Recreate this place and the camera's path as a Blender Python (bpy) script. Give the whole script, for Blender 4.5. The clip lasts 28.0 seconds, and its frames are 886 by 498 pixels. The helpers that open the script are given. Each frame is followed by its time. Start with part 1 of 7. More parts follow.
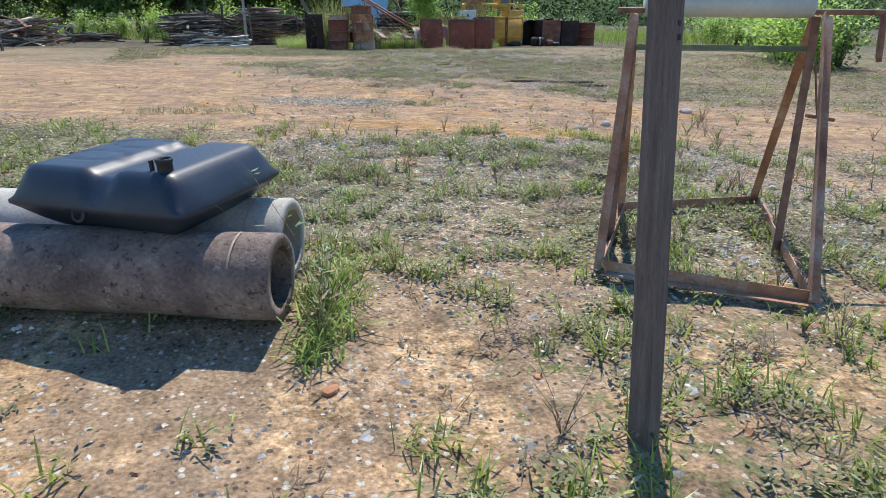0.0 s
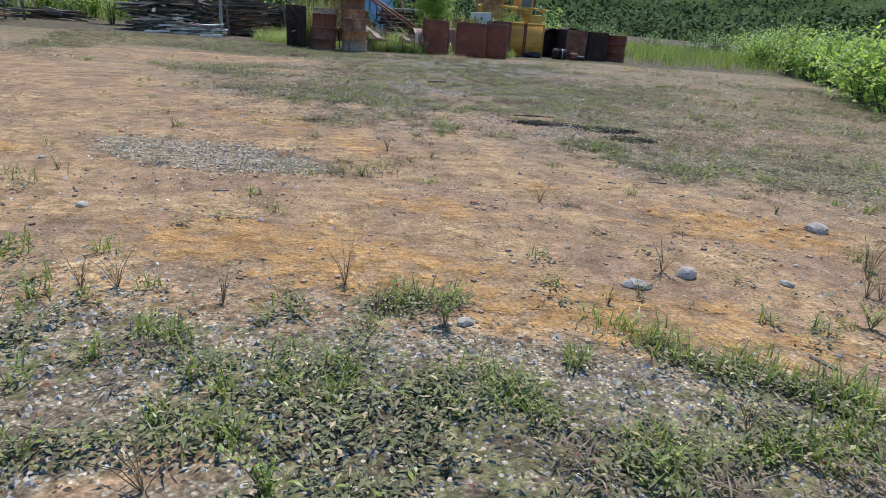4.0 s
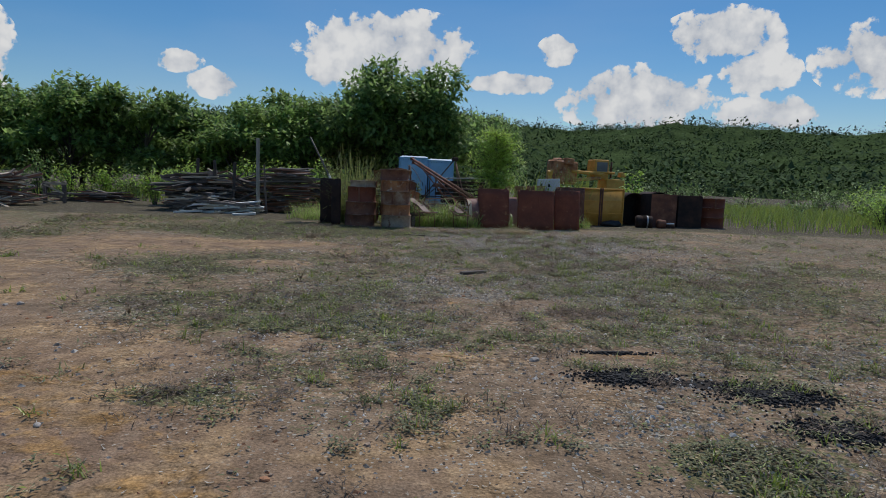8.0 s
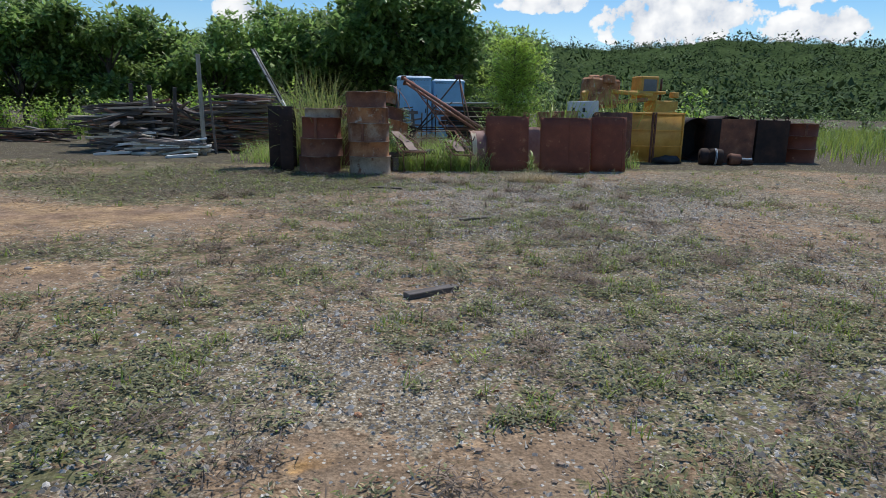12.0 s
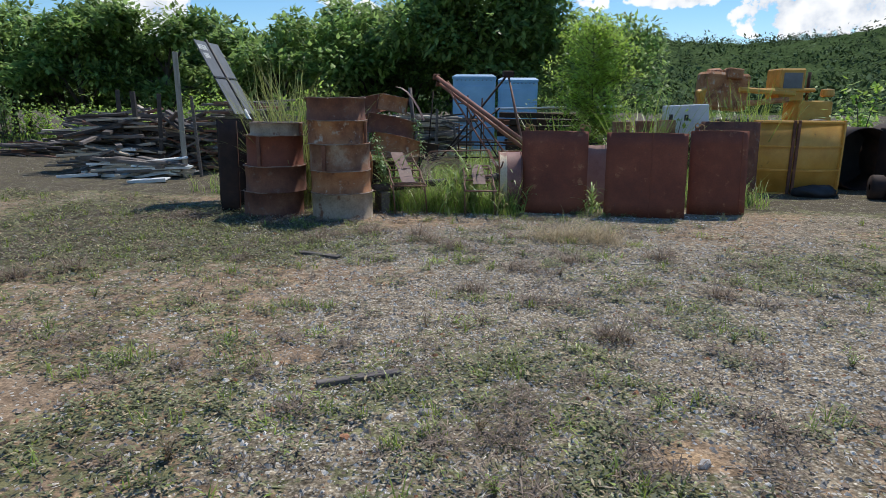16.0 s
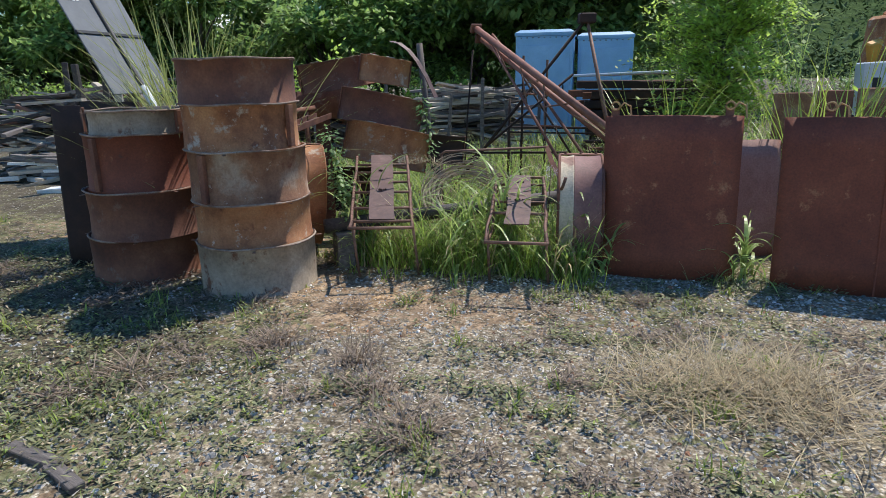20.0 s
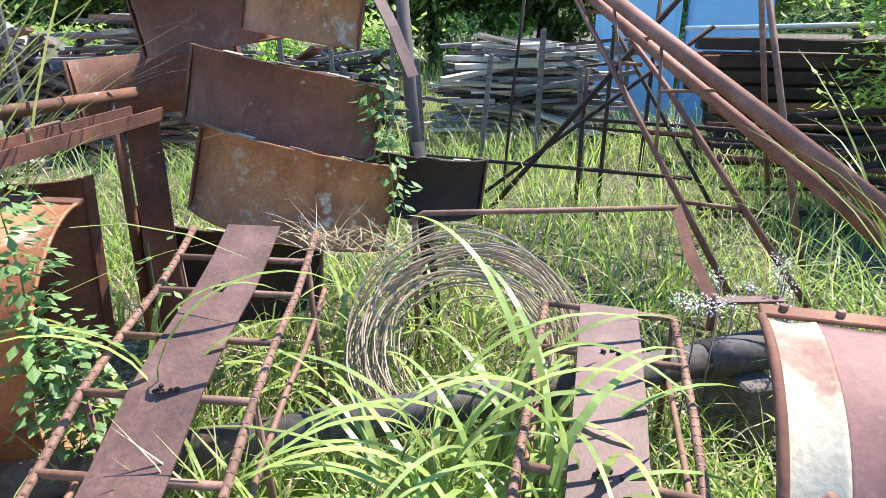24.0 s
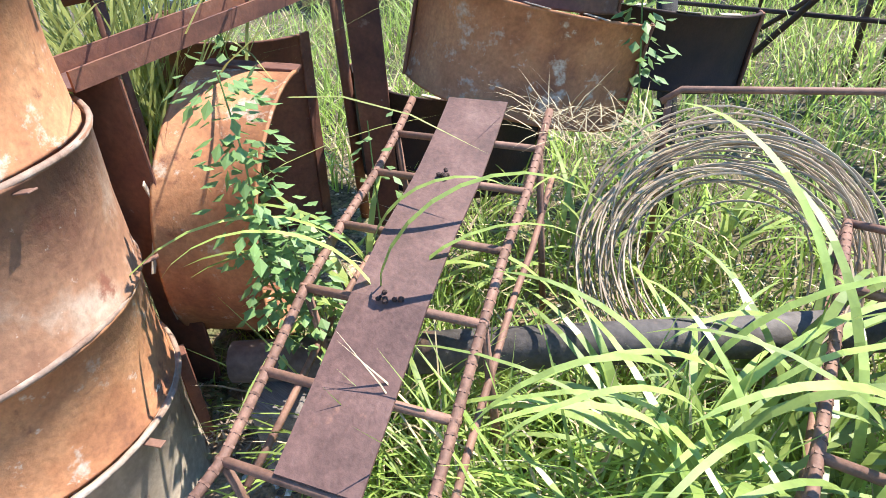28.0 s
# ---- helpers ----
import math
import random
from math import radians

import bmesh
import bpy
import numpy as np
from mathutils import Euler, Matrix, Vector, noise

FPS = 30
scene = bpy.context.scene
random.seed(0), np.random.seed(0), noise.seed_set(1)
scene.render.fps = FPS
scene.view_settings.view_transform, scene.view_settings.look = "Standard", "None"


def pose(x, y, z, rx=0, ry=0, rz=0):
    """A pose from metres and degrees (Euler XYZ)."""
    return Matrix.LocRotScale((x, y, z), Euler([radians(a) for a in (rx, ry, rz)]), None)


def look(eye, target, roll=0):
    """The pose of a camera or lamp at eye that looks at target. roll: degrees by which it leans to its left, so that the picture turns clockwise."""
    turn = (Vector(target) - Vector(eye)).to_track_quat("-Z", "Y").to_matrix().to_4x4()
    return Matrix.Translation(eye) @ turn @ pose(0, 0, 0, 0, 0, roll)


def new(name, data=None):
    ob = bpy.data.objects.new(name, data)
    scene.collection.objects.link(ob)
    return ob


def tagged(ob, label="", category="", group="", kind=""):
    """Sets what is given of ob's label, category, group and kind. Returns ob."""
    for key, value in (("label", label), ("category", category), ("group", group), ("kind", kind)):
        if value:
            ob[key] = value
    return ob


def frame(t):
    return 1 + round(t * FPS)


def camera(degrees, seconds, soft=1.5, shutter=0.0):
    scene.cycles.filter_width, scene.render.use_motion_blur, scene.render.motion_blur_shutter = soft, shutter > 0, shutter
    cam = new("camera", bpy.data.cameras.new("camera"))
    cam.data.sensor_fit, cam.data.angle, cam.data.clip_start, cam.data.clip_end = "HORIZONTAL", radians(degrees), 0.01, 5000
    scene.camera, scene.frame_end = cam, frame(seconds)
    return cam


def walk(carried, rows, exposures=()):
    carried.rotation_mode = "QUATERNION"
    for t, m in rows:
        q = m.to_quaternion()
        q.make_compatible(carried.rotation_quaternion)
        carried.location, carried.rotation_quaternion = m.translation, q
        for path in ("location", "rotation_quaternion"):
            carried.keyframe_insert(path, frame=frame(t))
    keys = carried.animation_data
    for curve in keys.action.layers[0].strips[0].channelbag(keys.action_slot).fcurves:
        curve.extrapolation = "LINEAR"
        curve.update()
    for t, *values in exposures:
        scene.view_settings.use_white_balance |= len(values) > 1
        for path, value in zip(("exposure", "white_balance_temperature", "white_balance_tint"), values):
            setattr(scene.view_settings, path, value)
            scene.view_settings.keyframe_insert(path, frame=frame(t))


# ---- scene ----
cam = camera(69.9, 28.0, soft=0.6)
PATH = [
    (0, (-3.071, -26.762, 1.241), (-2.631, -24.935, 0.556), 0.6),
    (0.5, (-3.059, -26.287, 1.262), (-2.858, -24.449, 0.503), 2.1),
    (1, (-3.011, -25.682, 1.349), (-3.023, -23.840, 0.565), 1.0),
    (1.5, (-2.847, -25.164, 1.362), (-2.842, -23.297, 0.632), 2.2),
    (2, (-2.650, -24.684, 1.416), (-2.499, -22.817, 0.705), 3.6),
    (2.5, (-2.326, -24.170, 1.421), (-2.052, -22.315, 0.714), 3.6),
    (3, (-2.089, -23.626, 1.388), (-1.744, -21.779, 0.691), 4.0),
    (3.5, (-1.804, -23.133, 1.385), (-1.381, -21.300, 0.690), 4.6),
    (5.5, (-0.821, -21.436, 1.534), (-0.46, -19.584, 0.873), 4.0),
    (6, (-0.552, -20.846, 1.572), (-0.227, -18.971, 0.958), 4.0),
    (6.5, (-0.334, -20.163, 1.551), (-0.019, -18.256, 1.034), 3.1),
    (7, (-0.179, -19.495, 1.589), (0.044, -17.537, 1.248), 2.6),
    (7.5, (0.011, -18.924, 1.475), (0.245, -16.951, 1.245), 2.0),
    (8, (0.018, -18.359, 1.436), (0.17, -16.377, 1.217), 2.2),
    (8.5, (0.074, -17.631, 1.402), (0.063, -15.648, 1.144), 1.5),
    (9, (0.21, -16.993, 1.414), (0.198, -15.018, 1.1), 1.9),
    (9.5, (0.233, -16.354, 1.399), (0.238, -14.399, 0.98), 2.7),
    (10, (0.393, -15.78, 1.368), (0.429, -13.832, 0.916), 3.2),
    (10.5, (0.576, -15.229, 1.43), (0.642, -13.287, 0.954), 2.6),
    (11, (0.735, -14.557, 1.498), (0.806, -12.615, 1.024), 1.9),
    (11.5, (1.005, -13.966, 1.458), (1.078, -12.021, 1.0), 1.0),
    (12, (1.19, -13.374, 1.427), (1.248, -11.425, 0.983), 1.1),
    (12.5, (1.278, -12.754, 1.457), (1.344, -10.803, 1.02), 1.3),
    (13, (1.456, -12.174, 1.437), (1.48, -10.22, 1.015), 1.3),
    (13.5, (1.458, -11.522, 1.381), (1.455, -9.564, 0.975), 1.7),
    (15.5, (2.811, -9.238, 1.574), (2.607, -7.302, 1.114), 0.8),
    (16, (2.882, -8.665, 1.574), (2.571, -6.74, 1.128), 0.4),
    (16.5, (2.939, -8.097, 1.587), (2.52, -6.202, 1.105), 0.2),
    (17, (2.95, -7.503, 1.595), (2.499, -5.619, 1.098), -0.5),
    (17.5, (2.876, -6.906, 1.576), (2.329, -5.057, 1.046), -1.5),
    (18, (2.833, -6.339, 1.591), (2.273, -4.499, 1.041), -1.7),
    (18.5, (2.845, -5.766, 1.581), (2.272, -3.928, 1.039), -2.6),
    (19, (2.784, -5.196, 1.565), (2.201, -3.359, 1.031), -2.3),
    (19.5, (2.807, -4.683, 1.522), (2.228, -2.841, 0.999), -2.1),
    (20, (2.76, -4.086, 1.512), (2.19, -2.243, 0.984), -1.0),
    (20.5, (2.581, -3.479, 1.5), (2.037, -1.647, 0.911), -0.3),
    (22.5, (2.286, -1.462, 1.518), (1.72, 0.332, 0.838), 0.1),
    (23, (2.183, -1.054, 1.519), (1.583, 0.731, 0.846), 1.2),
    (23.5, (2.026, -0.646, 1.551), (1.404, 1.134, 0.884), 1.7),
    (24, (1.985, -0.367, 1.511), (1.251, 1.368, 0.84), 0.2),
    (24.5, (1.844, -0.279, 1.509), (1.011, 1.409, 0.832), -0.5),
    (25, (1.827, -0.211, 1.498), (0.935, 1.415, 0.748), -0.4),
    (25.5, (1.829, -0.173, 1.509), (0.932, 1.445, 0.749), -0.6),
    (26, (1.818, -0.19, 1.509), (0.893, 1.41, 0.745), -1.2),
    (26.5, (1.779, -0.234, 1.514), (0.734, 1.284, 0.737), -2.6),
    (27, (1.712, -0.197, 1.518), (0.603, 1.193, 0.602), -2.8),
    (27.5, (1.669, -0.116, 1.538), (0.544, 1.181, 0.512), -4.6),
    (28, (1.667, -0.139, 1.508), (0.548, 1.116, 0.425), -4.0),
]
walk(cam, [(t, look(eye, target, roll)) for t, eye, target, roll in PATH],
     exposures=[(0, 0.4), (1, 0.2), (2, 0.32), (3, 0.2), (6, -0.48), (7.0, -0.88), (9, -0.68), (10, -0.3), (11, -0.24), (13, -0.36), (17, -0.08), (20, 0.2), (22.5, 1.25), (25, 1.44), (28, 1.52)])


# ---- world, sun ----
SUN_EL, SUN_AZ = radians(59.5), radians(19.6)      # azimuth from +y towards +x
world = bpy.data.worlds.new("world")
scene.world = world
world.use_nodes = True


def build_world():
    nt = world.node_tree
    nt.nodes.clear()
    N, L = nt.nodes.new, nt.links.new
    out, bg = N("ShaderNodeOutputWorld"), N("ShaderNodeBackground")
    sky = N("ShaderNodeTexSky")
    sky.sky_type, sky.sun_disc = "NISHITA", False
    sky.sun_elevation, sky.sun_rotation = SUN_EL, SUN_AZ
    sky.air_density, sky.dust_density, sky.ozone_density = 1.0, 0.2, 4.0
    tc = N("ShaderNodeTexCoord")
    bg.inputs[1].default_value = 0.125
    # cumulus: noise on the direction, denser low over the horizon, and thin veils above
    def math_node(op, a, b=None, clamp=False):
        n = N("ShaderNodeMath")
        n.operation, n.use_clamp = op, clamp
        for i, v in enumerate((a, b)):
            if v is None:
                continue
            if isinstance(v, (int, float)):
                n.inputs[i].default_value = v
            else:
                L(v, n.inputs[i])
        return n.outputs[0]
    big = N("ShaderNodeTexNoise")
    big.inputs["Scale"].default_value, big.inputs["Detail"].default_value = 27.0, 9.0
    big.inputs["Roughness"].default_value = 0.55
    L(tc.outputs["Generated"], big.inputs["Vector"])
    total = None
    for az, el, w, h in CLOUDS:
        d = Vector((math.sin(radians(az)) * math.cos(radians(el)), math.cos(radians(az)) * math.cos(radians(el)), math.sin(radians(el))))
        side = Vector((d.y, -d.x, 0)).normalized()
        up = side.cross(d)
        def dot(v):
            n = N("ShaderNodeVectorMath")
            n.operation = "DOT_PRODUCT"
            L(tc.outputs["Generated"], n.inputs[0])
            n.inputs[1].default_value = v
            return n.outputs["Value"]
        a = math_node("DIVIDE", dot(side), math.tan(radians(w)))
        b = math_node("DIVIDE", dot(up), math.tan(radians(h)))
        f = math_node("GREATER_THAN", dot(d), 0.0)
        r = math_node("ADD", math_node("MULTIPLY", a, a), math_node("MULTIPLY", b, b))
        m = math_node("MULTIPLY", math_node("SUBTRACT", 1.0, r, clamp=True), f)
        total = m if total is None else math_node("MAXIMUM", total, m)
    mask = math_node("ADD", math_node("MULTIPLY", total, 0.75), math_node("MULTIPLY", math_node("SUBTRACT", big.outputs["Fac"], 0.5), 2.6))
    edge = N("ShaderNodeMapRange")
    edge.interpolation_type = "SMOOTHSTEP"
    edge.inputs["From Min"].default_value, edge.inputs["From Max"].default_value = 0.20, 0.36
    L(math_node("MULTIPLY", mask, math_node("GREATER_THAN", total, 0.02)), edge.inputs["Value"])
    veil = N("ShaderNodeTexNoise")
    veil.inputs["Scale"].default_value, veil.inputs["Detail"].default_value = 2.2, 5.0
    mp = N("ShaderNodeMapping")
    mp.inputs["Scale"].default_value = (1, 1, 3.5)
    L(tc.outputs["Generated"], mp.inputs["Vector"])
    L(mp.outputs[0], veil.inputs["Vector"])
    thin = N("ShaderNodeMapRange")
    thin.inputs["From Min"].default_value, thin.inputs["From Max"].default_value = 0.42, 0.75
    thin.inputs["To Max"].default_value = 0.16
    L(veil.outputs["Fac"], thin.inputs["Value"])
    ramp = N("ShaderNodeValToRGB")
    ramp.color_ramp.elements[0].color, ramp.color_ramp.elements[1].color = (5.6, 6.2, 7.2, 1), (9.8, 9.9, 10.0, 1)
    ramp.color_ramp.elements[0].position, ramp.color_ramp.elements[1].position = 0.35, 0.62
    L(big.outputs["Fac"], ramp.inputs[0])
    m1, m2 = N("ShaderNodeMixRGB"), N("ShaderNodeMixRGB")
    L(thin.outputs[0], m1.inputs[0])
    vivid = N("ShaderNodeHueSaturation")
    vivid.inputs["Saturation"].default_value, vivid.inputs["Value"].default_value = 1.32, 1.15
    L(sky.outputs[0], vivid.inputs["Color"])
    L(vivid.outputs[0], m1.inputs[1])
    m1.inputs[2].default_value = (5.4, 6.6, 8.4, 1)
    L(edge.outputs[0], m2.inputs[0])
    L(m1.outputs[0], m2.inputs[1])
    L(ramp.outputs[0], m2.inputs[2])
    L(m2.outputs[0], bg.inputs[0])
    L(bg.outputs[0], out.inputs[0])


# direction (degrees from +y towards +x, height) and half-size of each cumulus
CLOUDS = [(20.4, 7.4, 7.6, 3.0), (30.8, 6.1, 4.6, 1.6), (29.8, 9.3, 3.2, 2.0), (27, 12.2, 5.3, 2.4), (13.9, 11.2, 2.1, 1.5), (10, 8.5, 4.6, 1.1), (-33.8, 7.4, 5, 5.4), (-15.3, 7.2, 2.6, 1.4), (-0.8, 10.8, 8.7, 3.8),
          (-6.5, 9, 1.9, 1.9), (-18.2, 8.7, 2, 1), (38, 10, 5, 3),
          (52, 16, 9, 5), (80, 14, 10, 5), (120, 18, 12, 6), (170, 15, 12, 6), (-70, 16, 10, 5), (-110, 20, 12, 6), (-150, 14, 10, 5)]
build_world()

sun_data = bpy.data.lights.new("sun", "SUN")
sun_data.energy, sun_data.angle, sun_data.color = 4.2, radians(0.55), (1.0, 0.955, 0.88)
sun = new("sun", sun_data)
sun_dir = Vector((math.sin(SUN_AZ) * math.cos(SUN_EL), math.cos(SUN_AZ) * math.cos(SUN_EL), math.sin(SUN_EL)))
sun.matrix_world = look(sun_dir * 60, (0, 0, 0))


# ---- materials ----
def shade(name, stops, scale=4.0, detail=6.0, rough=0.85, metal=0.0, fine=40.0, fine_amt=0.25, bump=0.3, dist=0.01, stretch=(1, 1, 1),
          spots=None, vary=0.12, coords="Object", through_light=0.0, spec=0.5):
    """A surface from a coarse noise over colour stops, a fine grain, optional spots (scale, threshold, colour) and relief."""
    m = bpy.data.materials.new(name)
    m.use_nodes = True
    nt = m.node_tree
    N, L = nt.nodes.new, nt.links.new
    bsdf = nt.nodes["Principled BSDF"]
    tc, mp, info = N("ShaderNodeTexCoord"), N("ShaderNodeMapping"), N("ShaderNodeObjectInfo")
    mp.inputs["Scale"].default_value = stretch
    L(tc.outputs[coords], mp.inputs["Vector"])
    shift = N("ShaderNodeVectorMath")
    shift.operation = "MULTIPLY_ADD"
    L(info.outputs["Random"], shift.inputs[0])
    shift.inputs[1].default_value = (37.0, 23.0, 11.0)
    L(mp.outputs[0], shift.inputs[2])
    v = shift.outputs[0]
    n1, n2 = N("ShaderNodeTexNoise"), N("ShaderNodeTexNoise")
    for n, s, d in ((n1, scale, detail), (n2, fine, 4.0)):
        n.inputs["Scale"].default_value, n.inputs["Detail"].default_value = s, d
        n.inputs["Roughness"].default_value = 0.62
        L(v, n.inputs["Vector"])
    ramp = N("ShaderNodeValToRGB")
    r = ramp.color_ramp
    for i, (p, c) in enumerate(stops):
        e = r.elements[i] if i < 2 else r.elements.new(p)
        e.position, e.color = p, (*c, 1)
    L(n1.outputs["Fac"], ramp.inputs[0])
    col = ramp.outputs[0]
    if spots:
        for s, t, c in spots:
            n3, mr, mx = N("ShaderNodeTexNoise"), N("ShaderNodeMapRange"), N("ShaderNodeMixRGB")
            n3.inputs["Scale"].default_value, n3.inputs["Detail"].default_value = s, 8.0
            n3.inputs["Roughness"].default_value = 0.7
            off = N("ShaderNodeVectorMath")
            off.inputs[1].default_value = (s * 1.7, 3.1, 7.7)
            L(v, off.inputs[0])
            L(off.outputs[0], n3.inputs["Vector"])
            mr.inputs["From Min"].default_value, mr.inputs["From Max"].default_value = t, t + 0.08
            L(n3.outputs["Fac"], mr.inputs["Value"])
            L(mr.outputs[0], mx.inputs[0])
            L(col, mx.inputs[1])
            mx.inputs[2].default_value = (*c, 1)
            col = mx.outputs[0]
    # grain and piece-to-piece value shift
    g = N("ShaderNodeMapRange")
    g.inputs["From Min"].default_value, g.inputs["From Max"].default_value = 0.25, 0.75
    g.inputs["To Min"].default_value, g.inputs["To Max"].default_value = 1 - fine_amt, 1 + fine_amt
    L(n2.outputs["Fac"], g.inputs["Value"])
    pv = N("ShaderNodeMapRange")
    pv.inputs["To Min"].default_value, pv.inputs["To Max"].default_value = 1 - vary * 0.3, 1 + vary * 0.3
    L(info.outputs["Random"], pv.inputs["Value"])
    geo = N("ShaderNodeNewGeometry")
    iv = N("ShaderNodeMapRange")
    iv.inputs["To Min"].default_value, iv.inputs["To Max"].default_value = 1 - vary, 1 + vary
    L(geo.outputs["Random Per Island"], iv.inputs["Value"])
    k1, k2 = N("ShaderNodeMath"), N("ShaderNodeMath")
    k1.operation = k2.operation = "MULTIPLY"
    L(g.outputs[0], k1.inputs[0])
    L(pv.outputs[0], k1.inputs[1])
    L(k1.outputs[0], k2.inputs[0])
    L(iv.outputs[0], k2.inputs[1])
    sc = N("ShaderNodeVectorMath")
    sc.operation = "SCALE"
    L(col, sc.inputs[0])
    L(k2.outputs[0], sc.inputs["Scale"])
    L(sc.outputs[0], bsdf.inputs["Base Color"])
    rr = N("ShaderNodeMapRange")
    rr.inputs["To Min"].default_value, rr.inputs["To Max"].default_value = max(0.05, rough - 0.12), min(1, rough + 0.12)
    L(n2.outputs["Fac"], rr.inputs["Value"])
    L(rr.outputs[0], bsdf.inputs["Roughness"])
    bsdf.inputs["Metallic"].default_value = metal
    bsdf.inputs["Specular IOR Level"].default_value = spec
    if bump:
        b = N("ShaderNodeBump")
        b.inputs["Strength"].default_value, b.inputs["Distance"].default_value = bump, dist
        L(n2.outputs["Fac"], b.inputs["Height"])
        L(b.outputs[0], bsdf.inputs["Normal"])
    if through_light:
        tr, ad = N("ShaderNodeBsdfTranslucent"), N("ShaderNodeMixShader")
        out = nt.nodes["Material Output"]
        ad.inputs[0].default_value = through_light
        L(sc.outputs[0], tr.inputs[0])
        L(bsdf.outputs[0], ad.inputs[1])
        L(tr.outputs[0], ad.inputs[2])
        L(ad.outputs[0], out.inputs[0])
    return m


RUST = shade("rust", [(0.3, (0.085, 0.036, 0.027)), (0.46, (0.165, 0.066, 0.042)), (0.6, (0.235, 0.098, 0.055)), (0.75, (0.33, 0.17, 0.10))],
             scale=3.0, rough=0.8, metal=0.08, fine=60, bump=0.35, dist=0.004,
             spots=[(5, 0.60, (0.25, 0.17, 0.13)), (14, 0.66, (0.42, 0.36, 0.30))])
RUST_ORANGE = shade("rust_orange", [(0.3, (0.19, 0.075, 0.038)), (0.48, (0.39, 0.165, 0.072)), (0.68, (0.52, 0.265, 0.125))],
                    scale=3.5, rough=0.82, metal=0.05, fine=70, bump=0.35, dist=0.004,
                    spots=[(4, 0.60, (0.17, 0.06, 0.035)), (7, 0.57, (0.52, 0.42, 0.32)), (15, 0.62, (0.60, 0.51, 0.41))])
RUST_RED = shade("rust_red_sheet", [(0.3, (0.14, 0.038, 0.021)), (0.5, (0.20, 0.055, 0.028)), (0.72, (0.265, 0.082, 0.041))],
                 scale=2.4, detail=9, rough=0.74, metal=0.05, fine=70, fine_amt=0.32, bump=0.35, dist=0.004, spots=[(9, 0.62, (0.13, 0.052, 0.038)), (5, 0.60, (0.36, 0.155, 0.075)), (26, 0.70, (0.42, 0.30, 0.23))])
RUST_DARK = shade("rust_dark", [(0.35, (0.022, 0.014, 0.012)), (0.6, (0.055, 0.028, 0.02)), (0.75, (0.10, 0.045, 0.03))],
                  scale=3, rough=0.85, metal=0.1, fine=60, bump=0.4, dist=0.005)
RUST_BAR = shade("rust_bar", [(0.35, (0.14, 0.072, 0.05)), (0.6, (0.27, 0.145, 0.10)), (0.75, (0.36, 0.21, 0.15))],
                 scale=9, rough=0.72, metal=0.15, fine=120, bump=0.3, dist=0.002)
STRAP = shade("strap_plate", [(0.35, (0.092, 0.047, 0.038)), (0.55, (0.145, 0.076, 0.062)), (0.75, (0.215, 0.128, 0.105))],
              scale=5, detail=9, rough=0.6, metal=0.05, fine=60, fine_amt=0.3, bump=0.4, dist=0.004, spots=[(9, 0.64, (0.21, 0.105, 0.075)), (16, 0.68, (0.12, 0.06, 0.05))])
RUST_MIXED = shade("rust_mixed", [(0.3, (0.16, 0.065, 0.036)), (0.5, (0.29, 0.145, 0.08)), (0.62, (0.40, 0.29, 0.21)), (0.78, (0.50, 0.42, 0.34))],
                   scale=3.0, rough=0.85, metal=0.05, fine=60, bump=0.4, dist=0.004, spots=[(6, 0.58, (0.19, 0.07, 0.04)), (17, 0.63, (0.60, 0.52, 0.43))])
RIM = shade("worn_rim", [(0.3, (0.16, 0.085, 0.055)), (0.5, (0.28, 0.19, 0.14)), (0.7, (0.44, 0.36, 0.29))], scale=7, fine=80, bump=0.2)
CRUST = shade("pale_crust", [(0.35, (0.30, 0.23, 0.165)), (0.55, (0.42, 0.335, 0.25)), (0.75, (0.53, 0.45, 0.35))],
              scale=5, fine=50, bump=0.4, dist=0.004, spots=[(6, 0.58, (0.20, 0.09, 0.05))])
YELLOW = shade("yellow_paint", [(0.35, (0.58, 0.28, 0.045)), (0.6, (0.70, 0.37, 0.07)), (0.8, (0.74, 0.45, 0.13))],
               scale=3, rough=0.55, fine=70, fine_amt=0.1, bump=0.1, spots=[(6, 0.64, (0.24, 0.10, 0.04))])
BLUE = shade("blue_paint", [(0.35, (0.22, 0.45, 0.68)), (0.6, (0.27, 0.52, 0.76)), (0.8, (0.36, 0.60, 0.80))],
             scale=2, rough=0.5, fine=50, fine_amt=0.08, bump=0.06, spots=[(5, 0.70, (0.25, 0.30, 0.32))])
WHITE_BOX = shade("white_enamel", [(0.35, (0.52, 0.56, 0.60)), (0.7, (0.66, 0.69, 0.72))], scale=3, rough=0.45, fine=60, fine_amt=0.07, bump=0.05,
                  spots=[(8, 0.70, (0.30, 0.20, 0.14))])
BLACK = shade("black_rubber", [(0.3, (0.012, 0.012, 0.013)), (0.7, (0.03, 0.03, 0.032))], scale=5, rough=0.6, fine=80, bump=0.15)
PIPE_BLACK = shade("black_pipe", [(0.3, (0.045, 0.038, 0.036)), (0.7, (0.12, 0.10, 0.09))], scale=5, rough=0.75, fine=40, fine_amt=0.35, bump=0.5, dist=0.005, spots=[(7, 0.62, (0.16, 0.10, 0.07))])
PLASTIC = shade("tank_plastic", [(0.3, (0.014, 0.021, 0.034)), (0.7, (0.024, 0.034, 0.052))], scale=3, rough=0.42, fine=60, fine_amt=0.2, bump=0.06, dist=0.003,
                spots=[(4, 0.60, (0.036, 0.044, 0.056))])
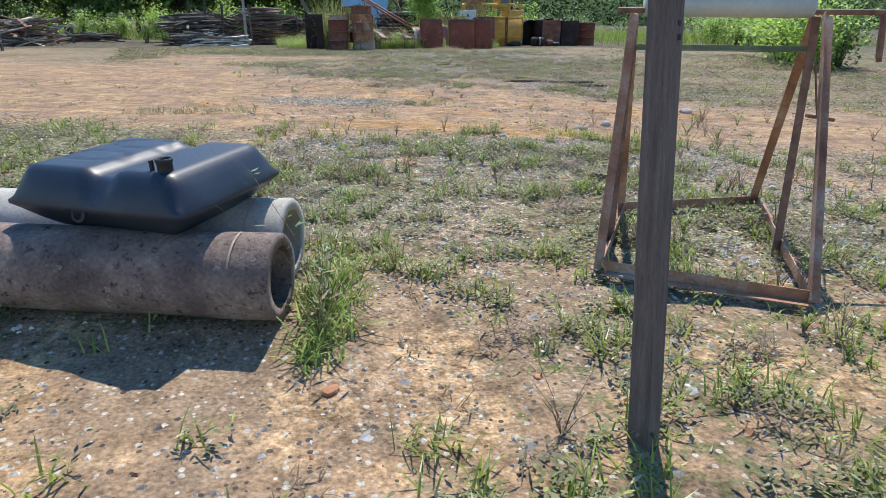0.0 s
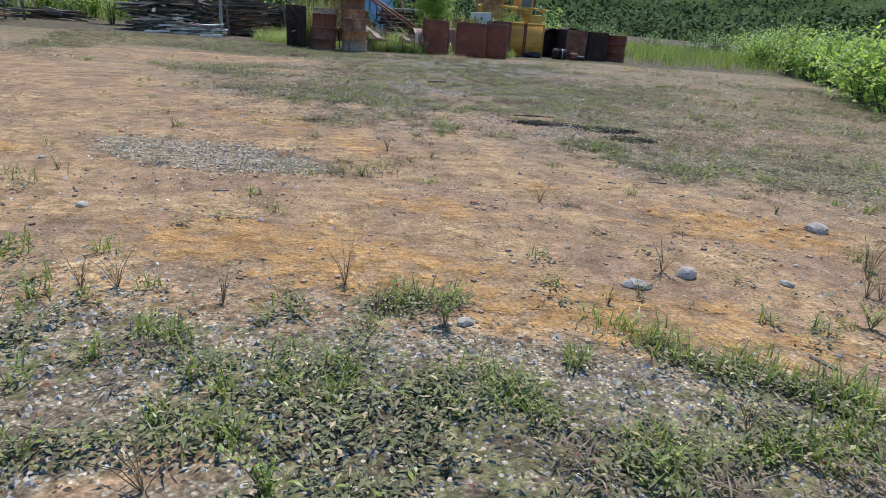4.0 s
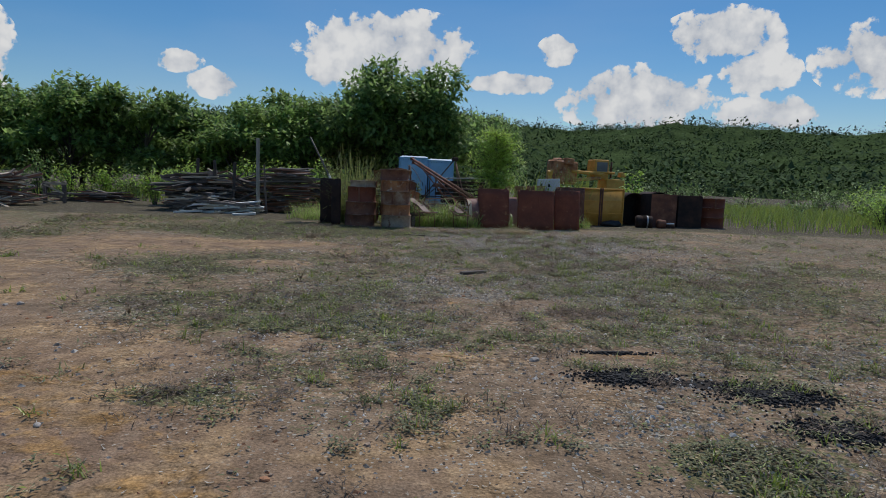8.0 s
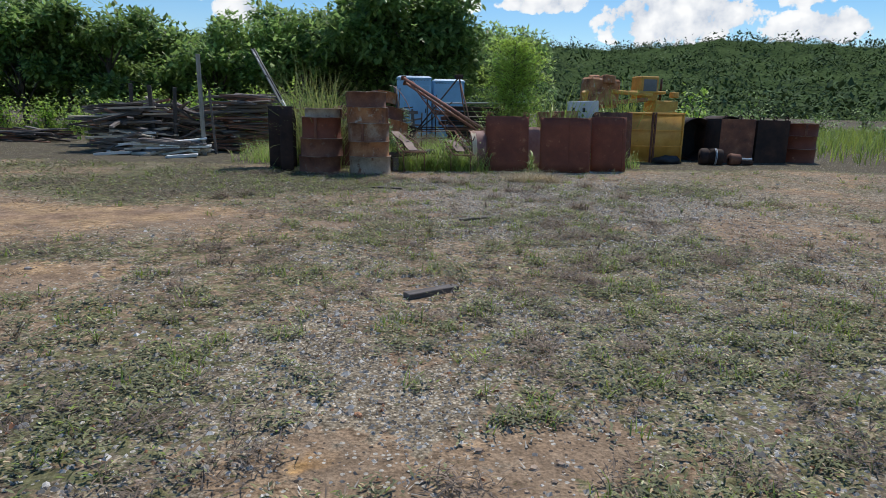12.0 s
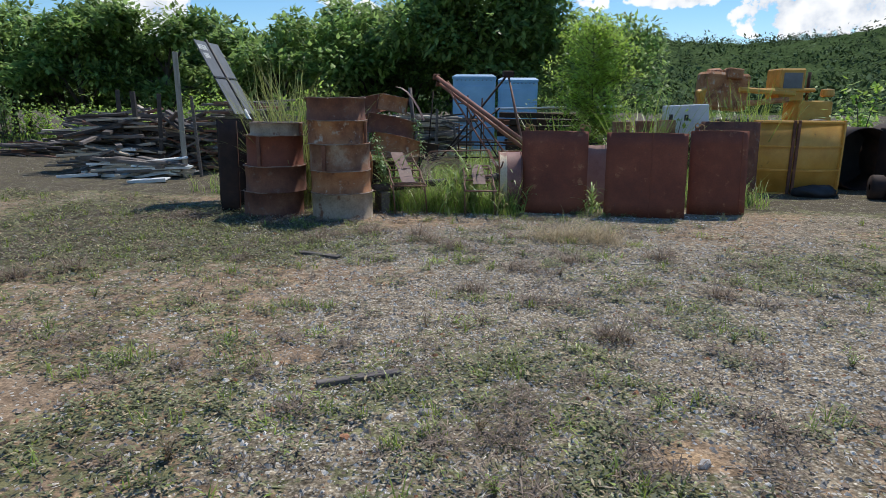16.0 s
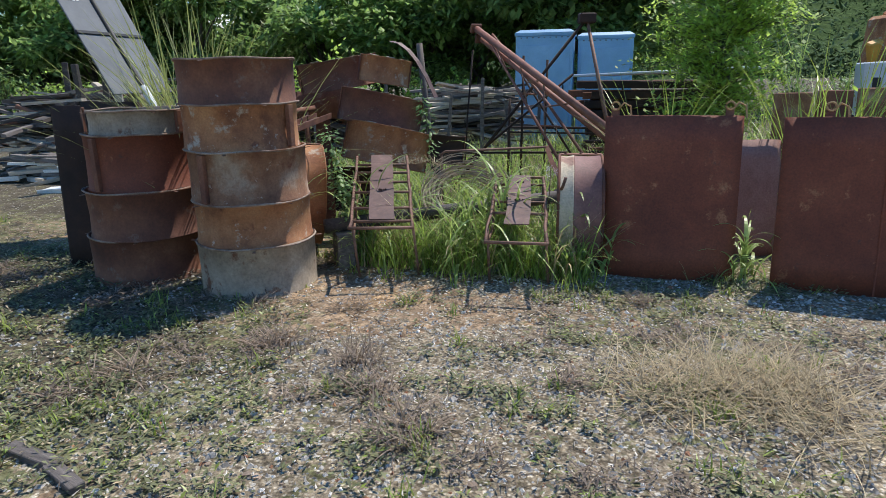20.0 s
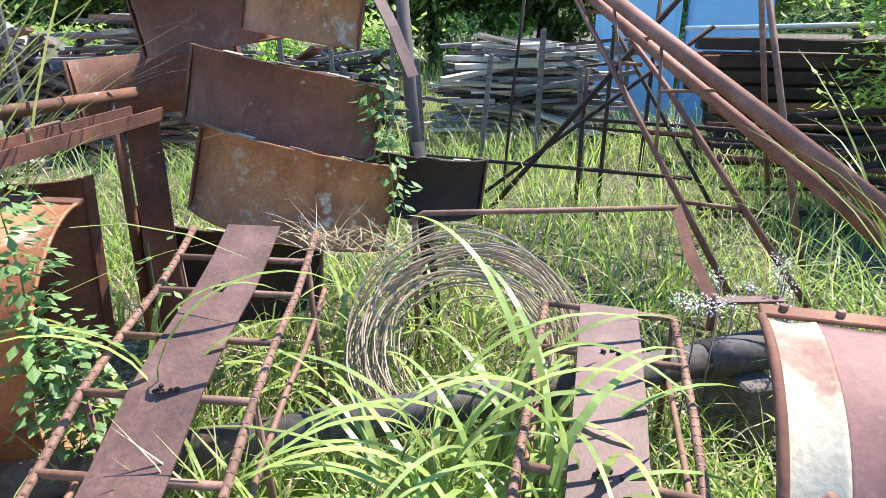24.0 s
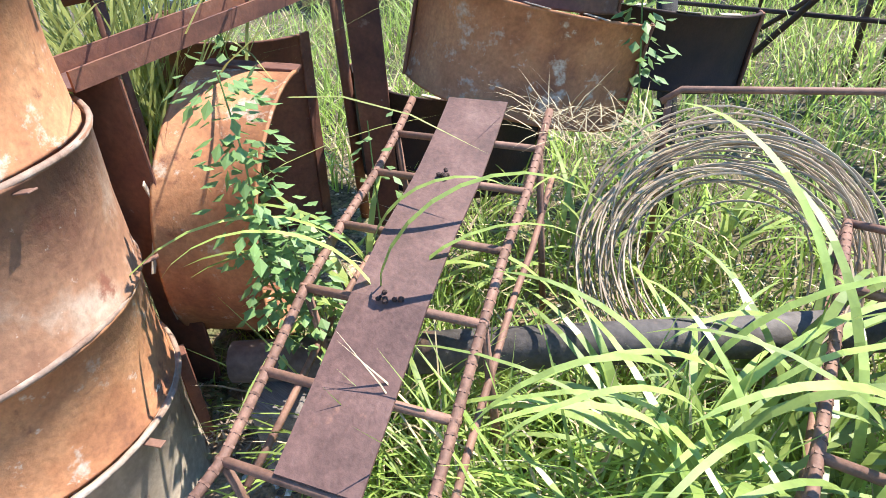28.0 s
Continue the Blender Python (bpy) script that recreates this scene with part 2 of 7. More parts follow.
CONCRETE = shade("old_concrete", [(0.3, (0.10, 0.072, 0.062)), (0.5, (0.205, 0.152, 0.128)), (0.68, (0.36, 0.29, 0.245))], scale=4, rough=0.95, fine=60, fine_amt=0.35,
                 bump=0.6, dist=0.008, spots=[(24, 0.56, (0.06, 0.046, 0.042)), (14, 0.62, (0.40, 0.35, 0.30))])
CONCRETE_PALE = shade("pale_concrete", [(0.3, (0.34, 0.31, 0.27)), (0.7, (0.50, 0.47, 0.41))], scale=4, rough=0.95, fine=70, bump=0.3, dist=0.005)
WOOD_GREY = shade("grey_wood", [(0.3, (0.075, 0.063, 0.057)), (0.55, (0.145, 0.122, 0.108)), (0.75, (0.25, 0.215, 0.185))], scale=3, stretch=(1, 12, 12), fine=30,
                  fine_amt=0.3, bump=0.5, dist=0.004, vary=0.5)
WOOD_DARK = shade("dark_wood", [(0.3, (0.035, 0.029, 0.026)), (0.6, (0.07, 0.058, 0.05)), (0.8, (0.12, 0.10, 0.085))], scale=3, stretch=(1, 12, 12), fine=30, fine_amt=0.3, bump=0.5, dist=0.004, vary=0.4)
WOOD_PALE = shade("pale_wood", [(0.3, (0.30, 0.24, 0.17)), (0.7, (0.52, 0.45, 0.36))], scale=3, stretch=(1, 12, 12), fine=30, bump=0.3, vary=0.3)
WOOD_RED = shade("red_brown_wood", [(0.3, (0.13, 0.06, 0.04)), (0.7, (0.28, 0.14, 0.09))], scale=3, stretch=(1, 12, 12), fine=30, bump=0.3, vary=0.3)
POST_WOOD = shade("post_wood", [(0.3, (0.085, 0.066, 0.055)), (0.55, (0.145, 0.115, 0.098)), (0.75, (0.20, 0.165, 0.14))], scale=5, stretch=(9, 9, 0.8), fine=50, fine_amt=0.3,
                  bump=0.5, dist=0.004, spots=[(3, 0.66, (0.05, 0.04, 0.035))])
WHITE_PLANK = shade("white_plank", [(0.3, (0.60, 0.60, 0.57)), (0.7, (0.78, 0.78, 0.75))], scale=3, fine=40, fine_amt=0.1, bump=0.1)
PALE_POST = shade("pale_post", [(0.3, (0.26, 0.23, 0.19)), (0.7, (0.44, 0.40, 0.34))], scale=4, stretch=(9, 9, 0.8), fine=50, bump=0.3)
STONE = shade("stone", [(0.3, (0.22, 0.19, 0.165)), (0.7, (0.42, 0.38, 0.34))], scale=12, fine=60, bump=0.4, vary=0.35)
STONE_RED = shade("red_stone", [(0.3, (0.26, 0.11, 0.055)), (0.7, (0.42, 0.21, 0.11))], scale=12, fine=60, bump=0.4, vary=0.3)
CHAR = shade("char", [(0.3, (0.012, 0.011, 0.011)), (0.7, (0.04, 0.036, 0.036))], scale=20, fine=90, bump=0.5, vary=0.5)
GRASS = shade("fresh_grass", [(0.3, (0.22, 0.31, 0.05)), (0.55, (0.34, 0.42, 0.085)), (0.8, (0.48, 0.52, 0.18))], scale=3, fine=20, bump=0, rough=0.4, vary=0.3,
              through_light=0.38)
GRASS_DULL = shade("yard_grass", [(0.3, (0.20, 0.225, 0.085)), (0.55, (0.30, 0.32, 0.13)), (0.8, (0.40, 0.40, 0.21))], scale=2, fine=20, bump=0, rough=0.7, vary=0.35,
                   through_light=0.2)
GRASS_TALL = shade("tall_grass", [(0.3, (0.22, 0.32, 0.065)), (0.55, (0.34, 0.45, 0.11)), (0.8, (0.50, 0.57, 0.20))], scale=3, fine=20, bump=0, rough=0.45, vary=0.5,
                   through_light=0.55)
GRASS_BROAD = shade("broad_grass", [(0.3, (0.24, 0.33, 0.075)), (0.55, (0.35, 0.44, 0.125)), (0.8, (0.47, 0.52, 0.21))], scale=3, fine=20, bump=0, rough=0.4, vary=0.3,
                    through_light=0.38)
CANE = shade("cane_grass", [(0.3, (0.22, 0.26, 0.075)), (0.55, (0.35, 0.38, 0.13)), (0.8, (0.48, 0.46, 0.22))], scale=3, fine=20, bump=0, rough=0.6, vary=0.3,
             through_light=0.35)
STRAW = shade("dry_straw", [(0.3, (0.36, 0.27, 0.15)), (0.7, (0.58, 0.47, 0.29))], scale=3, fine=20, bump=0, rough=0.8, vary=0.35, through_light=0.15)
DRY_WEED = shade("withered_weed", [(0.3, (0.20, 0.145, 0.105)), (0.7, (0.36, 0.275, 0.20))], scale=3, fine=20, bump=0, rough=0.9, vary=0.45, through_light=0.2)
DRY_DARK = shade("dark_withered_weed", [(0.3, (0.10, 0.076, 0.06)), (0.7, (0.20, 0.155, 0.12))], scale=3, fine=20, bump=0, rough=0.9, vary=0.45, through_light=0.15)
LEAF_DARK = shade("tree_leaf", [(0.3, (0.17, 0.26, 0.085)), (0.55, (0.27, 0.39, 0.125)), (0.8, (0.38, 0.51, 0.19))], scale=1.0, fine=12, bump=0, rough=0.45, vary=0.5,
                  through_light=0.6, spec=0.3)
LEAF_BRIGHT = shade("bright_leaf", [(0.3, (0.30, 0.46, 0.07)), (0.7, (0.45, 0.62, 0.14))], scale=2, fine=12, bump=0, rough=0.5, vary=0.35, through_light=0.58)
LEAF_MID = shade("mid_leaf", [(0.3, (0.16, 0.25, 0.075)), (0.55, (0.26, 0.38, 0.11)), (0.8, (0.37, 0.49, 0.17))], scale=1.0, fine=12, bump=0, rough=0.5, vary=0.5,
                 through_light=0.5, spec=0.3)
LEAF_BUSH = shade("bush_leaf", [(0.3, (0.13, 0.23, 0.05)), (0.7, (0.25, 0.37, 0.10))], scale=1.2, fine=12, bump=0, rough=0.55, vary=0.35, through_light=0.3)
WEED_DULL = shade("dull_weed", [(0.3, (0.135, 0.145, 0.065)), (0.55, (0.20, 0.205, 0.095)), (0.8, (0.29, 0.285, 0.15))], scale=2, fine=20, bump=0, rough=0.7, vary=0.45, through_light=0.2)
WEED_OLIVE = shade("olive_weed", [(0.3, (0.075, 0.09, 0.036)), (0.7, (0.15, 0.165, 0.07))], scale=2, fine=12, bump=0, rough=0.6, vary=0.4, through_light=0.25)
LEAF_WEED = shade("weed_leaf", [(0.3, (0.14, 0.25, 0.075)), (0.7, (0.25, 0.37, 0.14))], scale=2, fine=12, bump=0, rough=0.5, vary=0.3, through_light=0.4)
HILL_SOIL = shade("hill_floor", [(0.3, (0.045, 0.072, 0.028)), (0.7, (0.08, 0.115, 0.045))], scale=0.05, fine=0.8, fine_amt=0.5, bump=0, rough=1.0, vary=0, spec=0.0)
# greyed greens, with some distance haze put into the leaf colour
HILL_LEAF = shade("hill_scrub", [(0.3, (0.045, 0.075, 0.036)), (0.55, (0.085, 0.125, 0.055)), (0.8, (0.15, 0.19, 0.09))], scale=0.06, fine=1.5, bump=0, rough=0.9, vary=0.35, spec=0.05)
BARK = shade("bark", [(0.3, (0.05, 0.04, 0.032)), (0.7, (0.12, 0.10, 0.085))], scale=6, fine=40, bump=0.5, dist=0.01)
WIRE = shade("wire", [(0.3, (0.28, 0.195, 0.125)), (0.7, (0.48, 0.37, 0.25))], scale=6, fine=40, bump=0, rough=0.6, metal=0.0, vary=0.3)
# rack rust lightened, with whitish patches, so sunlight is in the colour
RACK_SUNLIT = shade("sunlit_rack_rust", [(0.3, (0.22, 0.10, 0.06)), (0.48, (0.38, 0.19, 0.11)), (0.62, (0.48, 0.33, 0.24)), (0.78, (0.58, 0.50, 0.42))], scale=4, rough=0.8, fine=70, bump=0.3, dist=0.003)
LITTER = shade("pale_litter", [(0.3, (0.34, 0.30, 0.24)), (0.7, (0.60, 0.55, 0.47))], scale=9, fine=40, bump=0, vary=0.5)
PINK_SHEET = shade("pinkish_rust", [(0.3, (0.27, 0.13, 0.095)), (0.55, (0.36, 0.20, 0.155)), (0.78, (0.45, 0.29, 0.23))], scale=3, rough=0.75, fine=70, bump=0.15, dist=0.003)
BARREL_RED = shade("barrel_mauve", [(0.3, (0.17, 0.075, 0.062)), (0.55, (0.27, 0.13, 0.108)), (0.78, (0.36, 0.20, 0.165))], scale=4, detail=9, rough=0.7, fine=60, fine_amt=0.25, bump=0.25, dist=0.003, spots=[(9, 0.66, (0.48, 0.40, 0.31))])
CLOD = shade("soil_clod", [(0.3, (0.27, 0.19, 0.135)), (0.7, (0.47, 0.35, 0.255))], scale=9, fine=50, fine_amt=0.35, bump=0.4, dist=0.006, vary=0.4)
WEED_DRY = shade("seeding_weed", [(0.3, (0.30, 0.225, 0.145)), (0.7, (0.46, 0.36, 0.25))], scale=3, fine=20, bump=0, rough=0.9, vary=0.4, through_light=0.5)
LEAF_LIME = shade("lime_leaf", [(0.3, (0.40, 0.56, 0.09)), (0.7, (0.56, 0.72, 0.17))], scale=2, fine=12, bump=0, rough=0.5, vary=0.35, through_light=0.6)
FLOWER = shade("grey_seed_head", [(0.3, (0.5, 0.5, 0.5)), (0.7, (0.7, 0.7, 0.68))], scale=8, fine=30, bump=0)
ROPE = shade("yellow_rope", [(0.3, (0.36, 0.20, 0.08)), (0.7, (0.52, 0.33, 0.16))], scale=20, fine=90, bump=0.4)
PVC = shade("pale_drum", [(0.3, (0.40, 0.42, 0.38)), (0.7, (0.52, 0.54, 0.49))], scale=3, fine=50, fine_amt=0.08, bump=0.05, rough=0.5)


# ---- helpers for building ----
def part(name, bm, material, parent=None, label=""):
    """Links a bmesh as one mesh object, under parent where given."""
    me = bpy.data.meshes.new(name)
    bm.to_mesh(me)
    bm.free()
    me.materials.append(material)
    ob = new(name, me)
    ob.parent = parent
    if label:
        ob["label"] = label
    return ob


def smooth(ob):
    ob.data.shade_smooth()
    return ob


def thing(name, m, label, category, group="", kind=""):
    """An Empty that stands at the base of a thing."""
    ob = new(name)
    ob.matrix_basis = m
    ob.empty_display_size = 0.1
    return tagged(ob, label, category, group, kind)


def box(bm, size, at=(0, 0, 0), rot=(0, 0, 0), bevel=0.0, jitter=0.0):
    """A box with rounded edges, its centre at at."""
    vs = bmesh.ops.create_cube(bm, size=1.0)["verts"]
    m = pose(*at, *rot) @ Matrix.Diagonal((*size, 1))
    bmesh.ops.transform(bm, matrix=m, verts=vs)
    if jitter:
        for v in vs:
            v.co += Vector((random.uniform(-jitter, jitter), random.uniform(-jitter, jitter), random.uniform(-jitter, jitter)))
    if bevel:
        es = list({e for v in vs for e in v.link_edges})
        bmesh.ops.bevel(bm, geom=es, offset=bevel, segments=1, affect="EDGES")
    return bm


def tube(bm, pts, r, n=8, r_end=None, cap=True):
    """A round bar along points."""
    pts = [Vector(p) for p in pts]
    rings = []
    up = Vector((0, 0, 1))
    for i, p in enumerate(pts):
        d = (pts[min(i + 1, len(pts) - 1)] - pts[max(i - 1, 0)]).normalized()
        a = d.cross(up if abs(d.z) < 0.95 else Vector((1, 0, 0))).normalized()
        b = d.cross(a)
        k = r if r_end is None else r + (r_end - r) * i / (len(pts) - 1)
        rings.append([bm.verts.new(p + (a * math.cos(t) + b * math.sin(t)) * k) for t in (2 * math.pi * j / n for j in range(n))])
    for u, w in zip(rings, rings[1:]):
        for j in range(n):
            bm.faces.new((u[j], u[(j + 1) % n], w[(j + 1) % n], w[j]))
    if cap:
        bm.faces.new(list(reversed(rings[0])))
        bm.faces.new(rings[-1])
    return bm


def lathe(bm, profile, n=40, a0=0.0, a1=360.0, wobble=None, thick=0.0):
    """Turns a profile of (radius, height) about z from a0 to a1 degrees; thick gives the wall a depth inwards."""
    full = a1 - a0 >= 359.9
    steps = n if full else n + 1
    def grid(shift):
        rows = []
        for i in range(steps):
            t = radians(a0 + (a1 - a0) * i / n)
            row = []
            for r, z in profile:
                k = r - shift + (wobble(t, z) if wobble else 0)
                row.append(bm.verts.new((k * math.cos(t), k * math.sin(t), z)))
            rows.append(row)
        return rows
    outer = grid(0)
    m = len(profile)
    def skin(rows, flip):
        for i in range(n):
            a, b = rows[i], rows[(i + 1) % steps]
            for j in range(m - 1):
                q = (a[j], b[j], b[j + 1], a[j + 1])
                bm.faces.new(q[::-1] if flip else q)
    skin(outer, False)
    if thick:
        inner = grid(thick)
        skin(inner, True)
        for i in range(n):
            k = (i + 1) % steps
            bm.faces.new((outer[i][m - 1], outer[k][m - 1], inner[k][m - 1], inner[i][m - 1]))
            bm.faces.new((inner[i][0], inner[k][0], outer[k][0], outer[i][0]))
        if not full:
            for i in (0, n):
                for j in range(m - 1):
                    q = (outer[i][j], outer[i][j + 1], inner[i][j + 1], inner[i][j])
                    bm.faces.new(q if i else q[::-1])
    return bm


def mesh_from(name, verts, faces, material):
    me = bpy.data.meshes.new(name)
    me.from_pydata(verts, [], faces)
    me.materials.append(material)
    return me


class Blades:
    """Gathers many strips, leaves and chips for one mesh."""
    def __init__(self):
        self.v, self.f = [], []

    def blade(self, base, heading, length, width, lean, curl, seg=4):
        """A tapered arching strip: lean is its first angle from upright, curl what it bends further, in radians."""
        x, y, z = base
        dx, dy = math.cos(heading), math.sin(heading)
        n0 = len(self.v)
        step = length / seg
        a = lean
        for i in range(seg):
            w = width * (1 - 0.75 * (i / seg) ** 1.6) * 0.5
            self.v += [(x - dy * w, y + dx * w, z), (x + dy * w, y - dx * w, z)]
            x, y, z = x + dx * math.sin(a) * step, y + dy * math.sin(a) * step, z + math.cos(a) * step
            a += curl / seg
        self.v.append((x, y, max(z, 0.003)))
        for i in range(seg - 1):
            k = n0 + 2 * i
            self.f.append((k, k + 1, k + 3, k + 2))
        k = n0 + 2 * (seg - 1)
        self.f.append((k, k + 1, k + 2))

    def leaf(self, p, d, up, length, width, fold=0.15):
        """A pointed leaf from p along d."""
        s = d.cross(up)
        if s.length < 1e-4:
            s = Vector((1, 0, 0))
        s.normalize()
        u = s.cross(d).normalized()
        n0 = len(self.v)
        a = p + d * length * 0.45
        self.v += [tuple(p), tuple(a + s * width * 0.5 - u * fold * width), tuple(p + d * length - u * fold * length * 0.5), tuple(a - s * width * 0.5 - u * fold * width)]
        self.f.append((n0, n0 + 1, n0 + 2, n0 + 3))

    def chip(self, p, r, flat=0.6):
        """A small irregular stone."""
        n0 = len(self.v)
        t0 = random.uniform(0, 6.28)
        k = 5
        for i in range(k):
            t = t0 + 6.283 * i / k
            q = r * random.uniform(0.7, 1.15)
            self.v.append((p[0] + q * math.cos(t), p[1] + q * math.sin(t), p[2] - 0.2 * r))
        for i in range(k):
            t = t0 + 6.283 * (i + 0.3) / k
            q = r * random.uniform(0.45, 0.75)
            self.v.append((p[0] + q * math.cos(t), p[1] + q * math.sin(t), p[2] + r * flat * random.uniform(0.7, 1.2)))
        for i in range(k):
            j = (i + 1) % k
            self.f.append((n0 + i, n0 + j, n0 + k + j, n0 + k + i))
        self.f.append(tuple(n0 + k + i for i in range(k)))

    def mesh(self, name, material):
        return mesh_from(name, self.v, self.f, material)


def stuff(name, blades, material, label, category):
    return tagged(new(name, blades.mesh(name, material)), label, category, kind="stuff")


# ---- ground ----
def height(x, y):
    """Low relief of the yard, with a low bank under the concrete pipes."""
    n = noise.noise(Vector((x * 0.22, y * 0.22, 0.3)))
    m = noise.noise(Vector((x * 1.7, y * 1.7, 5.1)))
    near = max(0.0, 1 - max(abs(x - 1) - 18, abs(y + 8) - 26, 0) / 30)
    rut = 0.0
    s = (y + 17.6) + 0.62 * (x + 1)          # across the track
    for c in (-1.1, 0.7):
        rut -= 0.03 * math.exp(-((s - c) / 0.3) ** 2) * (1 if x < 8 else 0)
    bank = 0.075 * math.exp(-((y + 24.0 + 0.33 * (x + 3.1)) / 0.55) ** 4) * (1 / (1 + math.exp(max(-30, min(30, (x + 2.9) * 9)))))
    return near * (0.022 * n + 0.005 * m + rut) + bank


def rise(v):
    return 1 / (1 + math.exp(max(-30.0, min(30.0, -v))))


# patches of the yard: centre, half-length, half-width, turn in degrees, amount
GRAVEL_SPOTS = ((-2.55, -16.35, 1.5, 0.75, -28, 2.0), (-0.2, -21.0, 1.4, 0.5, -22, 1.4), (-2.8, -20.6, 0.7, 0.6, 0, 0.9), (-0.1, -18.5, 0.25, 0.18, 0, 0.8), (0.9, -16.1, 0.6, 0.4, 0, 0.5),
                (3.4, -3.2, 2.6, 2.4, 0, 0.55), (1.9, -1.5, 1.6, 0.9, 0, 0.5), (0.0, -10.4, 1.6, 0.7, 10, 0.6), (2.4, -9.4, 1.4, 0.9, 0, 0.4))
GREEN_SPOTS = ((-1.3, -17.05, 0.5, 0.22, -20, 0.9), (-4.4, -17.4, 0.8, 0.3, -15, 0.9), (-1.4, -14.4, 0.4, 0.2, 0, 0.4), (-5.2, -10.6, 0.6, 0.3, 0, 0.7), (1.9, -15.3, 0.4, 0.3, 0, 0.7),
               (2.3, -16.6, 0.4, 0.25, 0, 0.7), (-2.6, -11.3, 1.0, 0.5, 10, 0.35), (-2.7, -9.1, 0.6, 0.3, 0, 0.6), (-1.4, -14.3, 0.5, 0.15, 0, 0.35), (-2.5, -1.3, 2.8, 1.8, 0, 0.6),
               (0.4, -1.9, 1.6, 1.2, 0, 0.25), (5.7, -2.1, 1.2, 0.9, 0, 0.4), (0.3, -20.55, 0.62, 0.14, -38, 0.9), (-1.4, -20.8, 0.35, 0.3, 0, 0.5), (-1.0, -19.8, 0.4, 0.2, 0, 0.6))
BARE_SPOTS = ((0.75, -10.96, 0.18, 0.22, 0, 0.9), (1.8, -10.95, 0.3, 0.2, 0, 0.8), (1.1, -10.0, 0.22, 0.16, 0, 0.7), (-2.1, -8.3, 0.7, 0.4, 0, 0.8), (-2.4, -5.4, 1.3, 0.6, 8, 0.8), (-5.1, -6.2, 2.4, 1.6, 10, 0.9),
              (-6.0, -10.5, 3.0, 1.8, -20, 0.9), (0.34, -13.4, 0.3, 0.2, 0, 0.9), (1.95, -13.25, 0.5, 0.25, 0, 0.8), (-1.0, -13.0, 0.7, 0.3, 0, 0.5), (-1.9, -13.5, 0.6, 0.3, 0, 0.6), (1.25, -5.0, 0.35, 0.14, 0, 0.7),
              (0.05, -5.8, 0.4, 0.2, 0, 0.5), (3.6, -5.9, 0.25, 0.12, 0, 0.8), (-2.1, -21.1, 0.35, 0.2, 0, 0.7), (-2.3, -20.6, 0.3, 0.15, 0, 0.6))
ORANGE_SPOTS = ((-2.2, -14.4, 1.6, 0.7, -42, 0.5), (-0.9, -15.9, 0.8, 0.5, -40, 0.5), (-1.6, -19.1, 1.5, 0.45, -28, 1.0), (-1.6, -18.9, 0.7, 0.5, 0, 0.8), (-0.6, -18.1, 0.7, 0.25, -30, 0.9), (1.9, -18.6, 1.0, 0.5, -25, 0.9), (0.4, -17.4, 0.3, 0.15, 0, 0.6), (0.2, -20.0, 1.4, 0.5, -25, 0.8),
                (-4.2, -16.3, 0.5, 0.2, 0, 0.7), (0.75, -10.96, 0.16, 0.2, 0, 0.8), (0.34, -13.4, 0.25, 0.15, 0, 0.7), (1.95, -13.25, 0.4, 0.2, 0, 0.6), (-2.1, -8.4, 0.4, 0.2, 0, 0.4))
SOOT_SPOTS = ((1.80, -13.87, 0.42, 0.2, 0, 1.0), (2.70, -14.2, 0.45, 0.25, -20, 1.0), (2.75, -14.85, 0.36, 0.22, 0, 1.0), (2.2, -14.0, 0.5, 0.1, 0, 0.7), (1.9, -13.2, 0.4, 0.05, -8, 0.9))


def spots(x, y, table):
    """How strongly a place lies within the patches of a table."""
    total = 0.0
    for px, py, rx, ry, turn, amount in table:
        dx, dy = x - px, y - py
        if abs(dx) + abs(dy) > 2.2 * (rx + ry):
            continue
        c, s = math.cos(radians(turn)), math.sin(radians(turn))
        u, v = (dx * c + dy * s) / rx, (dy * c - dx * s) / ry
        total += amount * math.exp(-(u * u + v * v) ** 1.5)
    return total


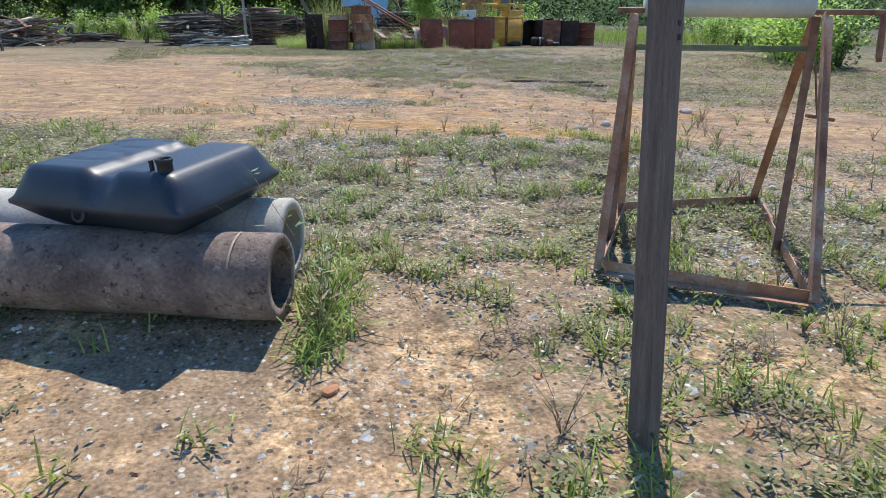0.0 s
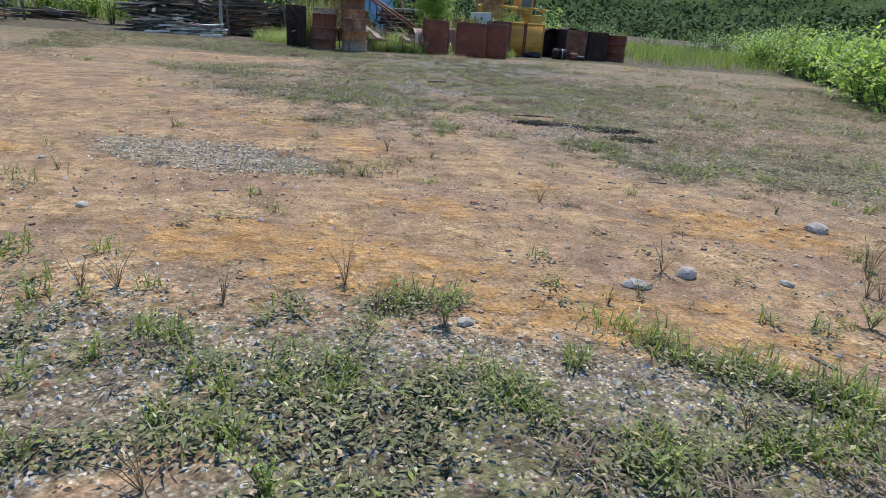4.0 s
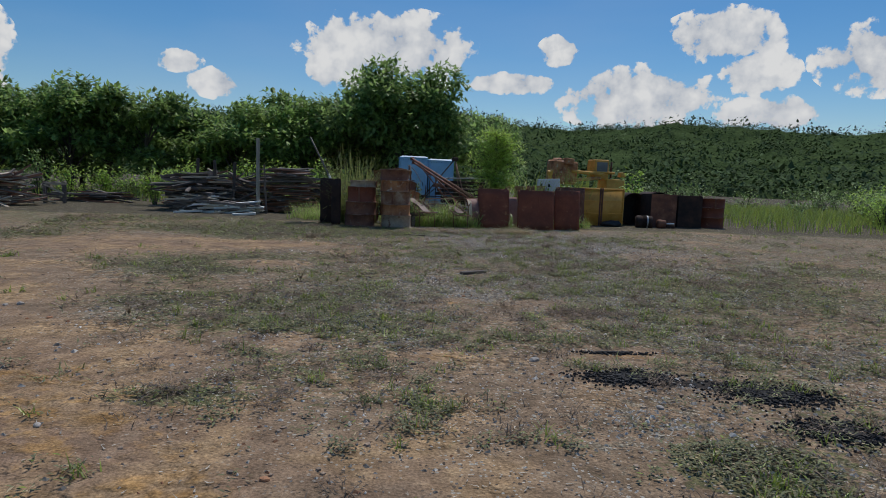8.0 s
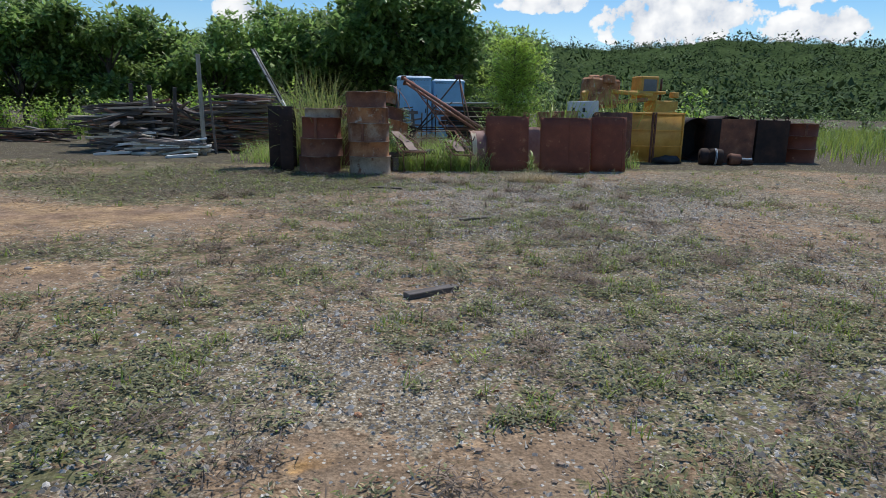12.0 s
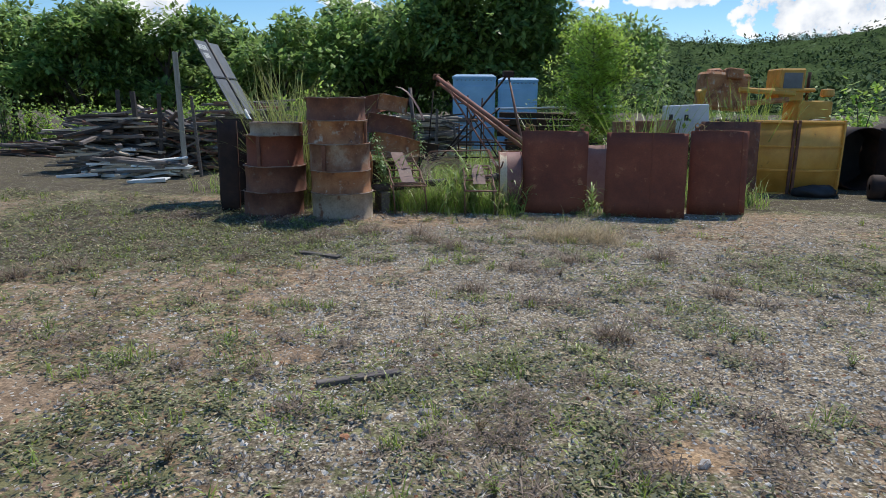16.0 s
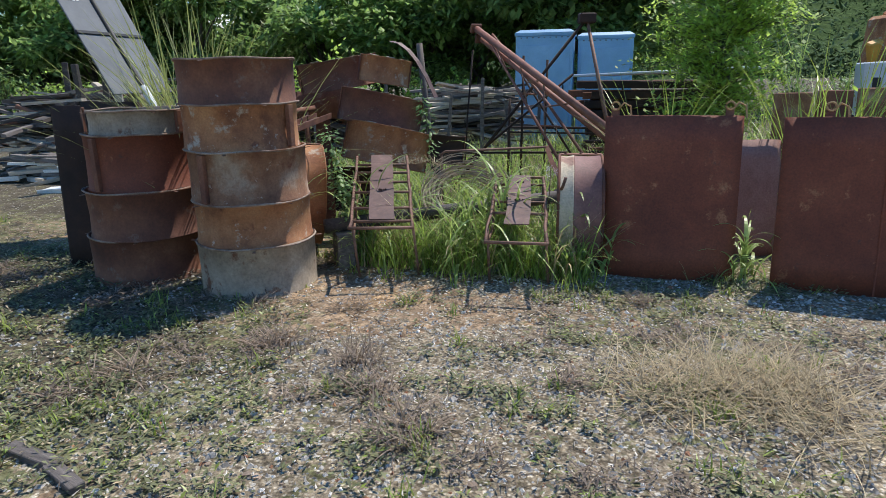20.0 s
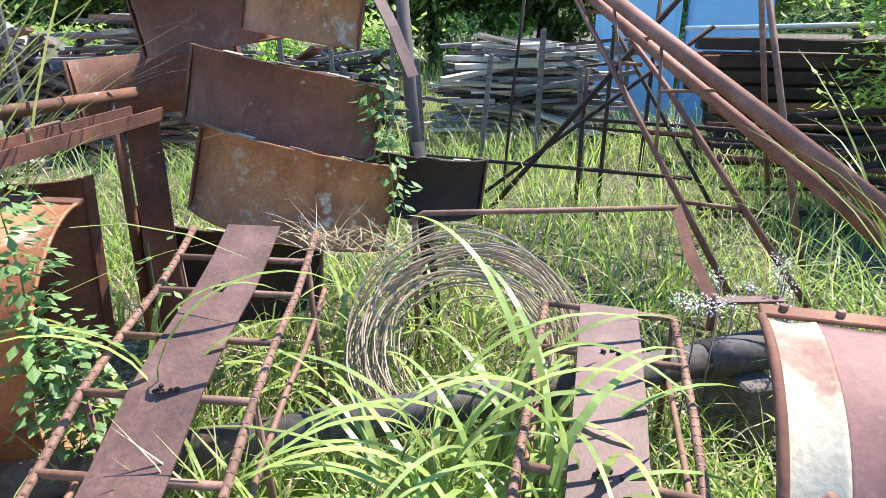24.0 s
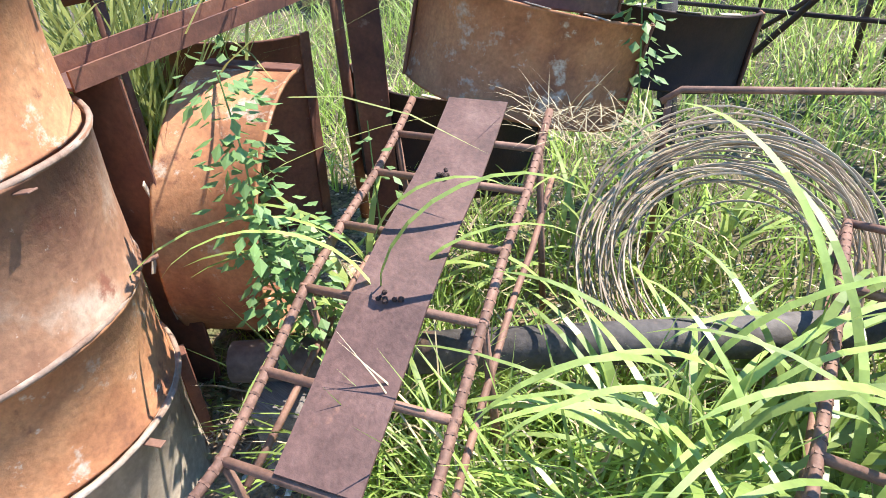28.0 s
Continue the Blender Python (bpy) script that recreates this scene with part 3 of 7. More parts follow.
def soil(x, y):
    """How much gravel, green cover, ochre earth, orange clay and soot lie at a place, 0 to 1."""
    a = noise.noise(Vector((x * 0.45, y * 0.45, 9.0)))
    b = noise.noise(Vector((x * 0.9, y * 0.9, 2.0)))
    c = noise.noise(Vector((x * 0.16, y * 0.16, 4.0)))
    wob = 0.5 * a + 0.25 * b
    track = rise((y + 19.8 + 0.45 * (x + 1) + wob) * 4) * rise(-(y + 15.4 + 0.9 * (x + 0.05) + wob) * 2.2)
    first = rise(-(y + 19.8 + 0.45 * (x + 1) + wob) * 4)
    field = 1 - min(1, track + first)
    sand = rise(-(y + 24.5 + 0.15 * (x + 2)) * 2.0)
    gravel = 0.42 * field + 0.55 * first + 0.45 * b + 0.3 * a - 0.55 * track - 0.6 * sand + spots(x, y, GRAVEL_SPOTS)
    green = 0.52 * field + 0.52 * first + 0.4 * a - 0.2 * b - 0.55 * track - 0.3 * sand + spots(x, y, GREEN_SPOTS)
    bare = rise((y + 6.8) * 0.9) * rise((x - 0.1 + 0.3 * y) * 1.5)
    green -= 0.24 * bare
    gravel += 0.2 * bare
    if y > 1.2:
        green += min(1, (y - 1.2) * 0.8)
        gravel -= min(1, (y - 1.2) * 0.6)
    green += 0.6 * rise((abs(x - 1) - 16 + 3 * a) * 1.2) + (0.6 if y > 12 else 0)
    ochre = 0.12 + 0.75 * track + 0.5 * sand + 0.4 * c
    w = spots(x, y, BARE_SPOTS)
    green, gravel, ochre = green - 0.9 * w, gravel - 0.7 * w, ochre + 0.55 * w
    orange = spots(x, y, ORANGE_SPOTS) + 0.1 * track
    k = lambda v: min(1.0, max(0.0, v))
    return k(gravel), k(green), k(ochre), k(orange), k(spots(x, y, SOOT_SPOTS))


def ground_material():
    m = bpy.data.materials.new("yard_soil")
    m.use_nodes = True
    nt = m.node_tree
    N, L = nt.nodes.new, nt.links.new
    bsdf = nt.nodes["Principled BSDF"]
    tc = N("ShaderNodeTexCoord")
    P = tc.outputs["Object"]

    def noise_tex(s, d=6.0, r=0.6):
        n = N("ShaderNodeTexNoise")
        n.inputs["Scale"].default_value, n.inputs["Detail"].default_value, n.inputs["Roughness"].default_value = s, d, r
        L(P, n.inputs["Vector"])
        return n.outputs["Fac"]

    def ramp(f, *stops):
        r = N("ShaderNodeValToRGB")
        for i, (p, c) in enumerate(stops):
            e = r.color_ramp.elements[i] if i < 2 else r.color_ramp.elements.new(p)
            e.position, e.color = p, (*c, 1)
        L(f, r.inputs[0])
        return r.outputs[0]

    def mix(f, a, b):
        x = N("ShaderNodeMixRGB")
        L(f, x.inputs[0])
        L(a, x.inputs[1])
        L(b, x.inputs[2])
        return x.outputs[0]

    def mask(attr, n, lo, hi, amount=1.0):
        a = N("ShaderNodeAttribute")
        a.attribute_name = attr
        s, q, r = N("ShaderNodeMath"), N("ShaderNodeMath"), N("ShaderNodeMapRange")
        s.operation, s.inputs[1].default_value = "SUBTRACT", 0.5
        L(n, s.inputs[0])
        q.operation, q.inputs[1].default_value = "MULTIPLY_ADD", 2.4
        L(s.outputs[0], q.inputs[0])
        L(a.outputs["Fac"], q.inputs[2])
        r.interpolation_type = "SMOOTHSTEP"
        r.inputs["From Min"].default_value, r.inputs["From Max"].default_value, r.inputs["To Max"].default_value = lo, hi, amount
        L(q.outputs[0], r.inputs["Value"])
        return r.outputs[0]

    fine, mid, big, mid2, mid3 = noise_tex(55, 5), noise_tex(7, 7, 0.65), noise_tex(1.3, 6), noise_tex(9, 8, 0.7), noise_tex(4.3, 8, 0.7)
    vor = N("ShaderNodeTexVoronoi")
    vor.inputs["Scale"].default_value = 58
    L(P, vor.inputs["Vector"])
    vor2 = N("ShaderNodeTexVoronoi")
    vor2.inputs["Scale"].default_value = 6.5
    vor2.feature = "SMOOTH_F1"
    L(P, vor2.inputs["Vector"])
    tan = ramp(mid, (0.28, (0.2, 0.14, 0.0914)), (0.5, (0.305, 0.217, 0.144)), (0.72, (0.4, 0.299, 0.204)))
    ochre = ramp(mid, (0.28, (0.29, 0.193, 0.109)), (0.5, (0.42, 0.285, 0.165)), (0.72, (0.53, 0.376, 0.226)))
    orange = ramp(mid, (0.28, (0.35, 0.185, 0.065)), (0.5, (0.47, 0.265, 0.09)), (0.72, (0.56, 0.345, 0.14)))
    pink = ramp(mid, (0.3, (0.22, 0.14, 0.0914)), (0.55, (0.34, 0.227, 0.152)), (0.75, (0.42, 0.299, 0.204)))
    grav = mix(ramp(vor.outputs["Distance"], (0.2, (0, 0, 0)), (0.6, (1, 1, 1))),
               ramp(vor.outputs["Color"], (0.2, (0.15, 0.127, 0.094)), (0.5, (0.33, 0.289, 0.222)), (0.85, (0.64, 0.579, 0.47))),
               ramp(fine, (0.3, (0.15, 0.124, 0.087)), (0.7, (0.27, 0.224, 0.161))))
    moss = ramp(mid, (0.3, (0.095, 0.105, 0.045)), (0.55, (0.165, 0.17, 0.08)), (0.75, (0.25, 0.24, 0.13)))
    col = mix(mask("ochre", big, 0.15, 0.7), tan, mix(ramp(big, (0.42, (0, 0, 0)), (0.58, (1, 1, 1))), pink, ochre))
    # orange clay in rounded clods
    clod_cell = N("ShaderNodeTexVoronoi")
    clod_cell.feature = "SMOOTH_F1"
    clod_cell.inputs["Scale"].default_value = 7.0
    warp, wadd = N("ShaderNodeTexNoise"), N("ShaderNodeVectorMath")
    warp.inputs["Scale"].default_value, warp.inputs["Detail"].default_value = 5.0, 3.0
    L(P, warp.inputs["Vector"])
    wadd.operation = "MULTIPLY_ADD"
    L(warp.outputs["Color"], wadd.inputs[0])
    wadd.inputs[1].default_value = (0.34, 0.34, 0.34)
    L(P, wadd.inputs[2])
    L(wadd.outputs[0], clod_cell.inputs["Vector"])
    clay_col = mix(ramp(clod_cell.outputs["Distance"], (0.32, (1, 1, 1)), (0.62, (0.15, 0.15, 0.15))), ramp(fine, (0.3, (0.27, 0.185, 0.115)), (0.7, (0.37, 0.265, 0.175))), orange)
    col = mix(mask("orange", noise_tex(2.6, 8, 0.66), 0.42, 0.78, 0.7), col, clay_col)
    col = mix(mask("gravel", mid, 0.44, 0.62, 0.92), col, grav)
    col = mix(mask("green", mid2, 0.44, 0.66, 0.85), col, moss)
    # dark brown weed patches, deepened as painted shade among the clumps
    col = mix(mask("green", mid3, 0.68, 0.9, 0.75), col, ramp(fine, (0.3, (0.06, 0.045, 0.035)), (0.7, (0.13, 0.10, 0.08))))
    # clods, trodden patches and damp hollows
    mott = N("ShaderNodeMixRGB")
    mott.blend_type = "MULTIPLY"
    mott.inputs[0].default_value = 1.0
    L(col, mott.inputs[1])
    L(ramp(noise_tex(3.1, 9, 0.75), (0.35, (0.66, 0.64, 0.61)), (0.5, (0.97, 0.96, 0.95)), (0.62, (1.2, 1.18, 1.15))), mott.inputs[2])
    crumb = N("ShaderNodeMixRGB")
    crumb.blend_type = "MULTIPLY"
    L(mask("gravel", big, 0.0, 0.5, 0.9), crumb.inputs[0])
    L(mott.outputs[0], crumb.inputs[1])
    L(ramp(noise_tex(15, 4, 0.7), (0.36, (0.45, 0.43, 0.40)), (0.5, (1.08, 1.07, 1.05)), (0.62, (1.6, 1.58, 1.53))), crumb.inputs[2])
    col = crumb.outputs[0]
    # loose pale pebbles over everything, and dark spots painted in as pits
    peb = N("ShaderNodeTexVoronoi")
    peb.inputs["Scale"].default_value = 34
    L(P, peb.inputs["Vector"])
    tone, lim = N("ShaderNodeSeparateColor"), N("ShaderNodeMath")
    L(peb.outputs["Color"], tone.inputs[0])
    lim.operation = "LESS_THAN"
    L(peb.outputs["Distance"], lim.inputs[0])
    size = N("ShaderNodeMapRange")
    size.inputs["To Min"].default_value, size.inputs["To Max"].default_value = 0.12, 0.42
    L(tone.outputs[1], size.inputs["Value"])
    L(size.outputs[0], lim.inputs[1])
    clay, stony = N("ShaderNodeAttribute"), N("ShaderNodeMapRange")
    clay.attribute_name = "ochre"
    stony.inputs["From Min"].default_value, stony.inputs["From Max"].default_value = 0.45, 0.8
    stony.inputs["To Min"].default_value, stony.inputs["To Max"].default_value = 1.0, 0.0
    L(clay.outputs["Fac"], stony.inputs["Value"])
    def picked(lo, hi):
        a, b, c = N("ShaderNodeMath"), N("ShaderNodeMath"), N("ShaderNodeMath")
        a.operation, b.operation, c.operation = "GREATER_THAN", "LESS_THAN", "MULTIPLY"
        a.inputs[1].default_value, b.inputs[1].default_value = lo, hi
        L(tone.outputs[0], a.inputs[0])
        L(tone.outputs[0], b.inputs[0])
        L(a.outputs[0], c.inputs[0])
        L(b.outputs[0], c.inputs[1])
        d, e = N("ShaderNodeMath"), N("ShaderNodeMath")
        d.operation = e.operation = "MULTIPLY"
        L(c.outputs[0], d.inputs[0])
        L(lim.outputs[0], d.inputs[1])
        L(d.outputs[0], e.inputs[0])
        L(stony.outputs[0], e.inputs[1])
        return e.outputs[0]
    col = mix(picked(0.70, 1.0), col, ramp(mid2, (0.3, (0.40, 0.36, 0.30)), (0.7, (0.58, 0.54, 0.47))))
    col = mix(picked(0.0, 0.22), col, ramp(mid2, (0.3, (0.06, 0.048, 0.04)), (0.7, (0.14, 0.11, 0.09))))
    col = mix(mask("soot", mid2, 0.45, 0.75, 0.92), col, ramp(fine, (0.3, (0.02, 0.018, 0.018)), (0.7, (0.055, 0.05, 0.048))))
    dark = N("ShaderNodeMixRGB")
    dark.blend_type = "MULTIPLY"
    dark.inputs[0].default_value = 0.8
    L(col, dark.inputs[1])
    L(ramp(fine, (0.28, (0.32, 0.32, 0.32)), (0.66, (1.28, 1.27, 1.24))), dark.inputs[2])
    L(dark.outputs[0], bsdf.inputs["Base Color"])
    bsdf.inputs["Roughness"].default_value = 0.95
    bsdf.inputs["Specular IOR Level"].default_value = 0.2
    b1, b2 = N("ShaderNodeBump"), N("ShaderNodeBump")
    b1.inputs["Strength"].default_value, b1.inputs["Distance"].default_value = 0.5, 0.009
    b2.inputs["Strength"].default_value, b2.inputs["Distance"].default_value = 0.6, 0.035
    L(vor.outputs["Distance"], b1.inputs["Height"])
    clod = N("ShaderNodeMath")
    clod.operation = "SUBTRACT"
    L(mid, clod.inputs[0])
    L(vor2.outputs["Distance"], clod.inputs[1])
    L(clod.outputs[0], b2.inputs["Height"])
    L(b2.outputs[0], b1.inputs["Normal"])
    b3, lump, clod_top = N("ShaderNodeBump"), N("ShaderNodeMath"), N("ShaderNodeMath")
    clod_top.operation, clod_top.inputs[0].default_value = "SUBTRACT", 0.7
    L(clod_cell.outputs["Distance"], clod_top.inputs[1])
    lump.operation = "MULTIPLY"
    L(clod_top.outputs[0], lump.inputs[0])
    L(mask("orange", big, 0.1, 0.5), lump.inputs[1])
    b3.inputs["Strength"].default_value, b3.inputs["Distance"].default_value = 0.8, 0.07
    L(lump.outputs[0], b3.inputs["Height"])
    L(b1.outputs[0], b3.inputs["Normal"])
    L(b3.outputs[0], bsdf.inputs["Normal"])
    return m


def build_ground():
    def axis(a, b, step, far):
        inner = list(np.arange(a, b + step / 2, step))
        out, d = [], step
        x = b
        while x < far:
            d *= 1.35
            x += d
            out.append(x)
        low, d, x = [], step, a
        while x > -far:
            d *= 1.35
            x -= d
            low.append(x)
        return low[::-1] + inner + out
    xs, ys = axis(-9, 9, 0.12, 3500), axis(-28, 3, 0.12, 3500)
    nx, ny = len(xs), len(ys)
    verts = [(x, y, height(x, y)) for y in ys for x in xs]
    faces = [(j * nx + i, j * nx + i + 1, (j + 1) * nx + i + 1, (j + 1) * nx + i) for j in range(ny - 1) for i in range(nx - 1)]
    me = mesh_from("ground", verts, faces, ground_material())
    vals = [soil(x, y) for x, y, _ in verts]
    for k, name in enumerate(("gravel", "green", "ochre", "orange", "soot")):
        at = me.attributes.new(name, "FLOAT", "POINT")
        at.data.foreach_set("value", [v[k] for v in vals])
    me.shade_smooth()
    return tagged(new("ground", me), "bare sandy yard with gravel, moss and thin grass", "ground", kind="structure")


ground = build_ground()


# ---- far land: wooded ridge and tree line ----
def clump(bl, c, r, n, leaf, squash=0.8):
    """A loose ball of leaves about c, denser to its outside."""
    for _ in range(n):
        d = Vector((random.gauss(0, 1), random.gauss(0, 1), random.gauss(0, 1) * squash))
        d.normalize()
        p = Vector(c) + Vector((d.x, d.y, d.z * squash)) * r * random.uniform(0.55, 1.08)
        q = (d * 0.5 + Vector((random.uniform(-1, 1), random.uniform(-1, 1), random.uniform(-0.9, 0.5)))).normalized()
        bl.leaf(p, q, Vector((0, 0, 1)), leaf * random.uniform(0.7, 1.3), leaf * random.uniform(0.4, 0.7))


def ridge_height(x, y):
    """The hills: a long back that begins behind the tree line and rises to the east."""
    d = math.hypot(x, y)
    az = math.degrees(math.atan2(x, y))
    up = max(0.0, min(1.0, (d - 120) / 260))
    up = up * up * (3 - 2 * up)
    shape = 0.78 + 0.25 * noise.noise(Vector((az * 0.06, 1.7, 0))) + 0.05 * noise.noise(Vector((az * 0.5, 3.1, 0)))
    return 44 * up * shape * (1 if az > -20 else max(0.35, 1 - (-20 - az) / 60)) + 4 * up * noise.noise(Vector((x * 0.02, y * 0.02, 0)))


def build_ridge():
    verts, faces = [], []
    rings = [110 + 5.5 * i for i in range(58)] + [445, 480, 560]
    steps = 560
    for r in rings:
        for i in range(steps + 1):
            a = radians(-100 + 230 * i / steps)
            x, y = r * math.sin(a), r * math.cos(a)
            d = noise.voronoi(Vector((x / 6.5, y / 6.5, 0)))[0][0]
            d2 = noise.voronoi(Vector((x / 2.6, y / 2.6, 4)))[0][0]
            up = min(1, max(0, (r - 125) / 40))
            verts.append((x, y, ridge_height(x, y) + up * (3.6 * max(0, 0.75 - d) + 1.6 * max(0, 0.7 - d2)) - 0.3))
    for j in range(len(rings) - 1):
        for i in range(steps):
            k = j * (steps + 1) + i
            faces.append((k, k + 1, k + steps + 2, k + steps + 1))
    ob = tagged(new("hillside", mesh_from("hillside", verts, faces, HILL_SOIL)), "wooded green hillside in the distance", "hill", kind="structure")
    smooth(ob)
    bl = Blades()
    for k in range(3900):
        crest = k % 4 == 0
        a, r = radians(random.uniform(-40, 62)), random.uniform(370, 400) if crest else 130 + 270 * random.random() ** 1.2
        x, y = r * math.sin(a), r * math.cos(a)
        s = random.uniform(1.5, 3.4) * (1.0 if random.random() < 0.85 else 1.5)
        clump(bl, (x, y, ridge_height(x, y) + s * (0.9 if crest else 0.6)), s, 34, s * 0.40, 0.9)
    stuff("hill_scrub", bl, HILL_LEAF, "dense low trees covering the distant hillside", "trees")


build_ridge()


def tree(at, tall, spread, leaves, leaf, material, label, lean=0.0, low=0.25, twigs=9):
    """A broadleaf tree: tapered trunk, limbs, and a crown of single leaves in uneven clumps."""
    x, y = at
    root = thing("tree", pose(x, y, 0), label, "tree", "tree line")
    bm = bmesh.new()
    top = Vector((lean, 0, tall * 0.62))
    tube(bm, [(0, 0, -0.1), (lean * 0.3, 0.05, tall * 0.2), (lean * 0.6, -0.04, tall * 0.42), tuple(top)], tall * 0.028, 7, tall * 0.012)
    bl = Blades()
    for i in range(twigs):
        a = 6.283 * i / twigs + random.uniform(-0.4, 0.4)
        h = tall * random.uniform(low, 0.6)
        e = Vector((math.cos(a) * spread * random.uniform(0.45, 0.85), math.sin(a) * spread * random.uniform(0.45, 0.85), h + tall * random.uniform(0.1, 0.32)))
        b = Vector((lean * h / tall, 0, h * 0.8))
        tube(bm, [tuple(b), tuple((b + e) * 0.5 + Vector((0, 0, 0.1 * tall))), tuple(e)], tall * 0.011, 5, tall * 0.003)
        for _ in range(3):
            c = e + Vector((random.uniform(-1, 1), random.uniform(-1, 1), random.uniform(-0.6, 0.8))) * spread * 0.3
            clump(bl, c, spread * random.uniform(0.2, 0.34), leaves // (twigs * 4), leaf, 0.75)
    for _ in range(twigs):
        c = top + Vector((random.uniform(-0.6, 0.6) * spread, random.uniform(-0.6, 0.6) * spread, random.uniform(-0.05, 0.33) * tall))
        clump(bl, c, spread * random.uniform(0.2, 0.36), leaves // (twigs * 4), leaf, 0.8)
    smooth(part("trunk", bm, BARK, root))
    crown = new("crown", bl.mesh("crown", material))
    crown.parent = root
    return root


random.seed(4)
for i in range(17):
    tx = -31 + 1.95 * i + random.uniform(-0.6, 0.6)
    ty = 12.5 + 0.34 * (tx + 31) + random.uniform(-1.5, 2.0)
    tree((tx, ty), random.choice((5.0, 5.4, 5.8, 6.2)) + random.uniform(-0.3, 0.3), random.uniform(2.2, 3.0), 4600, 0.34, LEAF_MID if i % 2 else LEAF_DARK, "green broadleaf tree in the dense tree line behind the yard", low=0.08)
tree((0.4, 19.0), 7.6, 3.9, 22000, 0.36, LEAF_DARK, "large dark green tree rising above the tree line", low=0.12, twigs=20)
for i in range(9):
    tree((-30 + 3.6 * i + random.uniform(-0.8, 0.8), 18.5 + 0.9 * i + random.uniform(-1, 1)), random.uniform(5.8, 6.6), random.uniform(2.4, 3.0), 3200, 0.42, LEAF_DARK,
         "green broadleaf tree in the dense tree line behind the yard", low=0.05)
tree((5.6, 23.0), 5.6, 2.6, 4500, 0.30, LEAF_DARK, "dark green tree at the end of the tree line", low=0.1)
tree((-3.6, 22.0), 6.2, 2.9, 5200, 0.30, LEAF_DARK, "dark green broadleaf tree in the dense tree line behind the yard", low=0.1)


def bush(at, tall, wide, leaves, leaf, material, label, group=""):
    """A many-stemmed shrub with leaves along arching shoots."""
    x, y = at
    root = thing("bush", pose(x, y, height(x, y)), label, "bush", group)
    bm, bl = bmesh.new(), Blades()
    n = max(6, int(10 * wide))
    for i in range(n):
        a, k = random.uniform(0, 6.283), random.uniform(0.15, 1)
        h = tall * (1 - 0.45 * k) * random.uniform(0.75, 1.05)
        e = Vector((math.cos(a) * wide * k, math.sin(a) * wide * k, h))
        mid = Vector((e.x * 0.35, e.y * 0.35, h * 0.6))
        tube(bm, [(e.x * 0.1, e.y * 0.1, -0.03), tuple(mid), tuple(e)], 0.014 * tall ** 0.5, 4, 0.004, cap=False)
        for _ in range(leaves // n):
            t = random.uniform(0.15, 1.05)
            p = mid * (2 * t) * 1.0 if t < 0.5 else mid.lerp(e, (t - 0.5) * 2)
            p = p + Vector((random.gauss(0, 1), random.gauss(0, 1), random.gauss(0, 1))) * 0.16 * wide
            p.z = max(p.z, 0.03)
            d = Vector((random.uniform(-1, 1), random.uniform(-1, 1), random.uniform(-0.6, 0.7))).normalized()
            bl.leaf(p, d, Vector((0, 0, 1)), leaf * random.uniform(0.7, 1.3), leaf * random.uniform(0.4, 0.65))
    part("stem", bm, BARK, root)
    cr = new("crown", bl.mesh("crown", material))
    cr.parent = root
    return root


random.seed(7)
for i in range(26):
    t = i / 25
    bx, by = 26 - 15.5 * t + random.uniform(-1.2, 1.2), 15 - 27 * t + random.uniform(-1, 1)
    bush((bx + 1.2, by), random.uniform(1.6, 2.5), random.uniform(1.3, 1.9), 1000, 0.17, LEAF_BRIGHT if i % 3 else LEAF_BUSH, "light green leafy shrub at the edge of the yard", "shrubs along the yard's edge")
for i in range(15):
    bush((-20 + 1.25 * i + random.uniform(-0.5, 0.5), 10.6 + 0.3 * i + random.uniform(-0.8, 0.8)), random.uniform(1.3, 2.3), random.uniform(0.9, 1.3), 620, 0.16,
         LEAF_BRIGHT if i % 3 else LEAF_BUSH, "bright green undergrowth shrub below the tree line", "undergrowth shrubs")
for i in range(22):
    bush((9 + 1.6 * i + random.uniform(-0.8, 0.8), 24 + random.uniform(-6, 14)), random.uniform(1.0, 2.4), random.uniform(1.2, 2.0), 420, 0.2, LEAF_BUSH,
         "green shrub in the meadow behind the yard", "meadow shrubs")


# ---- the first corner: post, drum rack, pipes and tank ----
def wooden_post():
    root = thing("wooden_post", pose(-2.073, -25.304, height(-2.07, -25.30), -7.5, 3.9, 24), "weathered grey square wooden post set in sandy ground", "post")
    bm = bmesh.new()
    n = 14
    rings = []
    for i in range(n):
        z = -0.15 + 1.85 * i / (n - 1)
        k = 0.037 + 0.002 * noise.noise(Vector((0, 0, z * 3)))
        rings.append([bm.verts.new((sx * k + 0.004 * noise.noise(Vector((z * 2, 1, 0))), sy * k, z)) for sx, sy in
                      ((-1, -0.8), (-0.8, -1), (0.8, -1), (1, -0.8), (1, 0.8), (0.8, 1), (-0.8, 1), (-1, 0.8))])
    for a, b in zip(rings, rings[1:]):
        for j in range(8):
            bm.faces.new((a[j], a[(j + 1) % 8], b[(j + 1) % 8], b[j]))
    bm.faces.new(rings[-1])
    part("shaft", bm, POST_WOOD, root)
    bm = bmesh.new()
    tube(bm, [(0.012, -0.036, 1.245), (0.012, -0.039, 1.245)], 0.008, 8)
    part("nail_hole", bm, BLACK, root, "dark nail hole")
    bm = bmesh.new()
    tube(bm, [(0.012, -0.036, 1.215), (0.013, -0.039, 1.20)], 0.006, 8)
    part("nail_hole", bm, BLACK, root, "dark nail hole")


wooden_post()


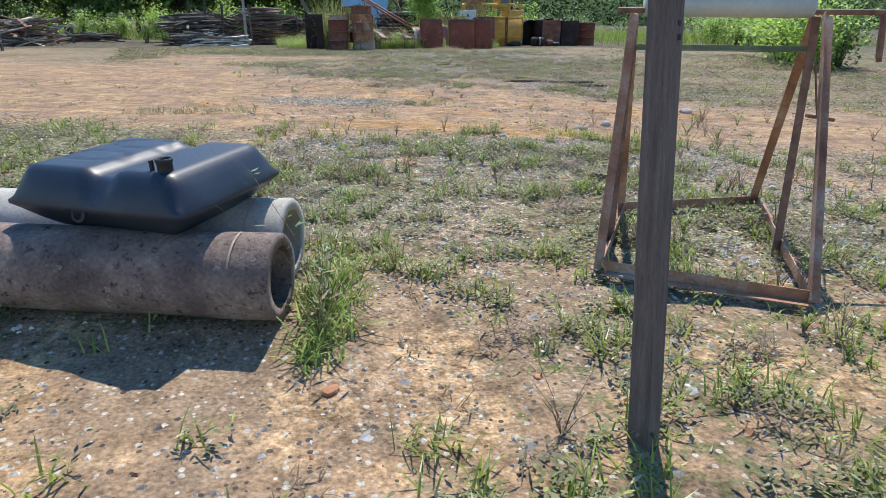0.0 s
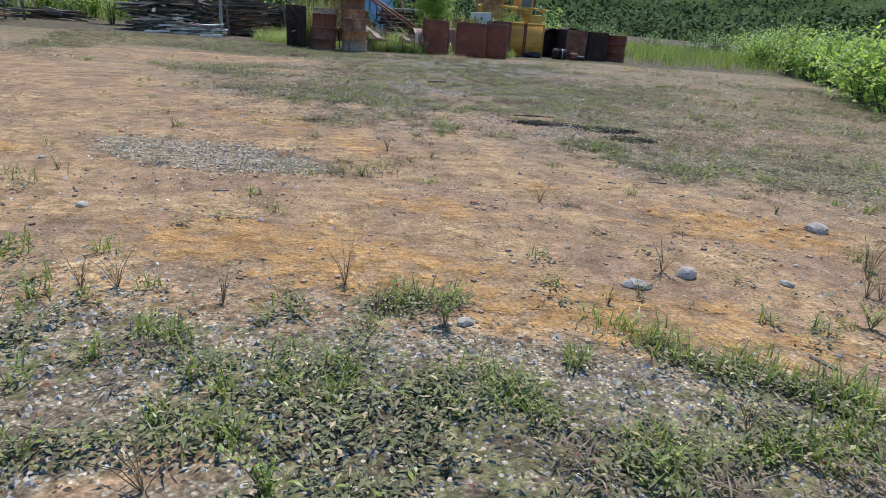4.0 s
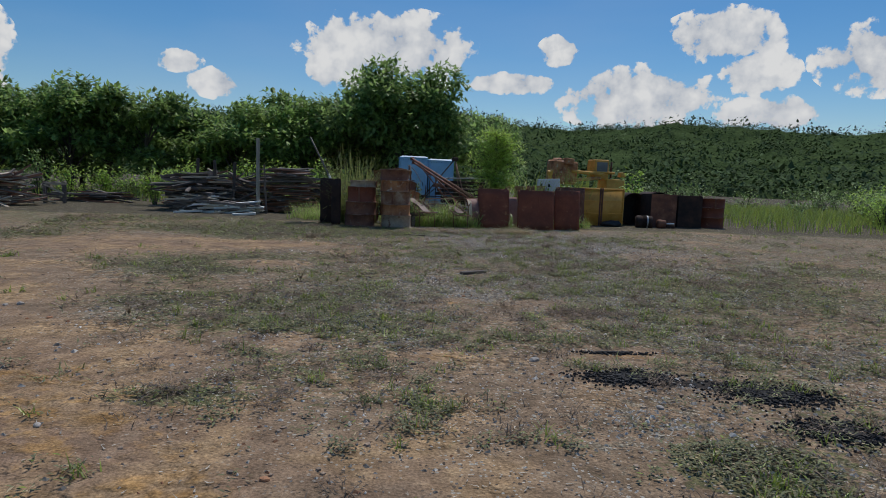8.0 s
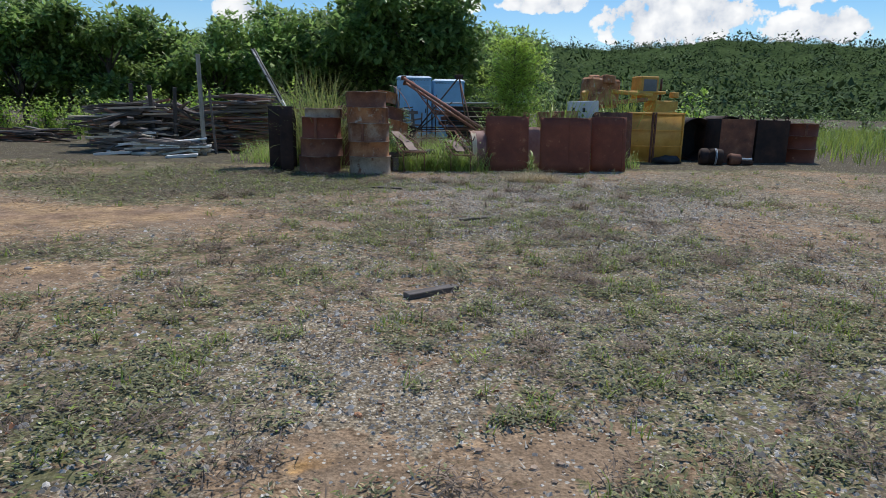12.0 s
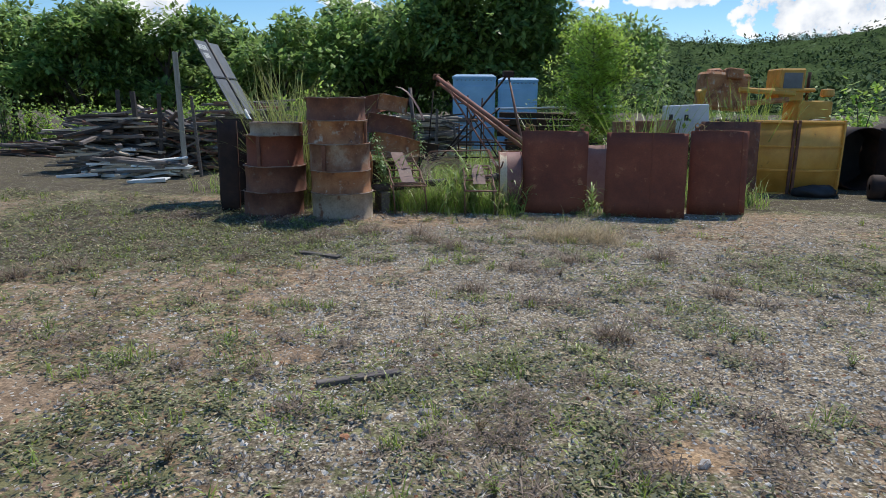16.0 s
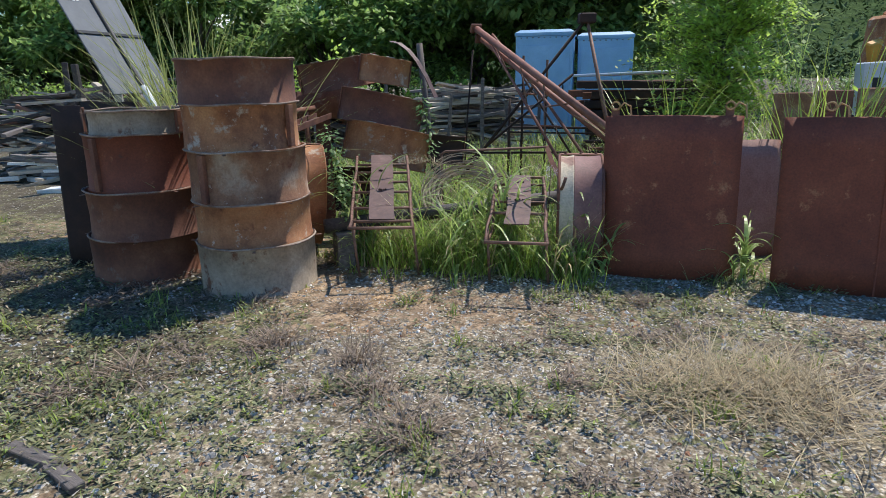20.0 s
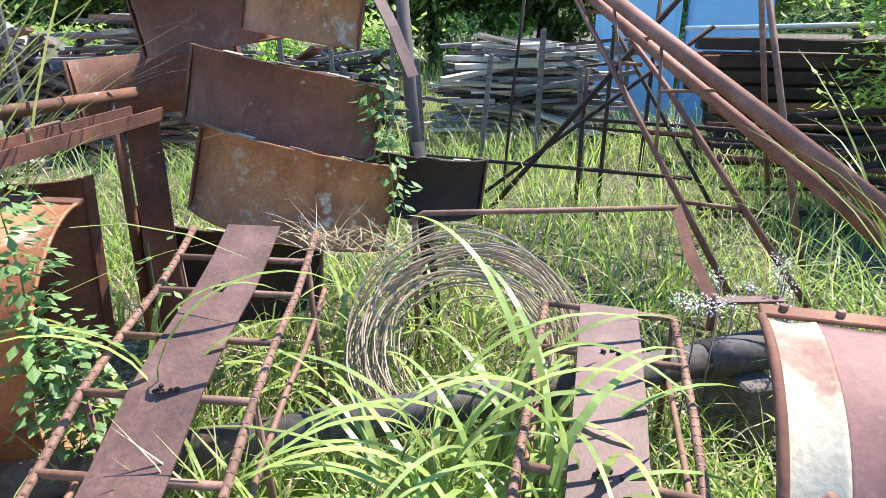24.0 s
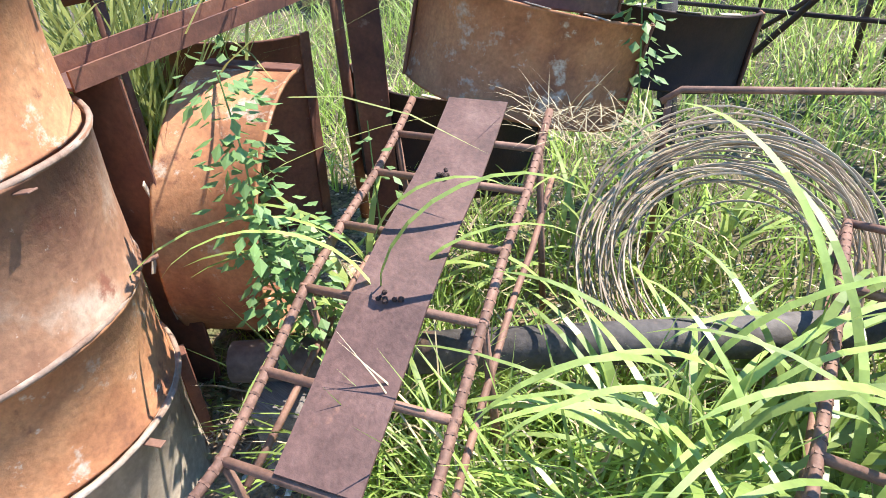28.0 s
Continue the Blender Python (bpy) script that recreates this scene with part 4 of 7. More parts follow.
def angle_bar(bm, a, b, w=0.05, t=0.006):
    """An L-shaped bar from a to b."""
    a, b = Vector(a), Vector(b)
    d = (b - a).normalized()
    s = d.cross(Vector((0, 0, 1)) if abs(d.z) < 0.9 else Vector((0, 1, 0))).normalized()
    u = s.cross(d).normalized()
    prof = [(0, 0), (w, 0), (w, t), (t, t), (t, w), (0, w)]
    r = [[bm.verts.new(p + s * x + u * y) for x, y in prof] for p in (a, b)]
    n = len(prof)
    for j in range(n):
        bm.faces.new((r[0][j], r[0][(j + 1) % n], r[1][(j + 1) % n], r[1][j]))
    bm.faces.new(r[0][::-1])
    bm.faces.new(r[1])
    return bm


def drum_rack():
    L, R, B, K = Vector((-1.57, -24.02, 0.03)), Vector((-0.82, -24.57, 0.03)), Vector((0.08, -23.08, 0.03)), Vector((-0.92, -23.05, 0.03))
    root = thing("drum_rack", pose(0, 0, 0), "rusty angle-iron drum rack with A-shaped ends standing on weedy ground", "rack")
    for a, b in ((L, R), (R, B), (B, K), (K, L)):
        part("base_rail", angle_bar(bmesh.new(), a, b, 0.06), RACK_SUNLIT, root)
    for u, v in ((L, K), (R, B)):
        top = (u + v) / 2 + Vector((0, 0, 1.26))
        for f in (0.0, 0.42, 1.0):
            foot = u.lerp(v, f)
            part("leg", angle_bar(bmesh.new(), foot, top + (foot - top) * 0.02, 0.05), RUST_BAR if f == 0.42 else RACK_SUNLIT, root)
    ta, tb = (L + K) / 2 + Vector((0, 0, 1.26)), (R + B) / 2 + Vector((0, 0, 1.26))
    d = (tb - ta)
    bm = bmesh.new()
    tube(bm, [ta - d * 0.12, tb + d * 0.35], 0.014, 8)
    part("axle", bm, RUST_BAR, root)
    bm = bmesh.new()
    tube(bm, [ta + d * 0.03 + Vector((0, 0, 0.03)), tb - d * 0.06 + Vector((0, 0, 0.03))], 0.062, 20)
    smooth(part("roller", bm, PVC, root, "pale grey plastic roller"))
    part("cross_bar", angle_bar(bmesh.new(), ta - Vector((0, 0, 0.2)), tb - Vector((0, 0, 0.2)), 0.03), GRASS_BAR, root, "thin greenish cross bar")
    bm = bmesh.new()
    tube(bm, [tb + d * 0.33, tb + d * 0.33 + Vector((0.03, 0.0, -0.22)), tb + d * 0.36 + Vector((0.0, 0, -0.24))], 0.016, 8)
    part("crank_arm", bm, RUST_BAR, root)
    bm = bmesh.new()
    box(bm, (0.15, 0.04, 0.02), tuple(tb + Vector((0.17, 0.05, -0.55))), (0, 8, -20), 0.003)
    part("pedal", bm, RUST_BAR, root)
    bm = bmesh.new()
    tube(bm, [tb + Vector((0.02, 0, -0.25)), tb + Vector((0.13, 0.03, -0.54))], 0.006, 6)
    part("link_rod", bm, RUST_BAR, root)


GRASS_BAR = shade("old_green_paint", [(0.3, (0.13, 0.15, 0.08)), (0.7, (0.24, 0.25, 0.14))], scale=8, fine=60, bump=0.2)
drum_rack()


def concrete_pipe(end, heading, length, r, material, label):
    root = thing("concrete_pipe", pose(end[0], end[1], r + 0.07, 0, 0, heading), label, "pipe", "concrete pipes on the ground")
    n = 36
    wob = lambda t, z: 0.006 * noise.noise(Vector((math.cos(t) * 2, math.sin(t) * 2, z * 3)))
    prof = [(r - 0.006, 0), (r, 0.01)] + [(r, 0.12 + 0.1 * i) for i in range(int(length / 0.1))] + [(r - 0.006, length)]
    bm = lathe(bmesh.new(), prof, n, wobble=wob, thick=0.045)
    bmesh.ops.transform(bm, matrix=pose(0, 0, 0, 0, 90, 0), verts=bm.verts)
    smooth(part("shell", bm, material, root))
    bm = lathe(bmesh.new(), [(r + 0.0045, 0.0), (r + 0.0055, 0.005), (r + 0.0045, 0.010)], 30, 120, 185)
    bmesh.ops.transform(bm, matrix=pose(0.15, 0, 0, 0, 90, 0), verts=bm.verts)
    part("lime_streak", bm, CRUST, root, "pale lime streak")
    return root


concrete_pipe((-3.15, -24.30), 161.5, 2.8, 0.178, CONCRETE, "old brown-grey concrete pipe with lichen, lying on the soil")
concrete_pipe((-3.10, -23.865), 161, 2.8, 0.19, CONCRETE_PALE, "pale cleaner concrete pipe lying beside a darker one")


def fuel_tank():
    """Moulded tank: a low rounded body with two raised halves, a channel between them and a filler neck."""
    root = thing("fuel_tank", pose(-3.67, -23.85, 0.405, 2, -1, -31), "dark blue-black moulded plastic tank resting on two concrete pipes", "tank")
    nx, ny = 40, 34
    W, D, H = 0.88, 0.72, 0.28
    def sup(u):
        a = abs(u)
        return 1.0 if a < 0.74 else max(0.0, 1 - ((a - 0.74) / 0.26) ** 1.7)
    verts, faces = [], []
    for j in range(ny + 1):
        for i in range(nx + 1):
            u, v = -1 + 2 * i / nx, -1 + 2 * j / ny
            e = sup(u) * sup(v)
            z = 0.145 + (H - 0.145) * e
            g = 1 / (1 + math.exp(-((u + 0.06) * 40))) * 1 / (1 + math.exp((u - 0.20) * 40))
            z -= 0.032 * g * min(1, e * 1.5)
            for cx, cy, w in ((-0.45, -0.2, 0.02), (-0.35, 0.45, 0.02)):
                ring = abs(math.hypot((u - cx) * 1.0, (v - cy) * 1.5) - 0.33)
                z -= 0.006 * math.exp(-(ring / 0.03) ** 2)
            cut = 1 - 0.10 * max(0, abs(u) + abs(v) - 1.55)
            verts.append((u * W / 2 * cut, v * D / 2 * cut, z))
    lo = len(verts)
    def under(u):
        a = abs(u)
        return 1.0 if a < 0.62 else max(0.0, 1 - (a - 0.62) / 0.38)
    for j in range(ny + 1):
        for i in range(nx + 1):
            u, v = -1 + 2 * i / nx, -1 + 2 * j / ny
            cut = 1 - 0.10 * max(0, abs(u) + abs(v) - 1.55)
            verts.append((u * W / 2 * cut, v * D / 2 * cut, 0.13 - 0.125 * min(under(u), under(v))))
    st = nx + 1
    for j in range(ny):
        for i in range(nx):
            k = j * st + i
            faces.append((k, k + 1, k + st + 1, k + st))
            faces.append((lo + k, lo + k + st, lo + k + st + 1, lo + k + 1))
    rim = [i for i in range(nx)] + [nx + st * j for j in range(ny)] + [st * ny + nx - i for i in range(nx)] + [st * (ny - j) for j in range(ny)]
    for a, b in zip(rim, rim[1:] + rim[:1]):
        faces.append((a, lo + a, lo + b, b))
    ob = new("body", mesh_from("body", verts, faces, PLASTIC))
    ob.parent = root
    smooth(ob)
    bm = bmesh.new()
    lathe(bm, [(0.052, 0.235), (0.036, 0.262), (0.029, 0.27), (0.029, 0.318), (0.033, 0.322), (0.033, 0.335)], 20, thick=0.006)
    bmesh.ops.transform(bm, matrix=pose(0.295, -0.235, -0.005), verts=bm.verts)
    smooth(part("filler_neck", bm, BLACK, root, "short black filler neck"))
    bm = bmesh.new()
    tube(bm, [(0.24, -0.24, 0.22), (0.237, -0.24, 0.32)], 0.009, 8)
    part("vent_nipple", bm, BLACK, root)
    bm = lathe(bmesh.new(), [(0.032, 0), (0.034, 0.008), (0.022, 0.012), (0.018, 0.004)], 18)
    bmesh.ops.transform(bm, matrix=pose(-0.05, -0.352, 0.115, 75, 0, 0), verts=bm.verts)
    part("drain_boss", bm, BLACK, root, "round drain opening")


fuel_tank()


# ---- steel moulds ----
def bent_ring(r, h, a0=0, a1=360, thick=0.012, dents=0.01, seed=0, lip=0.009, tall_lip=0.009):
    """One course of a steel mould: a rolled sheet with flanged rims."""
    wob = lambda t, z: dents * noise.noise(Vector((math.cos(t) * 1.5 + seed, math.sin(t) * 1.5, z * 2 + seed)))
    prof = [(r + lip, 0), (r + lip, tall_lip), (r + 0.002, tall_lip + 0.004), (r - 0.004, h * 0.5), (r + 0.002, h - tall_lip - 0.004), (r + lip, h - tall_lip), (r + lip, h)]
    return lathe(bmesh.new(), prof, 40, a0, a1, wob, thick)


def ring_stack(at, base, top_shift, courses, label, group="stacked steel moulds"):
    """Courses of rolled steel standing on one another. courses: radius, height, material, label."""
    root = thing("mould_stack", pose(at[0], at[1], base), label, "drum stack", group)
    z, total = 0.0, sum(c[1] for c in courses)
    for k, (r, h, mat, lab) in enumerate(courses):
        f = z / total
        m = pose(top_shift[0] * f + random.uniform(-0.012, 0.012), top_shift[1] * f, z, random.uniform(-0.5, 0.5), random.uniform(-0.5, 0.5), random.uniform(0, 360))
        bm = bent_ring(r, h + 0.004, seed=k * 3.3 + at[0])
        bmesh.ops.transform(bm, matrix=m, verts=bm.verts)
        ring = smooth(part("ring", bm, mat, root, lab))
        bm = bmesh.new()
        tube(bm, [((r + 0.009) * math.cos(t), (r + 0.009) * math.sin(t), h + 0.002 + 0.004 * math.sin(5 * t)) for t in (6.2832 * i / 48 for i in range(49))], 0.008, 6, cap=False)
        bmesh.ops.transform(bm, matrix=pose(top_shift[0] * f, top_shift[1] * f, z), verts=bm.verts)
        smooth(part("rim", bm, RIM, ring, "worn pale rim"))
        # clamp lugs of bent strip, standing off the rim
        for q in (25, 115, 205, 300):
            a = radians(q + 40 * k)
            bm = bmesh.new()
            box(bm, (0.05, 0.022, 0.004), ((r + 0.03) * math.cos(a), (r + 0.03) * math.sin(a), h - 0.01), (0, random.uniform(-14, 10), math.degrees(a)), 0.001)
            bmesh.ops.transform(bm, matrix=pose(top_shift[0] * f, top_shift[1] * f, z), verts=bm.verts)
            part("lug", bm, RUST_BAR, ring)
        a = radians(70 + 95 * k)
        bm = bmesh.new()
        box(bm, (0.035, 0.05, h * 0.92), ((r + 0.012) * math.cos(a), (r + 0.012) * math.sin(a), h * 0.5), (0, 0, math.degrees(a)), 0.003)
        bmesh.ops.transform(bm, matrix=pose(top_shift[0] * f, top_shift[1] * f, z), verts=bm.verts)
        part("seam_flange", bm, RUST, ring)
        z += h
    return root


random.seed(11)
ring_stack((0.03, -0.03), -0.02, (-0.09, 0.05),
           [(0.425, 0.38, CRUST, "lime-crusted bottom course"), (0.415, 0.305, RUST_ORANGE, ""), (0.42, 0.365, RUST_MIXED, "beige-crusted middle course"), (0.405, 0.315, RUST_ORANGE, ""), (0.405, 0.30, RUST, "")],
           "tall stack of five rusty steel mould rings with a lime-crusted base")
ring_stack((-1.01, 0.0), -0.02, (0.10, 0.0),
           [(0.42, 0.37, RUST, ""), (0.425, 0.36, RUST, ""), (0.395, 0.42, RUST_RED, "reddish upper course"), (0.36, 0.17, CRUST, "grey-crusted top course")],
           "shorter stack of rusty steel moulds with a grey-crusted top ring")


def sheet(name, at, turn, lean, w, h, bulge, material, label, group="rusty steel sheets in a row", seam=True, hooks=()):
    """A rolled steel sheet on edge, bowed towards +y' of its own, with a welded seam and lifting eyes."""
    root = thing(name, pose(at[0], at[1], at[2], lean, 0, turn), label, "metal sheet", group)
    nx, nz = 16, 6
    v, f = [], []
    for s in (0, 1):
        for j in range(nz + 1):
            for i in range(nx + 1):
                u = -1 + 2 * i / nx
                x = u * w / 2 * (1 + 0.006 * noise.noise(Vector((j, u, at[0]))))
                y = -bulge * (1 - u * u) + 0.008 * s + 0.006 * noise.noise(Vector((u * 2 + at[0], j * 0.5, 0)))
                v.append((x, y, h * j / nz + (0.006 * noise.noise(Vector((u * 4, at[0], 2))) if j == nz else 0)))
    k = (nx + 1) * (nz + 1)
    st = nx + 1
    for j in range(nz):
        for i in range(nx):
            a = j * st + i
            f += [(a, a + 1, a + st + 1, a + st), (k + a, k + a + st, k + a + st + 1, k + a + 1)]
    for i in range(nx):
        f += [(i + 1, i, k + i, k + i + 1), (nz * st + i, nz * st + i + 1, k + nz * st + i + 1, k + nz * st + i)]
    for j in range(nz):
        f += [(j * st, (j + 1) * st, k + (j + 1) * st, k + j * st), (j * st + nx, k + j * st + nx, k + (j + 1) * st + nx, (j + 1) * st + nx)]
    ob = new("plate", mesh_from("plate", v, f, material))
    ob.parent = root
    smooth(ob)
    for ux in (seam if isinstance(seam, tuple) else ((0.1,) if seam else ())):
        bm = bmesh.new()
        box(bm, (0.012, 0.006, h - 0.02), (ux * w / 2, -bulge * (1 - ux * ux) - 0.003, h / 2), (0, 0, 0), 0.002)
        part("weld_seam", bm, material, root)
    for e in (-1, 1):
        bm = bmesh.new()
        box(bm, (0.03, 0.05, h * 0.98), (e * (w / 2 - 0.02), 0.03, h / 2), (0, 0, 0), 0.004)
        part("edge_angle", bm, RUST, root)
    for ux in hooks:
        bm = bmesh.new()
        box(bm, (0.06, 0.01, 0.16), (ux * w / 2, 0.02, h - 0.02), (0, 0, 4), 0.004)
        eye = part("lifting_lug", bm, RUST, root)
        bm = bmesh.new()
        tube(bm, [(ux * w / 2 + 0.03 * math.cos(t), 0.015, h + 0.075 + 0.03 * math.sin(t)) for t in (6.283 * q / 14 for q in range(15))], 0.008, 6, cap=False)
        tube(bm, [(ux * w / 2 + 0.02, 0.02, h + 0.05), (ux * w / 2 + 0.06, 0.03, h + 0.10), (ux * w / 2 + 0.11, 0.04, h + 0.075), (ux * w / 2 + 0.12, 0.04, h - 0.01)], 0.008, 6)
        part("rope", bm, ROPE, eye, "frayed yellow rope loop")
    return root


SHEET = "rust-red bowed steel sheet standing on edge in grass"
sheet("steel_sheet", (3.00, 0.80, -0.03), 1.5, -9, 0.97, 1.24, 0.06, RUST_RED, SHEET, seam=False, hooks=(-0.86, 0.8))
sheet("steel_sheet", (4.30, 0.78, -0.03), -1, -8, 1.13, 1.23, 0.07, RUST_RED, "rust-red bowed steel sheet with a darker seam, standing on edge", seam=(0.12,), hooks=(-0.5,))
sheet("steel_sheet", (5.42, 1.28, -0.03), 6, -6, 0.84, 1.25, 0.09, RUST_RED, SHEET, seam=(0.75,), hooks=(-0.8,))
sheet("steel_sheet", (3.62, 1.62, -0.03), 12, -14, 0.7, 1.0, 0.03, PINK_SHEET, "pinkish rusty steel sheet leaning behind the others", seam=False)
sheet("steel_sheet", (5.93, 2.75, -0.03), 10, -3, 1.0, 1.35, 0.02, RUST, "dark red-brown steel sheet behind the row", seam=False)
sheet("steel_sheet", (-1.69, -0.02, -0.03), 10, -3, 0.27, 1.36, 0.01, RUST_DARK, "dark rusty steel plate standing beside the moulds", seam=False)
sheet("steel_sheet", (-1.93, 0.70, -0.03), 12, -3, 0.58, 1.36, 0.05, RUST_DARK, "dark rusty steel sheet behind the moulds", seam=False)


def yellow_mould():
    root = thing("yellow_mould", pose(7.42, 4.12, -0.03, 0, 0, 3), "yellow-painted steel mould with rust-streaked ribs", "metal box")
    w, h, d = 1.55, 1.36, 0.6
    bm = bmesh.new()
    lathe(bm, [(1.4, 0), (1.4, h)], 20, 236, 304, None, 0.02)
    bmesh.ops.transform(bm, matrix=pose(0, 1.1, 0), verts=bm.verts)
    smooth(part("shell", bm, YELLOW, root))
    for z in (0.04, 0.47, 0.90, h - 0.03):
        bm = lathe(bmesh.new(), [(1.4, 0), (1.435, 0.0), (1.435, 0.03), (1.4, 0.03)], 20, 236, 304, None, 0.03)
        bmesh.ops.transform(bm, matrix=pose(0, 1.1, z - 0.02), verts=bm.verts)
        part("rib", bm, YELLOW, root)
    for a in (236.5, 263, 266, 303.5):
        t = radians(a)
        bm = bmesh.new()
        box(bm, (0.04, 0.05, h), (1.42 * math.cos(t), 1.1 + 1.42 * math.sin(t), h / 2), (0, 0, a), 0.004)
        part("rib", bm, RUST if 262 < a < 267 else YELLOW, root)


yellow_mould()


def open_ring(at, turn, r, depth, label):
    """A wide ring standing on its edge; a black disc stands in for its dark inside."""
    root = thing("standing_ring", pose(at[0], at[1], r, 0, 0, turn), label, "metal ring", "rings on edge")
    bm = lathe(bmesh.new(), [(r, -depth / 2), (r, depth / 2)], 40, thick=0.02)
    bmesh.ops.transform(bm, matrix=pose(0, 0, 0, 90, 0, 0), verts=bm.verts)
    smooth(part("shell", bm, RUST_DARK, root))
    bm = lathe(bmesh.new(), [(r - 0.01, 0.0), (0.02, 0.01)], 40, thick=0.0)
    bmesh.ops.transform(bm, matrix=pose(0, depth * 0.35, 0, 90, 0, 0), verts=bm.verts)
    part("end_plate", bm, BLACK, root, "black disc in place of the dark inside")
    return root


open_ring((8.75, 5.0), 10, 0.60, 0.9, "black steel ring standing on edge")
open_ring((9.75, 5.2), 10, 0.63, 0.9, "black steel ring standing on edge")


def dark_bin():
    root = thing("steel_bin", pose(10.25, 4.35, -0.03, 0, 0, 6), "dark brown open steel bin with lifting eyes along its top", "metal bin")
    for x0, w, h in ((-0.62, 1.0, 1.22), (0.42, 0.95, 1.20)):
        bm = bmesh.new()
        box(bm, (w, 0.02, h), (x0, -0.35, h / 2), (0, 0, 0), 0.004)
        part("front_panel", bm, RUST_DARK if x0 > 0 else RUST, root)
        bm = bmesh.new()
        box(bm, (w, 0.02, h), (x0, 0.45, h / 2), (0, 0, 0), 0.004)
        part("back_panel", bm, RUST_DARK, root)
        for e in (-1, 1):
            bm = bmesh.new()
            box(bm, (0.02, 0.78, h), (x0 + e * (w / 2 - 0.012), 0.05, h / 2), (0, 0, 0), 0.004)
            part("side_panel", bm, RUST_DARK, root)
        for q in (-0.35, 0.05, 0.4):
            bm = bmesh.new()
            tube(bm, [(x0 + q + 0.05 * math.cos(t), -0.3, h + 0.045 + 0.05 * math.sin(t)) for t in (6.283 * k / 12 for k in range(13))], 0.016, 6, cap=False)
            part("lifting_eye", bm, RUST_DARK, root)


dark_bin()
random.seed(3)
ring_stack((11.85, 4.75), -0.03, (0, 0), [(0.47, 0.42, RUST_RED, ""), (0.46, 0.36, RUST_RED, ""), (0.465, 0.34, RUST_RED, "")], "red-brown steel drum with ribs, at the end of the row", "")


def engine():
    root = thing("scrap_motor", pose(9.0, 3.3, 0.0, 0, 0, -12), "greasy scrap motor lying on the ground before the bin", "motor")
    bm = lathe(bmesh.new(), [(0.05, -0.3), (0.2, -0.3), (0.22, -0.26), (0.22, -0.12), (0.19, -0.1), (0.19, 0.1), (0.22, 0.12), (0.2, 0.26), (0.05, 0.27)], 24)
    bmesh.ops.transform(bm, matrix=pose(-0.25, 0, 0.21, 0, 90, 0), verts=bm.verts)
    smooth(part("housing", bm, RUST_DARK, root))
    for i in range(7):
        bm = lathe(bmesh.new(), [(0.19, 0), (0.225, 0.0), (0.225, 0.012), (0.19, 0.012)], 20)
        bmesh.ops.transform(bm, matrix=pose(-0.33 + 0.028 * i, 0, 0.21, 0, 90, 0), verts=bm.verts)
        part("cooling_fin", bm, WHITE_BOX if i > 4 else RUST_DARK, root)
    bm = lathe(bmesh.new(), [(0.04, 0), (0.14, 0), (0.16, 0.05), (0.14, 0.28), (0.04, 0.3)], 20)
    bmesh.ops.transform(bm, matrix=pose(0.18, -0.02, 0.16, 0, 90, 10), verts=bm.verts)
    smooth(part("gearbox", bm, RUST, root))
    bm = bmesh.new()
    box(bm, (0.3, 0.22, 0.12), (0.62, 0.0, 0.1), (0, 4, 8), 0.02)
    part("foot", bm, RUST_DARK, root)
    bm = bmesh.new()
    box(bm, (0.28, 0.06, 0.05), (0.62, -0.02, 0.185), (0, 0, 8), 0.01)
    part("cover_strip", bm, WHITE_BOX, root, "pale metal cover strip")
    root = thing("black_sack", pose(7.65, 3.55, 0.0, 0, 0, 5), "black slumped rubber sack in front of the yellow mould", "sack")
    bm = bmesh.new()
    bmesh.ops.create_icosphere(bm, subdivisions=3, radius=0.3)
    for v in bm.verts:
        n = 1 + 0.25 * noise.noise(v.co * 6)
        v.co = Vector((v.co.x * 1.3 * n, v.co.y * 0.7 * n, max(-0.02, v.co.z * 0.45 * n + 0.08)))
    smooth(part("bag", bm, BLACK, root))


engine()


def control_box():
    root = thing("control_box", pose(5.42, 4.1, 0.0, 0, 0, -6), "white enamelled metal control box on a rusty stand", "metal box")
    bm = bmesh.new()
    box(bm, (0.78, 0.5, 0.60), (0, 0, 1.29), (0, -3, 0), 0.012)
    body = part("body", bm, WHITE_BOX, root)
    for x, z in ((-0.27, 1.36), (0.0, 1.36)):
        bm = bmesh.new()
        box(bm, (0.07, 0.01, 0.11), (x, -0.254, z), (0, 0, 0), 0.002)
        part("cutout", bm, BLACK, body, "dark square opening")
    bm = lathe(bmesh.new(), [(0.02, 0), (0.06, 0.0), (0.075, 0.03), (0.06, 0.05), (0.02, 0.03)], 16)
    bmesh.ops.transform(bm, matrix=pose(0.3, -0.25, 1.2, 90, 0, 0), verts=bm.verts)
    part("socket", bm, BLACK, body, "black round socket")
    bm = bmesh.new()
    box(bm, (0.02, 0.02, 0.58), (0.12, -0.252, 1.29), (0, -3, 0), 0.003)
    part("door_edge", bm, WHITE_BOX, body)
    for sx in (-1, 1):
        for sy in (-1, 1):
            part("leg", angle_bar(bmesh.new(), (sx * 0.33, sy * 0.2, 0), (sx * 0.33, sy * 0.2, 1.0), 0.05), RUST_DARK, root)
    bm = bmesh.new()
    box(bm, (0.8, 0.55, 0.04), (0, 0, 0.985), (0, 0, 0), 0.004)
    part("shelf", bm, RUST_DARK, root)


control_box()


